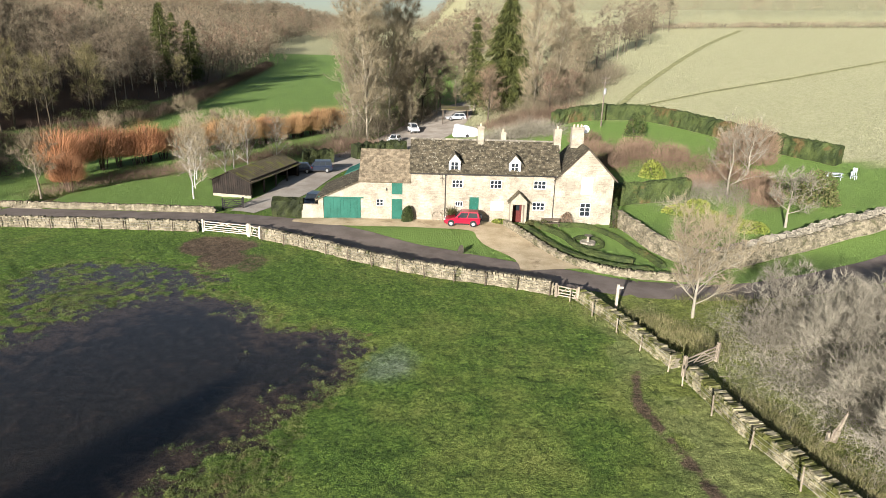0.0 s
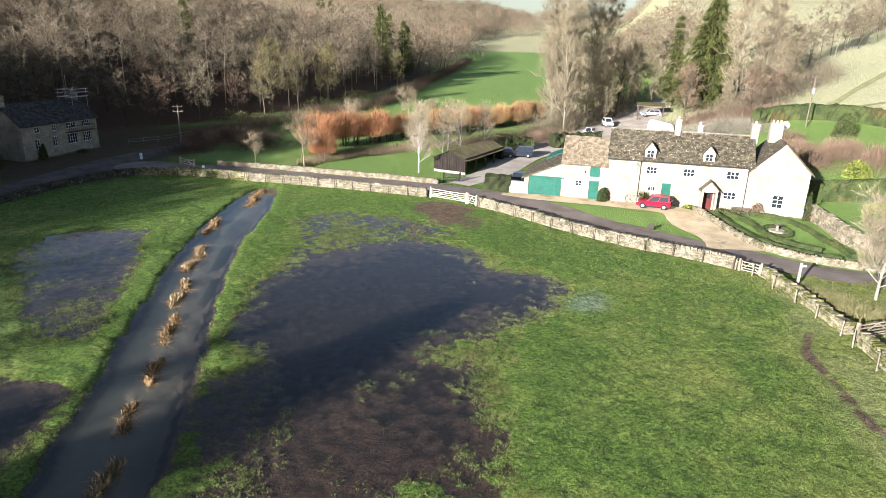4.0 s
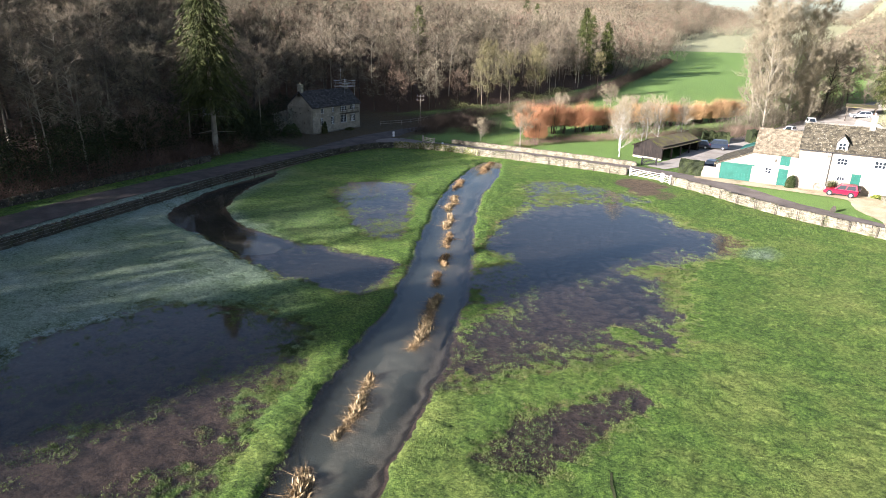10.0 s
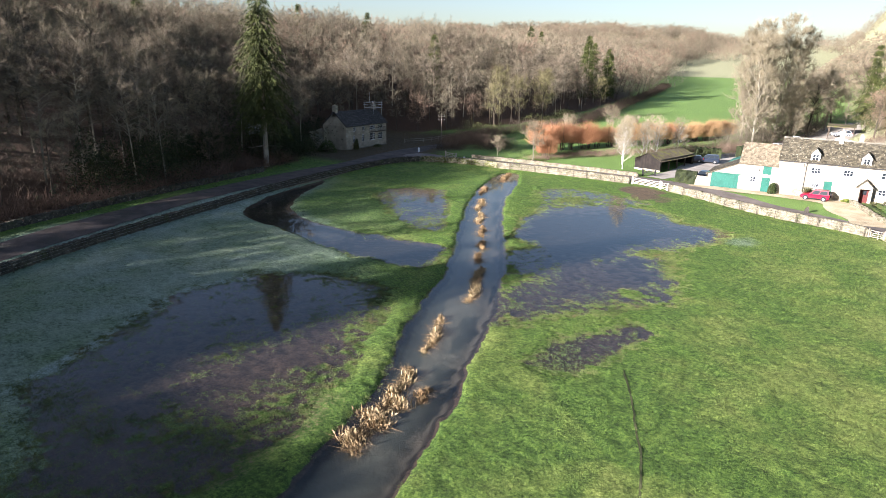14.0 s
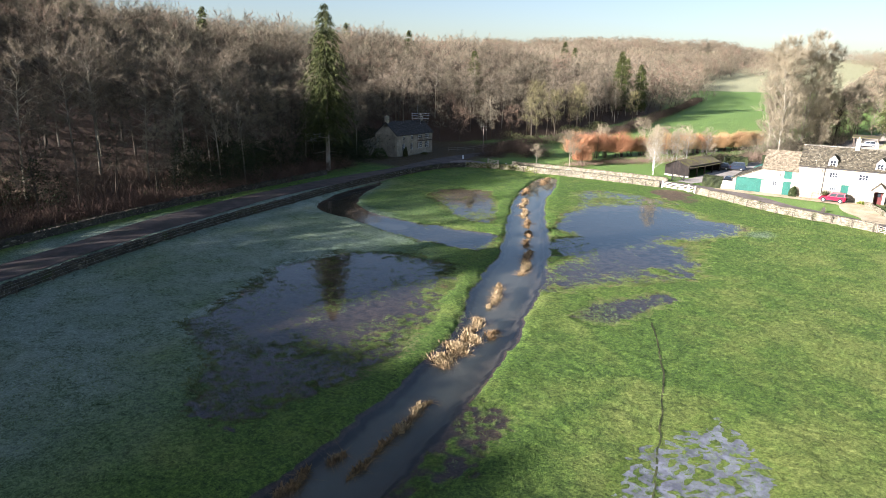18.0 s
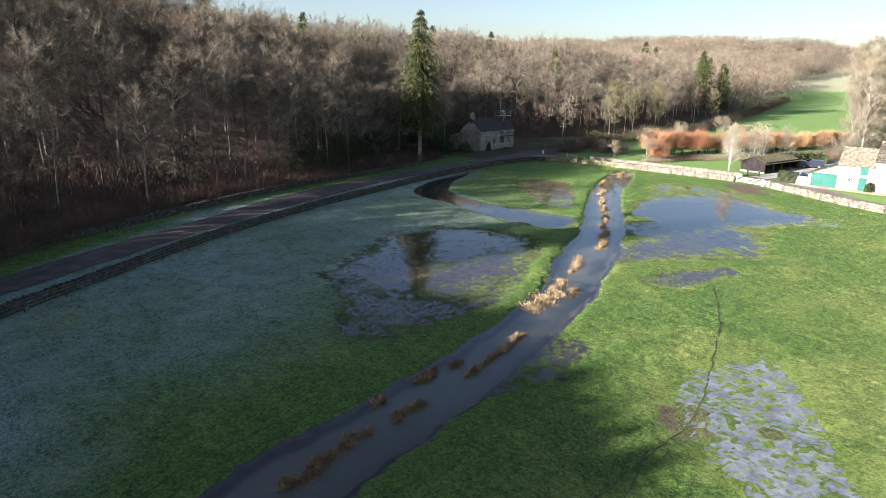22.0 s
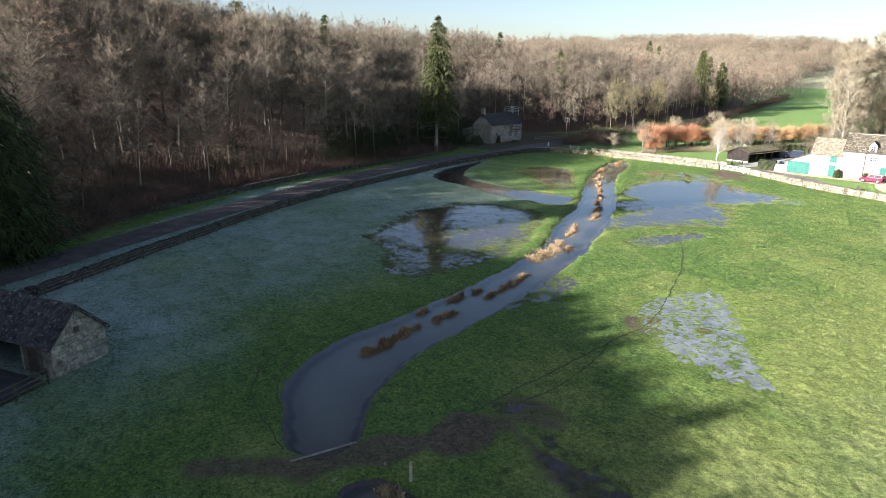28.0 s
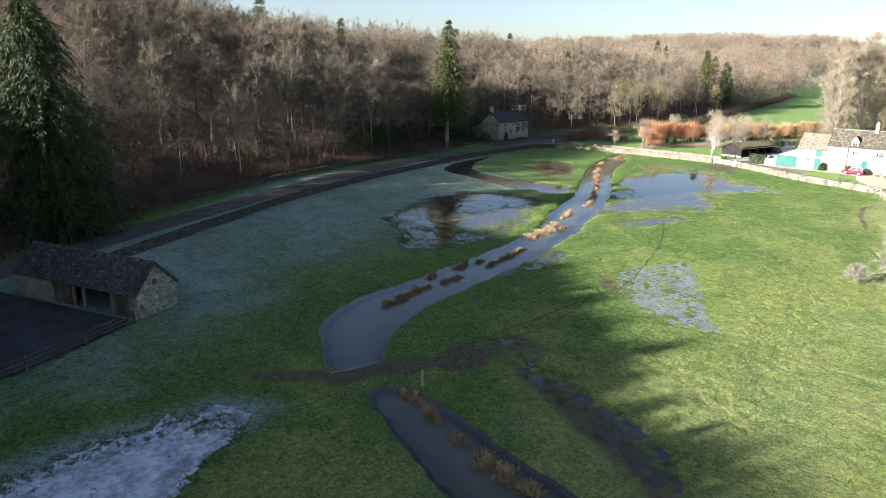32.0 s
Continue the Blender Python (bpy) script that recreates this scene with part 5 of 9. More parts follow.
def plank_door(parent, x0, z0, x1, z1, y, material, planks=5, depth=0.08, name="door", label="", handle=True, m=None):
    m = m or Matrix()
    d = part(name, Geo().box(x0, y + depth, z0, x1, y + depth + 0.05, z1, m), material, parent, label)
    w = (x1 - x0) / planks
    me = Geo().box(0.006, -0.02, 0, w - 0.006, 0.0, z1 - z0 - 0.02).mesh("plank")
    for i in range(planks):
        p = part("plank", me, material, d)
        p.matrix_basis = m @ pose(x0 + i * w, y + depth, z0 + 0.01)
    if handle:
        part("handle", Geo().box(x1 - 0.14, y + depth - 0.05, z0 + (z1 - z0) * 0.48, x1 - 0.10, y + depth - 0.018, z0 + (z1 - z0) * 0.56, m), DARK_METAL, d)
    return d


def chimney(parent, x, y, z0, z1, w, d, pots=1, material=None):
    material = material or STONE
    g = Geo().box(x - w / 2, y - d / 2, z0, x + w / 2, y + d / 2, z1 - 0.22)
    g.box(x - w / 2 - 0.06, y - d / 2 - 0.06, z1 - 0.22, x + w / 2 + 0.06, y + d / 2 + 0.06, z1 - 0.08, bev=0.02)
    g.box(x - w / 2 + 0.02, y - d / 2 + 0.02, z1 - 0.08, x + w / 2 - 0.02, y + d / 2 - 0.02, z1)
    c = part("chimney", g, material, parent, "square cut stone chimney stack")
    V, F = [], []
    for k, (sx, a, b) in enumerate(((1, x - w / 2, x + w / 2),)):
        V, F = stone_courses(a, b, z0 + 0.05, z1 - 0.24, [], y - d / 2, int(x * 7) % 99, hgt=0.22, ln=0.35)
    tagged(part("stonework", sheet("stonework", V, F), material, c), kind="stuff")
    for i in range(pots):
        px = x + (i - (pots - 1) / 2) * w / max(1, pots) * 0.9
        part("chimney_pot", Geo().tube((px, y, z1 - 0.02), (px, y, z1 + 0.30), 0.13, 0.11, 10), CLAY_POT, c)
    return c


def downpipe(parent, x, y, z0, z1):
    g = Geo().tube((x, y - 0.06, z0), (x, y - 0.06, z1), 0.045, 0.045, 8)
    g.box(x - 0.1, y - 0.14, z1, x + 0.1, y, z1 + 0.18)
    return part("downpipe", g, DARK_METAL, parent, "dark cast iron downpipe")


def farmhouse():
    """The long stone farmhouse: main range, cross gable, barn end and lean-to garage."""
    h = thing("farmhouse", "long two-storey cream limestone farmhouse with mossy stone slate roof", "house", m=pose(0, 82.8, 0.5))
    # main range
    holes = [(3.7, 3.75, 4.95, 4.65), (7.9, 3.75, 9.2, 4.7), (12.7, 3.8, 14.1, 4.75), (4.1, 1.65, 5.0, 2.25), (12.7, 1.4, 14.1, 2.3), (5.7, 0.0, 6.75, 2.75), (10.55, 0.0, 11.55, 2.35)]
    g = wall_panel(Geo(), -0.8, 15.2, -0.4, 5.5, holes, 0.0, 0.45)
    g.box(-0.8, 5.55, -0.4, 15.2, 6.0, 5.5).box(-0.8, 0.45, -0.4, -0.35, 5.55, 5.5).box(14.75, 0.45, -0.4, 15.2, 5.55, 5.5)
    for x in (-0.8, 14.75):
        g.extrude([(0.0, 5.5), (6.0, 5.5), (3.0, 8.4)], 'x', x, x + 0.45)
    g.box(-0.3, 0.9, -0.4, 14.7, 5.5, 0.02)
    w = part("wall", g, STONE, h)
    V, F = stone_courses(-0.78, 15.15, -0.2, 5.4, holes, 0.0, 4, hgt=0.17, ln=0.4, proud=0.015)
    tagged(part("stonework", sheet("stonework", V, F), STONE, w), kind="stuff")
    roof_plane("roof", h, (-0.95, -0.3, 5.38), (15.6, -0.3, 5.38), (15.6, 3.0, 8.6), (-0.95, 3.0, 8.6), SLATE, 1, label="mossy brown stone slate roof slope")
    roof_plane("roof", h, (15.6, 6.3, 5.38), (-0.95, 6.3, 5.38), (-0.95, 3.0, 8.6), (15.6, 3.0, 8.6), SLATE, 2)
    g = Geo()
    for i in range(34):
        x = -0.95 + i * 0.49
        g.extrude([(2.82, 8.58), (3.0, 8.74), (3.18, 8.58)], 'x', x + 0.01, x + 0.48)
    part("ridge_stones", g, STONE_SHADE, h, "row of pale stone ridge tiles")
    part("gutter", Geo().box(-0.9, -0.42, 5.27, 15.2, -0.31, 5.37), DARK_METAL, h, "dark eaves gutter")
    for q, c, r in ((holes[0], 3, 2), (holes[1], 3, 2), (holes[2], 3, 2), (holes[3], 3, 1), (holes[4], 3, 2)):
        window(h, *q, cols=c, rows=r, bars=0.07)
    plank_door(h, 5.7, 0.0, 6.75, 2.75, 0, GREEN_PAINT, 6, label="green painted plank door")
    part("panel", Geo().box(8.1, -0.02, 1.3, 9.5, 0.02, 2.35, bev=0.01), WHITE_PAINT, h, "blocked window painted white")
    for x0, x1 in ((3.5, 4.4), (10.1, 10.95)):
        dormer(h, (x0 + x1) / 2)
    # porch
    p = part("porch", Geo().box(10.15, -1.15, -0.3, 10.4, -0.005, 2.6).box(11.7, -1.15, -0.3, 11.95, -0.005, 2.6).box(10.4, -1.15, 2.3, 11.7, -0.95, 2.6).extrude([(10.15, 2.6), (11.95, 2.6), (11.05, 3.55)], 'y', -1.15, -0.95), STONE, h, "gabled stone porch")
    for s in (-1, 1):
        e, t = (11.05 + s * 1.15, 2.48), (11.05, 3.7)
        pts = [(e[0], -1.3, e[1]), (e[0], -0.01, e[1]), (t[0], -0.01, t[1]), (t[0], -1.3, t[1])]
        r = part("porch_roof", Geo().add([Vector(q) - Vector((0, 0, 0.1)) for q in pts] + pts, [(3, 2, 1, 0), (4, 5, 6, 7), (0, 1, 5, 4), (1, 2, 6, 5), (2, 3, 7, 6), (3, 0, 4, 7)]), SLATE, p)
        r.parent = p
    plank_door(h, 10.55, 0.0, 11.55, 2.25, 0, RED_PAINT, 5, 0.12, label="dark red front door")
    part("fanlight", Geo().box(10.8, 0.05, 1.35, 11.3, 0.085, 1.95), GLASS, h)
    part("doorstep", Geo().box(10.3, -1.5, -0.4, 11.8, -1.16, 0.0, bev=0.02), STONE, h)
    # cross gable
    gh = [(18.0, 3.5, 19.1, 5.25), (18.0, 0.85, 19.2, 2.4)]
    g = wall_panel(Geo(), 15.205, 21.5, -0.4, 5.2, gh, -0.12, 0.4)
    g.add([(15.205, -0.12, 5.2), (21.5, -0.12, 5.2), (18.35, -0.12, 8.35), (15.205, 0.4, 5.2), (21.5, 0.4, 5.2), (18.35, 0.4, 8.35)], [(0, 1, 2), (5, 4, 3), (0, 3, 4, 1), (1, 4, 5, 2), (2, 5, 3, 0)])
    g.box(21.05, 0.4, -0.4, 21.5, 6.6, 5.2).box(15.205, 6.2, -0.4, 21.05, 6.6, 5.2).box(15.205, 0.4, -0.4, 15.6, 6.2, 5.2)
    g.extrude([(15.205, 5.2), (21.5, 5.2), (18.35, 8.35)], 'y', 6.2, 6.6)
    w = part("wall", g, STONE, h, "gable end wall of cream dressed stone")
    cs = []
    for k in range(16):
        za = 5.2 + k * 0.2
        half = 3.15 * (1 - (za + 0.2 - 5.2) / 3.15)
        if half > 0.2:
            cs.append((18.35 - half, 18.35 + half, za, za + 0.19))
    V, F = stone_courses(15.22, 21.48, -0.2, 5.2, gh, -0.12, 9, hgt=0.19, ln=0.45, proud=0.012)
    for k, (a, b, c, d) in enumerate(cs):
        v2, f2 = stone_courses(a, b, c, d, gh, -0.12, 50 + k, hgt=0.19, ln=0.45, proud=0.012)
        F += [tuple(i + len(V) for i in q) for q in f2]
        V += v2
    tagged(part("stonework", sheet("stonework", V, F), STONE, w), kind="stuff")
    roof_plane("roof", h, (15.0, 6.8, 5.05), (15.0, -0.3, 5.05), (18.35, -0.3, 8.52), (18.35, 6.8, 8.52), SLATE, 11)
    roof_plane("roof", h, (21.75, -0.3, 5.05), (21.75, 6.8, 5.05), (18.35, 6.8, 8.52), (18.35, -0.3, 8.52), SLATE, 12)
    for s in (-1, 1):
        part("bargeboard", Geo().add([(18.35, -0.34, 8.50), (18.35, -0.34, 8.34), (18.35 + s * 3.5, -0.34, 4.80), (18.35 + s * 3.5, -0.34, 4.95), (18.35, -0.30, 8.50), (18.35, -0.30, 8.34), (18.35 + s * 3.5, -0.30, 4.80), (18.35 + s * 3.5, -0.30, 4.95)],
                                     [(0, 1, 2, 3), (7, 6, 5, 4), (0, 4, 5, 1), (1, 5, 6, 2), (2, 6, 7, 3), (3, 7, 4, 0)]), DARK_WOOD, h)
    part("panel", Geo().box(18.0, -0.04, 3.5, 19.1, 0.0, 5.25), WHITE_PAINT, h, "tall window closed with a white blind")
    for q in ((18.0, 3.42, 19.1, 3.5), (18.0, 5.25, 19.1, 5.33), (17.92, 3.42, 18.0, 5.33), (19.1, 3.42, 19.18, 5.33)):
        part("window_frame", Geo().box(q[0], -0.16, q[1], q[2], -0.125, q[3]), WHITE_PAINT, h)
    window(h, 18.0, 0.85, 19.2, 2.4, y=-0.12, cols=2, rows=3, bars=0.07, label="white sash window with dark panes")
    for x in (3.0, 15.0):
        downpipe(h, x, -0.03 if x < 10 else -0.05, 0.0, 5.1)
    part("aerial", Geo().box(2.35, -0.06, 4.75, 3.0, -0.03, 4.79, pose(0, 0, 0, 0, 0, 0)).tube((2.65, -0.05, 4.2), (2.65, -0.05, 5.3), 0.015, 0.015, 5).tube((2.3, -0.05, 5.2), (3.0, -0.05, 4.4), 0.012, 0.012, 5), DARK_METAL, h, "thin metal aerial on the wall")
    # chimneys
    chimney(h, 6.85, 3.0, 8.0, 10.2, 0.65, 0.9, 1)
    chimney(h, 9.4, 3.3, 8.0, 9.6, 0.55, 0.7, 1)
    chimney(h, 15.45, 3.0, 7.6, 10.1, 0.8, 0.7, 1)
    chimney(h, 17.75, 3.4, 8.0, 10.3, 1.35, 0.8, 3)
    part("satellite_dish", Geo().add([(19.0 + 0.45 * math.cos(a), 4.9 + 0.1 * math.sin(a), 9.9 + 0.45 * math.sin(a)) for a in [k * math.pi / 8 for k in range(16)]] + [(19.0, 5.08, 9.85)], [(i, (i + 1) % 16, 16) for i in range(16)]).tube((18.9, 5.08, 8.2), (18.9, 5.08, 9.85), 0.03, 0.03, 6), WHITE_PAINT, h, "round white satellite dish")
    # barn end
    bh = [(-4.6, 1.5, -3.8, 2.3), (-2.9, 2.85, -1.7, 4.3), (-2.9, 0.0, -1.7, 2.35)]
    g = wall_panel(Geo(), -6.3, -0.805, -0.4, 4.35, bh, 0.02, 0.45)
    g.box(-6.3, 5.2, -0.4, -0.805, 5.6, 4.35).box(-6.3, 0.45, -0.4, -5.85, 5.2, 4.35)
    g.extrude([(0.02, 4.35), (5.6, 4.35), (2.8, 7.25)], 'x', -6.3, -5.85)
    g.box(-5.8, 0.9, -0.4, -0.9, 5.1, 0.02)
    w = part("wall", g, STONE, h)
    V, F = stone_courses(-6.28, -0.82, -0.2, 4.3, bh, 0.02, 14, hgt=0.16, ln=0.36, proud=0.02)
    tagged(part("stonework", sheet("stonework", V, F), STONE, w), kind="stuff")
    roof_plane("roof", h, (-6.5, -0.2, 4.25), (-0.81, -0.2, 4.25), (-0.81, 2.8, 7.4), (-6.5, 2.8, 7.4), SLATE_TAN, 15, label="tan stone slate roof of the barn end")
    roof_plane("roof", h, (-0.81, 5.8, 4.25), (-6.5, 5.8, 4.25), (-6.5, 2.8, 7.4), (-0.81, 2.8, 7.4), SLATE_TAN, 16)
    window(h, *bh[0], y=0.02, cols=2, rows=2, bars=0.06)
    plank_door(h, *bh[1], 0.02, GREEN_PAINT, 6, label="green plank loft door")
    plank_door(h, *bh[2], 0.02, GREEN_PAINT, 6, label="green plank stable door")
    part("lamp", Geo().tube((-3.45, -0.1, 3.3), (-3.45, -0.1, 3.55), 0.07, 0.05, 8).box(-3.48, -0.1, 3.5, -3.42, 0.03, 3.6), DARK_METAL, h, "small black wall lantern")
    # lean-to garage
    g = Geo().add([(-11.0, 0.04, -0.4), (-10.45, 0.04, -0.4), (-10.45, 0.04, 2.3), (-11.0, 0.04, 2.15), (-11.0, 0.44, -0.4), (-10.45, 0.44, -0.4), (-10.45, 0.44, 2.3), (-11.0, 0.44, 2.15)], [(0, 1, 2, 3), (7, 6, 5, 4), (0, 4, 5, 1), (1, 5, 6, 2), (2, 6, 7, 3), (3, 7, 4, 0)])
    g.extrude([(-11.0, 2.31), (-6.305, 2.31), (-6.305, 4.3), (-11.0, 2.32)], 'y', 0.04, 0.44)
    g.box(-11.0, 0.44, -0.4, -10.6, 8.5, 2.2).box(-10.6, 8.1, -0.4, -6.3, 8.5, 2.2)
    part("wall", g, STONE, h, "cream stone front of the lean-to garage")
    gd = part("garage_door", Geo().box(-10.44, 0.12, 0.0, -6.32, 0.18, 2.29), GREEN_PAINT, h, "wide green garage door")
    me = Geo().box(0.01, -0.025, 0, 0.36, 0, 2.24, bev=0.006).mesh("plank")
    for i in range(11):
        q = part("plank", me, GREEN_PAINT, gd)
        q.matrix_basis = pose(-10.42 + i * 0.372, 0.12, 0.02)
    part("lintel", Geo().box(-11.0, -0.02, 2.32, -6.0, 0.035, 2.46), GREEN_PAINT, h)
    roof_plane("roof", h, (-11.35, -0.15, 2.1), (-11.35, 8.8, 2.1), (-6.31, 8.8, 4.4), (-6.31, -0.15, 4.4), SLATE, 18, label="mossy lean-to slate roof")
    part("roof_sheet", Geo().add([(-9.3, 8.82, 3.2), (-6.31, 8.82, 4.5), (-6.31, 13.5, 4.5), (-9.3, 13.5, 3.2), (-9.3, 8.82, 3.1), (-6.31, 8.82, 4.4), (-6.31, 13.5, 4.4), (-9.3, 13.5, 3.1)], [(0, 1, 2, 3), (7, 6, 5, 4), (0, 4, 5, 1), (1, 5, 6, 2), (2, 6, 7, 3), (3, 7, 4, 0)]), GREEN_PAINT, h, "green roof sheet over the rear shed")
    part("rear_shed", Geo().box(-9.2, 8.9, -0.4, -6.4, 13.4, 3.1), BARN_WOOD, h, "boarded shed behind the garage")
    part("yard_wall", Geo().box(-13.0, 0.1, -0.4, -11.01, 0.5, 1.5, bev=0.03), STONE, h, "low cream yard wall")
    return h


def dormer(h, x):
    g = wall_panel(Geo(), x - 0.62, x + 0.62, 5.45, 6.75, [(x - 0.44, 5.7, x + 0.44, 6.65)], 0.0, 0.16)
    g.extrude([(x - 0.62, 6.75), (x + 0.62, 6.75), (x, 7.45)], 'y', 0.0, 0.16)
    for s in (-1, 1):
        g.extrude([(0.16, 5.5), (1.25, 6.75), (0.16, 6.75)], 'x', x + s * 0.62 - (0.12 if s > 0 else 0), x + s * 0.62 + (0.12 if s < 0 else 0))
    d = part("dormer", g, WHITE_PAINT, h, "small gabled dormer with white front")
    for s in (-1, 1):
        pts = [Vector(q) for q in ((x + s * 0.85, -0.2, 6.52), (x + s * 0.85, 1.5, 6.52), (x, 1.9, 7.62), (x, -0.2, 7.62))]
        part("dormer_roof", Geo().add([q - Vector((0, 0, 0.09)) for q in pts] + pts, [(3, 2, 1, 0), (4, 5, 6, 7), (0, 1, 5, 4), (1, 2, 6, 5), (2, 3, 7, 6), (3, 0, 4, 7)]), SLATE, d)
    window(h, x - 0.44, 5.7, x + 0.44, 6.65, cols=2, rows=2, depth=0.04, lintel=False, bars=0.06)


farmhouse()


def black_barn():
    """The tarred open-fronted cart shed with a mossy corrugated roof."""
    b = thing("cart_shed", "black tarred timber cart shed with mossy corrugated roof", "shed", m=pose(-20.8, 91.0, 0.5, 0, 0, -13))
    L, W, e, r = 14.0, 5.2, 2.1, 3.25
    g = Geo().box(-W, 0.1, -0.3, 0, 0.35, 0.35).box(-W, 0.35, -0.3, -W + 0.25, L, 0.35)
    part("plinth", g, STONE, b, "low pale stone plinth")
    n = 18
    wall = part("gable_wall", Geo().extrude([(-W, 0.36), (0, 0.36), (0, e), (-W / 2, r), (-W, e)], 'y', 0.16, 0.22), BLACK_WOOD, b)
    for i in range(n):
        x0, x1 = -W + W * i / n, -W + W * (i + 1) / n
        top = [e + (r - e) * (1 - abs(x + W / 2) / (W / 2)) for x in (x0, x1)]
        part("board", Geo().add([(x0 + 0.01, 0.1, 0.3), (x1 - 0.01, 0.1, 0.3), (x1 - 0.01, 0.1, top[1]), (x0 + 0.01, 0.1, top[0]), (x0 + 0.01, 0.158, 0.3), (x1 - 0.01, 0.158, 0.3), (x1 - 0.01, 0.158, top[1]), (x0 + 0.01, 0.158, top[0])],
                                [(0, 1, 2, 3), (7, 6, 5, 4), (0, 4, 5, 1), (1, 5, 6, 2), (2, 6, 7, 3), (3, 7, 4, 0)]), BLACK_WOOD, wall)
    part("back_wall", Geo().box(-W, 0.36, 0.36, -W + 0.12, L, e).extrude([(-W, -0.3), (0, -0.3), (0, e), (-W / 2, r), (-W, e)], 'y', L - 0.12, L), BLACK_WOOD, b)
    for i in range(5):
        y = 0.4 + (L - 0.8) * i / 4
        part("post", Geo().box(-0.2, y - 0.1, -0.3, 0.0, y + 0.1, e, bev=0.01), DARK_WOOD, b)
    part("beam", Geo().box(-0.22, 0.3, e, -0.02, L, e + 0.2), DARK_WOOD, b)
    for s in (0, 1):
        V, F = [], []
        xa, xb = (-W / 2, 0.35) if s else (-W / 2, -W - 0.35)
        za, zb = r + 0.1, e - 0.12
        k = 120
        for i in range(k + 1):
            y = -0.2 + (L + 0.4) * i / k
            dz = 0.045 * math.sin(i * 1.3)
            for f in (0, 0.25, 0.5, 0.75, 1.0):
                sag = -0.05 * math.sin(math.pi * f) - 0.06 * math.sin(math.pi * i / k)
                V.append((xa + (xb - xa) * f, y, za + (zb - za) * f + dz + sag))
            for f in (0, 1.0):
                V.append((xa + (xb - xa) * f, y, za + (zb - za) * f + dz - 0.07))
        for i in range(k):
            o, p = i * 7, i * 7 + 7
            F += [(o + j, o + j + 1, p + j + 1, p + j) for j in range(4)] + [(o + 5, o + 6, p + 6, p + 5)]
        part("roof", sheet("roof", V, F), MOSS_ROOF, b, "sagging corrugated roof patched with yellow moss")
    return b


black_barn()


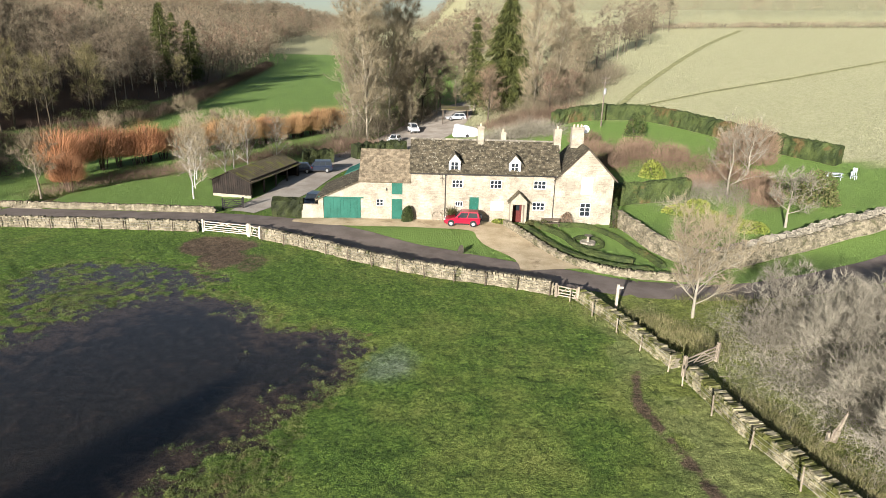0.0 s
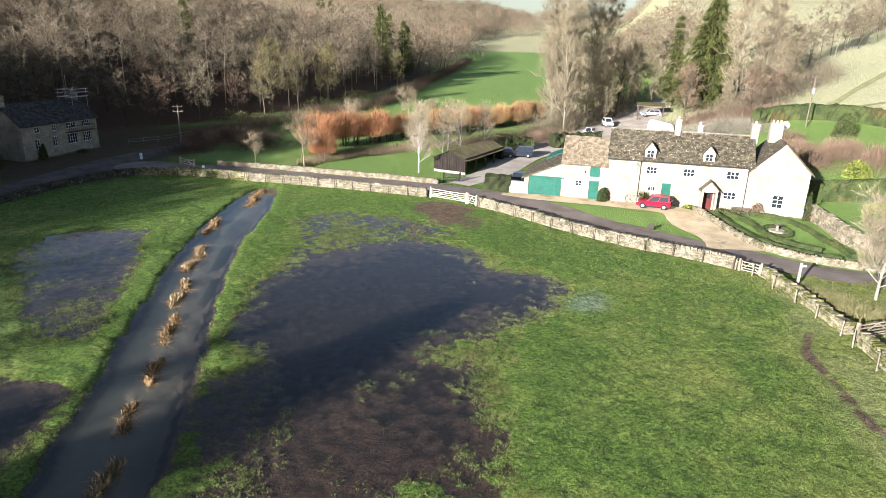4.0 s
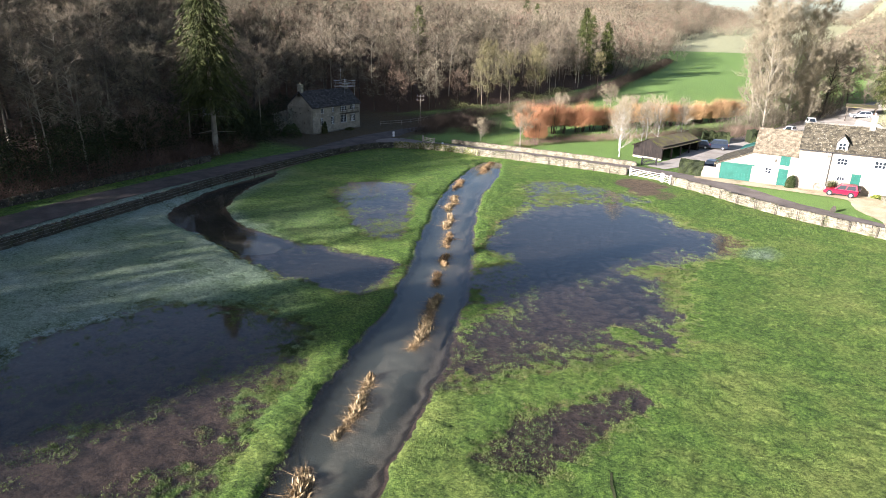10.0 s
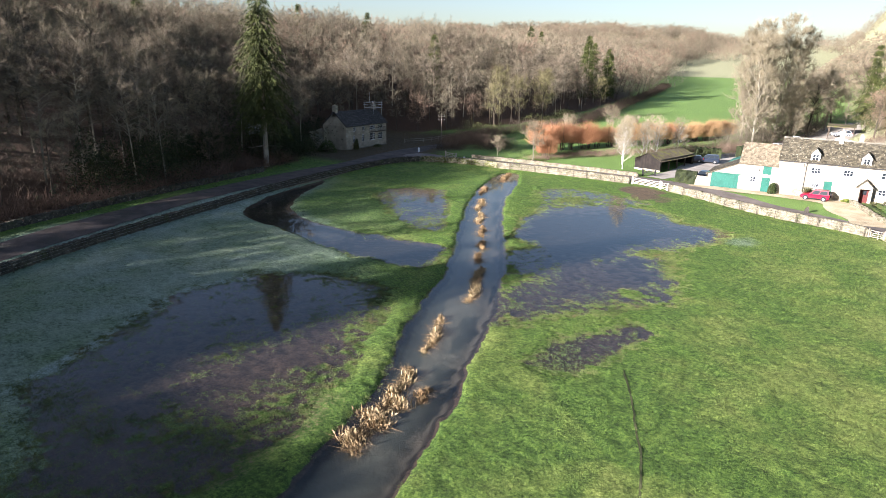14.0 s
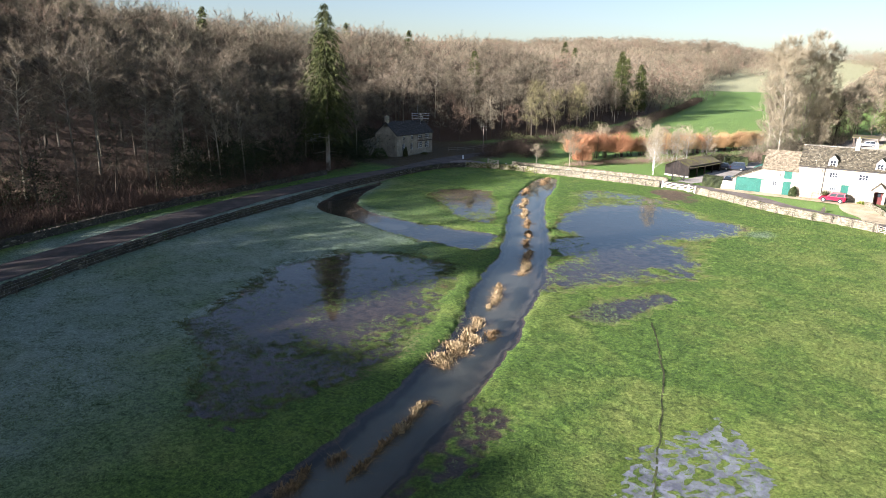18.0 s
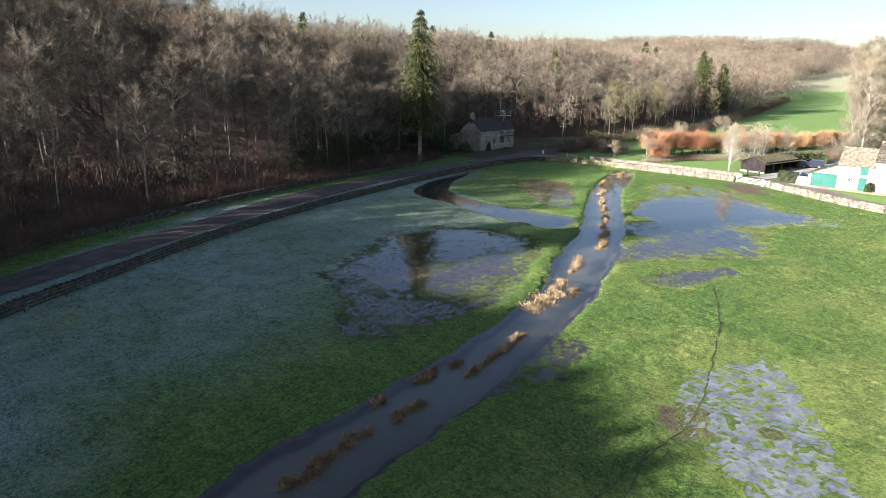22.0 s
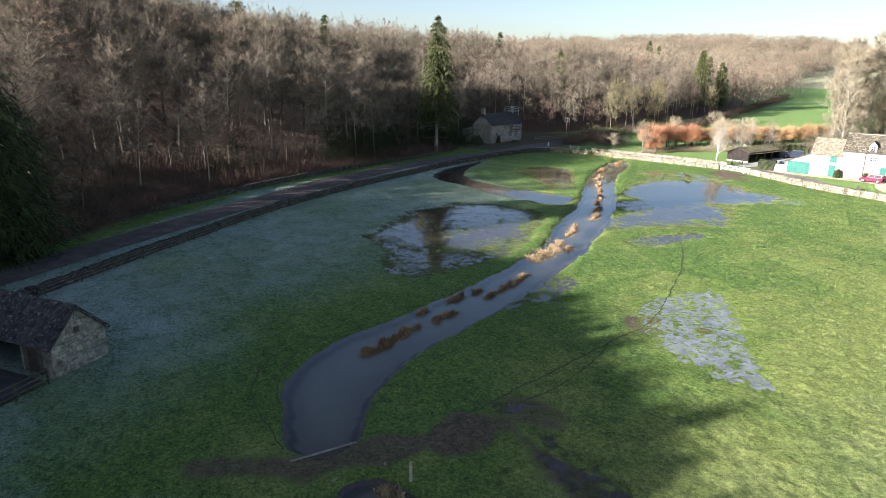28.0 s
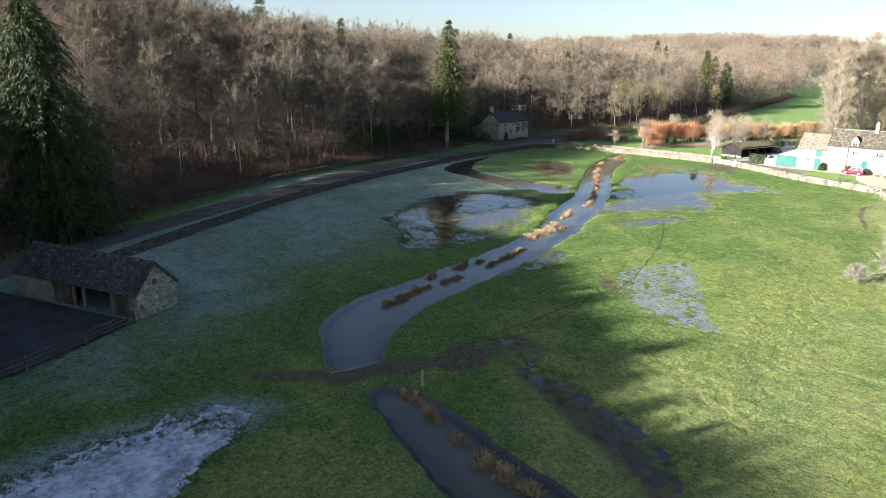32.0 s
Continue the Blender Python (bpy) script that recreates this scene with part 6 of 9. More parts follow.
def cottage():
    """The two-storey cottage in the shade at the foot of the wood."""
    c = thing("cottage", "two-storey pale stone cottage with dark slate roof below the wood", "house", m=pose(-82.8, 75.0, 0.45, 0, 0, 90))
    L, D, e, r = 14.0, 6.6, 5.1, 8.0
    low = [(2.1, 1.5, 2.95, 2.95), (5.2, 1.5, 6.05, 3.0), (8.0, 1.5, 9.9, 3.1), (11.0, 1.5, 12.6, 3.0)]
    up = [(2.3, 3.85, 3.2, 4.75), (5.4, 3.85, 6.2, 4.75), (8.0, 3.85, 9.9, 4.75), (11.0, 3.85, 12.6, 4.85)]
    g = wall_panel(Geo(), 0, L, -0.5, e, low + up, 0, 0.45)
    g.box(0, D - 0.4, -0.5, L, D, e).box(0, 0.45, -0.5, 0.45, D - 0.4, e).box(L - 0.45, 0.45, -0.5, L, D - 0.4, e)
    for x in (0, L - 0.45):
        g.extrude([(0, e), (D, e), (D / 2, r - 0.15)], 'x', x, x + 0.45)
    g.box(0.5, 0.9, -0.5, L - 0.5, D - 0.5, 0.02)
    w = part("wall", g, STONE, c)
    V, F = stone_courses(0.02, L - 0.02, -0.3, e - 0.05, low + up, 0, 21, hgt=0.2, ln=0.45)
    tagged(part("stonework", sheet("stonework", V, F), STONE, w), kind="stuff")
    roof_plane("roof", c, (-0.2, -0.3, e - 0.1), (L + 0.2, -0.3, e - 0.1), (L + 0.2, D / 2, r), (-0.2, D / 2, r), SLATE_BLUE, 22, label="dark grey slate roof slope")
    roof_plane("roof", c, (L + 0.2, D + 0.3, e - 0.1), (-0.2, D + 0.3, e - 0.1), (-0.2, D / 2, r), (L + 0.2, D / 2, r), SLATE_BLUE, 23)
    for q in low:
        window(c, *q, cols=2 if q[2] - q[0] < 1.2 else 4, rows=3, bars=0.06)
    for q in up:
        window(c, *q, cols=2 if q[2] - q[0] < 1.2 else 4, rows=2, bars=0.06)
    part("balcony", Geo().box(7.7, -0.75, 3.28, 12.9, -0.005, 3.4), DARK_WOOD, c, "shallow timber balcony under the upper windows")
    for i in range(14):
        part("baluster", Geo().box(7.75 + i * 0.39, -0.74, 3.4, 7.79 + i * 0.39, -0.70, 4.2), DARK_WOOD, c)
    part("rail", Geo().box(7.7, -0.76, 4.2, 12.9, -0.69, 4.26), DARK_WOOD, c)
    part("plinth", Geo().box(-0.05, -0.12, -0.5, L + 0.05, -0.005, 0.25), STONE_SHADE, c)
    chimney(c, 0.35, D / 2, 6.8, 9.3, 0.7, 0.9, 1, STONE_SHADE)
    part("aerial", Geo().tube((0.35, D / 2, 9.3), (0.35, D / 2, 13.0), 0.025, 0.02, 5).tube((0.35, D / 2 - 0.6, 12.8), (0.35, D / 2 + 0.6, 12.8), 0.012, 0.012, 4), DARK_METAL, c, "tall thin aerial mast")
    # the scaffold round the far chimney
    chimney(c, L - 0.6, D / 2, 7.0, 9.2, 0.8, 0.9, 1, STONE_SHADE)
    g = Geo()
    for x in (L - 2.2, L + 0.8):
        for y in (D / 2 - 1.3, D / 2 + 1.3):
            g.tube((x, y, 5.3), (x, y, 9.6), 0.03, 0.03, 5)
    for z in (8.3, 8.9, 9.4):
        for y in (D / 2 - 1.3, D / 2 + 1.3):
            g.tube((L - 2.6, y, z), (L + 1.2, y, z), 0.025, 0.025, 5)
        for x in (L - 2.2, L + 0.8):
            g.tube((x, D / 2 - 1.7, z), (x, D / 2 + 1.7, z), 0.025, 0.025, 5)
    g.tube((L - 0.7, D / 2 + 1.0, 9.4), (L - 0.7, D / 2 + 1.0, 11.6), 0.03, 0.03, 5)
    part("scaffold", g, STEEL, c, "pale scaffold poles round the chimney")
    part("scaffold_boards", Geo().box(L - 2.4, D / 2 - 1.4, 8.2, L + 1.0, D / 2 - 0.7, 8.26).box(L - 2.4, D / 2 + 0.7, 8.2, L + 1.0, D / 2 + 1.4, 8.26), PALE_WOOD, c)
    # lean-to behind the gable
    part("outhouse", Geo().box(-1.2, 5.2, -0.5, 3.0, 9.4, 3.2).extrude([(5.0, 3.2), (9.6, 3.2), (9.6, 3.4), (5.0, 4.6)], 'x', -1.4, 3.2), STONE_SHADE, c, "small outhouse with pale roof")
    return c


cottage()


def stone_barn():
    """The low stone cattle shed by the frosty yard."""
    b = thing("stone_barn", "low open-fronted stone cattle shed with old slate roof", "barn", m=pose(-18.4, -52.0, 0.15, 0, 0, 20.5))
    L, D, e, r = 14.3, 4.1, 2.2, 4.4
    g = Geo()
    for x in (-0.4, -L):
        g.box(x, 0, -0.4, x + 0.4, D, e).extrude([(0, e), (D, e), (D / 2, r - 0.1)], 'x', x, x + 0.4)
    g.box(-L + 0.4, D - 0.4, -0.4, -0.4, D, e).box(-L + 0.4, 0, -0.4, -L + 4.3, 0.4, e - 0.05)
    g.box(-0.9, 0, -0.4, -0.4, 0.4, e - 0.05)
    w = part("wall", g, STONE_SHADE, b)
    # rubble stones of the gable end
    rnd = random.Random(8)
    me = [Geo().box(0, -0.03, 0, 0.34 * s, 0, 0.15 * t, bev=0.015).mesh("stone") for s, t in ((1, 1), (0.7, 1.1), (1.3, 0.9), (0.9, 1.25))]
    for m in me:
        m.materials.append(STONE_SHADE)
    z, count = 0.0, 0
    while z < r - 0.35:
        half = D / 2 if z < e else (r - 0.25 - z) / (r - e) * D / 2
        y = D / 2 - half + 0.05
        while y < D / 2 + half - 0.35:
            k = rnd.randrange(4)
            s = part("stone", me[k], STONE_SHADE, w)
            s.matrix_basis = pose(0.0, y, z + rnd.uniform(-0.01, 0.01), rnd.uniform(-2, 2), 0, 90) @ Matrix.Diagonal((1, 1, 1, 1))
            y += (0.36, 0.26, 0.46, 0.33)[k]
            count += 1
        z += 0.175
    V, F = stone_courses(-L + 0.02, -L + 4.28, -0.2, e - 0.1, [], 0.0, 31, hgt=0.16, ln=0.36, proud=0.03)
    tagged(part("stonework", sheet("stonework", V, F), STONE, w), kind="stuff")
    roof_plane("roof", b, (-L - 0.2, -0.3, e - 0.12), (0.18, -0.3, e - 0.12), (0.18, D / 2, r), (-L - 0.2, D / 2, r), SLATE_BLUE, 33, row=0.2, wide=0.27, label="sagging dark slate roof with moss")
    roof_plane("roof", b, (0.18, D + 0.3, e - 0.12), (-L - 0.2, D + 0.3, e - 0.12), (-L - 0.2, D / 2, r), (0.18, D / 2, r), SLATE_BLUE, 34, row=0.2, wide=0.27)
    for i in range(30):
        x = -L - 0.2 + i * 0.49
        part("ridge_tile", Geo().extrude([(D / 2 - 0.17, r - 0.06), (D / 2, r + 0.12), (D / 2 + 0.17, r - 0.06)], 'x', x + 0.01, x + 0.47), SLATE_BLUE, b)
    for x0, x1 in ((-L + 4.3, -L + 6.6), (-2.9, -0.9)):
        n = int((x1 - x0) / 0.2)
        for i in range(n):
            part("board", Geo().box(x0 + i * 0.2 + 0.006, 0.12, -0.1, x0 + i * 0.2 + 0.192, 0.16, e - 0.1), BARN_WOOD, b)
    for x in (-L + 6.7, -6.4, -3.0):
        part("post", Geo().box(x - 0.1, 0.1, -0.3, x + 0.1, 0.3, e - 0.1, bev=0.01), OLD_WOOD, b)
    part("beam", Geo().box(-L + 4.3, 0.08, e - 0.2, -0.9, 0.32, e - 0.02), OLD_WOOD, b)
    part("bargeboard", Geo().box(0.02, -0.02, 0, 0.12, 0.1, 0.02), DARK_WOOD, b)
    # dark panel on the solid gable gives the shade of a small hole
    part("owl_hole", Geo().box(0.0, 1.75, 2.55, 0.04, 2.15, 2.95), DARK_WOOD, b, "dark panel standing in for a small shadowy opening in the gable")
    return b


stone_barn()
g = Geo()
yard = [(-18.1, -52.6), (-15.8, -57.7), (-14.5, -61), (-14, -72), (-34, -76), (-40, -64), (-33, -58.2)]
flat("yard", yard, 0.34, YARD_MUD, "dark muddy yard before the stone cattle shed", "yard")

# ---- stone walls, fences, gates ----
def stone_wall(line, height, thick, material, label, seed, size=0.32, course=0.14, base=None, ragged=0.06, cope=True):
    """A dry stone wall: rubble core with stones laid on both faces and a row of cope stones."""
    L = spline([(*p, 0) for p in line], 0.5)[:, :2]
    seg = np.linalg.norm(np.diff(L, axis=0), axis=1)
    run = np.r_[0, np.cumsum(seg)]
    rs = np.random.RandomState(seed)

    def at(s):
        x, y = np.interp(s, run, L[:, 0]), np.interp(s, run, L[:, 1])
        x2, y2 = np.interp(s + 0.3, run, L[:, 0]), np.interp(s + 0.3, run, L[:, 1])
        x1, y1 = np.interp(s - 0.3, run, L[:, 0]), np.interp(s - 0.3, run, L[:, 1])
        t = math.atan2(y2 - y1, x2 - x1)
        return x, y, t
    w = thing("stone_wall", label, "wall", m=Matrix())
    g = Geo()
    n = len(L)
    pts, fs = [], []
    for i in range(n):
        x, y, t = at(run[i])
        z = gl(x, y)
        nx, ny = -math.sin(t), math.cos(t)
        h = height * (1 + ragged * 0.8 * math.sin(i * 0.7) * math.sin(i * 0.23))
        for o, zz in ((-thick * 0.42, z - 0.5), (thick * 0.42, z - 0.5), (thick * 0.36, z + h - 0.12), (-thick * 0.36, z + h - 0.12)):
            pts.append((x + nx * o, y + ny * o, zz))
        if i:
            a, b = (i - 1) * 4, i * 4
            fs += [(a + k, a + (k + 1) % 4, b + (k + 1) % 4, b + k) for k in range(4)]
    fs += [(3, 2, 1, 0), tuple((n - 1) * 4 + k for k in range(4))]
    part("core", g.add(pts, fs), WALL_CORE, w)
    V, F = [], []
    unit = np.array([(-1, -1, -1), (1, -1, -1), (1, 1, -1), (-1, 1, -1), (-1, -1, 1), (1, -1, 1), (1, 1, 1), (-1, 1, 1)], float) * 0.5
    box = np.array([(3, 2, 1, 0), (4, 5, 6, 7), (0, 1, 5, 4), (1, 2, 6, 5), (2, 3, 7, 6), (3, 0, 4, 7)])

    def stone(s, off, z, l, d, h, tilt=0.0):
        x, y, t = at(s)
        c, sn = math.cos(t + rs.uniform(-0.08, 0.08)), math.sin(t + rs.uniform(-0.08, 0.08))
        q = unit * (l, d, h) + rs.uniform(-0.022, 0.022, (8, 3))
        q[4:, :2] *= 0.9
        if tilt:
            q[:, 0] += q[:, 2] * tilt
        px = x - math.sin(t) * off + q[:, 0] * c - q[:, 1] * sn
        py = y + math.cos(t) * off + q[:, 0] * sn + q[:, 1] * c
        F.append(box + len(V) * 8)
        V.append(np.stack([px, py, gl(x, y) + z + q[:, 2]], 1))
    total = run[-1]
    for side in (-1, 1):
        z = 0.0
        while z < height - 0.12:
            s = rs.uniform(0, size)
            while s < total:
                l = size * rs.uniform(0.55, 1.5)
                if rs.random() > 0.015:
                    stone(s, side * thick * 0.38 * (1 - 0.12 * z / height), z + course / 2, l * 0.96, thick * 0.3, course * rs.uniform(0.85, 1.12))
                s += l
            z += course
    if cope:
        s = 0.0
        while s < total:
            l = rs.uniform(0.10, 0.26)
            stone(s, rs.uniform(-0.03, 0.03), height + rs.uniform(-0.08, 0.05) + height * ragged * 0.8 * math.sin(s * 1.4) * math.sin(s * 0.46), l, thick * rs.uniform(0.7, 1.05), rs.uniform(0.16, 0.3), rs.uniform(-0.4, 0.4))
            s += l * 1.02
    tagged(part("stonework", sheet("stonework", np.concatenate(V), np.concatenate(F)), material, w), kind="stuff")
    return w


stone_wall([(-63.2, 75.0), (-58, 76.6), (-53.7, 77.1), (-47, 76.9)], 1.0, 0.5, MOSSY_STONE, "mossy dry stone wall between meadow and road", 1)
stone_wall([(-47, 76.9), (-41.5, 77.2), (-35, 77.3), (-28, 77.2), (-22.2, 77.1)], 1.0, 0.5, DRYSTONE, "cream dry stone wall between flooded meadow and road", 2)
stone_wall([(-15.2, 75.4), (-12, 73.9), (-9.2, 72.2), (-4.1, 68.9), (1.5, 66.0), (7.2, 64.0), (11.6, 62.3)], 1.05, 0.5, DRYSTONE, "cream dry stone roadside wall with upright cope stones", 3)
stone_wall([(13.6, 61.2), (15.6, 55.6), (16.5, 52.2), (17.2, 50.2)], 0.75, 0.8, MOSSY_STONE, "low tumbled mossy field wall", 4, 0.26, 0.12)
stone_wall([(17.6, 48.6), (18.0, 46.2), (18.4, 43.3), (19.1, 40.9), (19.8, 38.4), (21.0, 34), (22.6, 28), (23.6, 20)], 0.8, 0.85, MOSSY_STONE, "low crumbling field wall grown over with moss", 5, 0.25, 0.12)
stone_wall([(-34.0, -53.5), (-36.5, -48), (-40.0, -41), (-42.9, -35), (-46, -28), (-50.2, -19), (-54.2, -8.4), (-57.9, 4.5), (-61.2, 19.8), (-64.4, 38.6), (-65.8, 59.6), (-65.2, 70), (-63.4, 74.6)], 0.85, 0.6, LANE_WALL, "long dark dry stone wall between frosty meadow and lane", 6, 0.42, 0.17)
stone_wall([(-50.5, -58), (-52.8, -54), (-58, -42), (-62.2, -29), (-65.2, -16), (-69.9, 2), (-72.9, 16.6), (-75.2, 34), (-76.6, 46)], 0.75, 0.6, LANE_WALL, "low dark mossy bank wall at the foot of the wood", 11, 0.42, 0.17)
stone_wall([(-57, 84.3), (-47, 84.4), (-34, 84.3), (-22.8, 84.0)], 0.62, 0.45, DRYSTONE, "low stone verge wall across the road", 7)
stone_wall([(9.6, 81.2), (10.6, 78.6), (12.3, 74.8), (14.5, 69.9), (17.5, 67.3), (21.3, 66.1), (25.2, 65.9)], 0.6, 0.45, DRYSTONE, "low curved cream garden wall", 8)
stone_wall([(22.2, 82.6), (22.6, 80.2), (23.2, 76.5), (24.4, 72.5), (26.0, 69.5)], 1.7, 0.55, DRYSTONE, "tall rough stone wall of the front garden", 9, 0.36, 0.17)
stone_wall([(26.0, 68.6), (30.5, 70.2), (37.6, 74.5), (44.9, 77.5), (50, 79.3), (60, 85), (72, 92)], 1.55, 0.55, DRYSTONE, "cream stone retaining wall below the upper garden", 10, 0.38, 0.17)


def post_fence(line, gap, height, material, label, wires=(0.45, 0.8, 1.05), rails=(), r=0.05, seed=0, lean=3.0):
    L = spline([(*p, 0) for p in line], 0.5)[:, :2]
    run = np.r_[0, np.cumsum(np.linalg.norm(np.diff(L, axis=0), axis=1))]
    rnd = random.Random(seed)
    f = thing("fence", label, "fence")
    n = max(1, round(run[-1] / gap))
    me = Geo().tube((0, 0, -0.4), (0, 0, height), r, r * 0.92, 7).mesh("post")
    spots = []
    for i in range(n + 1):
        s = run[-1] * i / n
        x, y = float(np.interp(s, run, L[:, 0])), float(np.interp(s, run, L[:, 1]))
        p = part("post", me, material, f)
        p.matrix_basis = pose(x, y, gl(x, y), rnd.uniform(-lean, lean), rnd.uniform(-lean, lean), rnd.uniform(0, 90)) @ Matrix.Diagonal((1, 1, rnd.uniform(0.9, 1.08), 1))
        spots.append(Vector((x, y, gl(x, y))))
    for h in wires:
        g = Geo()
        for a, b in zip(spots, spots[1:]):
            g.tube(a + Vector((0, 0, h)), b + Vector((0, 0, h)), 0.008, 0.008, 3)
        part("wire", g, STEEL, f)
    for h in rails:
        for a, b in zip(spots, spots[1:]):
            d = b - a
            q = part("rail", Geo().box(-0.05, -0.02, -0.05, d.length + 0.05, 0.02, 0.05), material, f)
            q.matrix_basis = Matrix.Translation(a + Vector((0, 0, h))) @ d.to_track_quat('X', 'Z').to_matrix().to_4x4()
    return f


post_fence([(-47, 76.4), (-41.5, 76.7), (-35, 76.8), (-28, 76.7), (-22.2, 76.6)], 2.6, 1.15, DARK_WOOD, "dark post and wire fence before the road wall", seed=1)
post_fence([(-15.2, 74.8), (-12, 73.2), (-9.4, 71.6), (-4.3, 68.3), (1.2, 65.4), (7.0, 63.4), (11.2, 61.9)], 2.6, 1.15, DARK_WOOD, "dark post and wire fence before the cream wall", seed=2)
post_fence([(12.6, 60.6), (14.8, 55.2), (15.7, 52.0), (16.5, 49.6)], 2.6, 1.15, OLD_WOOD, "weathered post and wire fence along the mossy wall", seed=3)
post_fence([(16.8, 48.0), (17.1, 46.0), (17.5, 43.2), (18.2, 40.7), (18.9, 38.2), (20, 34), (21.5, 28), (22.4, 20)], 3.2, 1.2, OLD_WOOD, "weathered post and wire fence along the crumbling wall", seed=4)
post_fence([(-62.6, 74.2), (-58, 76.0), (-53.6, 76.5), (-47.5, 76.4)], 2.6, 1.1, DARK_WOOD, "dark post and wire fence by the bend", seed=5)
post_fence([(-36.0, -47.4), (-39.4, -40.6), (-42.2, -34.6), (-45.3, -27.6), (-49.5, -18.7), (-53.5, -8.2), (-57.2, 4.7), (-60.5, 19.9), (-63.7, 38.6), (-65.1, 59.6)], 4.0, 1.0, DARK_WOOD, "dark post and wire fence along the lane wall", seed=6)
post_fence([(-17.9, -52.5), (-16.7, -55), (-15.7, -57.7), (-14.4, -60.9), (-13.6, -64), (-13, -70)], 2.3, 1.25, DARK_WOOD, "dark post and rail fence round the muddy yard", wires=(), rails=(0.4, 0.75, 1.1), r=0.075, seed=7)


def bar_gate(a, b, material, label, height=1.15, bars=5, posts=True, name="field_gate"):
    a, b = Vector((*a, gl(*a))), Vector((*b, gl(*b)))
    d = b - a
    t = thing(name, label, "gate", m=Matrix.Translation(a) @ d.to_track_quat('X', 'Z').to_matrix().to_4x4())
    L = d.length
    for i in range(bars):
        z = 0.2 + (height - 0.25) * (i / (bars - 1)) ** 1.15
        part("bar", Geo().box(0.12, -0.02, z - 0.045, L - 0.12, 0.02, z + 0.045), material, t)
    for x in (0.12, L - 0.2):
        part("stile", Geo().box(x, -0.045, 0.12, x + 0.1, 0.045, height + 0.06), material, t)
    for s in (0, 1):
        x0, x1 = (0.2, L / 2) if s == 0 else (L - 0.2, L / 2)
        part("brace", Geo().add([(x0, -0.05, 0.2), (x0, -0.05, 0.3), (x1, -0.05, height), (x1, -0.05, height - 0.1), (x0, -0.025, 0.2), (x0, -0.025, 0.3), (x1, -0.025, height), (x1, -0.025, height - 0.1)], [(0, 1, 2, 3), (7, 6, 5, 4), (0, 4, 5, 1), (1, 5, 6, 2), (2, 6, 7, 3), (3, 7, 4, 0)]), material, t)
    if posts:
        for x in (0.0, L):
            part("gatepost", Geo().box(x - 0.09, -0.09, -0.4, x + 0.09, 0.09, height + 0.2, bev=0.015), material, t)
    return t


bar_gate((-21.7, 76.9), (-16.9, 76.0), PALE_WOOD, "pale wooden five-bar field gate beside the road")
bar_gate((-16.7, 75.9), (-15.5, 75.3), PALE_WOOD, "narrow pale wooden wicket gate next to the field gate", name="wicket_gate", bars=4)
bar_gate((-22.4, 85.4), (-20.3, 86.2), DARK_METAL, "dark open metal gate at the driveway", name="driveway_gate")
bar_gate((17.3, 49.2), (20.2, 51.2), OLD_WOOD, "weathered wooden gate standing open to the scrub", name="bridle_gate")
bar_gate((11.7, 61.7), (13.3, 60.9), OLD_WOOD, "small grey wooden hurdle at the wall's end", name="hurdle", height=1.0, bars=4)
bar_gate((-62.8, 83.2), (-59.4, 81.9), PALE_WOOD, "low pale wooden bar gate at the road bend", name="bar_gate", height=0.9, bars=3)


def pole(x, y, height, label, arms=1, r=0.13, turn=0.0, insul=True):
    p = thing("utility_pole", label, "pole", m=pose(x, y, gl(x, y), 0, 0, turn))
    part("shaft", Geo().tube((0, 0, -0.5), (0, 0, height), r, r * 0.7, 9), POLE_WOOD, p)
    for i in range(arms):
        z = height - 0.35 - i * 0.8
        part("crossarm", Geo().box(-0.75, -0.16, z, 0.75, -0.07, z + 0.11), POLE_WOOD, p)
        if insul:
            for u in (-0.65, 0.0, 0.65):
                part("insulator", Geo().tube((u, -0.115, z + 0.11), (u, -0.115, z + 0.28), 0.045, 0.03, 7), LEAD, p)
    return p


pole(-71.3, 94.7, 7.0, "dark wooden power pole near the cottage", 2, turn=30)
pole(31.3, 128.3, 8.6, "wooden power pole with transformer on the hill", 2, turn=20)
tr = thing("transformer", "small grey pole transformer", "transformer", m=pose(31.3, 128.05, gl(31.3, 128.3) + 5.6))
part("can", Geo().tube((0, -0.2, 0), (0, -0.2, 0.9), 0.24, 0.24, 12), LEAD, tr)
part("lid", Geo().tube((0, -0.2, 0.9), (0, -0.2, 1.0), 0.26, 0.2, 12), LEAD, tr)
pole(-28.0, 114.9, 5.6, "short wooden telephone pole beyond the cart shed", 0, 0.1)
g = Geo()
for o in (-0.6, 0.6):
    a, b = Vector((-71.3 + o, 94.7, 7.2)), Vector((-120, 150, 20))
    for i in range(12):
        p, q = a.lerp(b, i / 12), a.lerp(b, (i + 1) / 12)
        p.z -= 2.2 * math.sin(math.pi * i / 12)
        q.z -= 2.2 * math.sin(math.pi * (i + 1) / 12)
        g.tube(p, q, 0.012, 0.012, 3)
tagged(part("power_line", g, DARK_METAL), "thin sagging power lines leading into the wood", "cable")

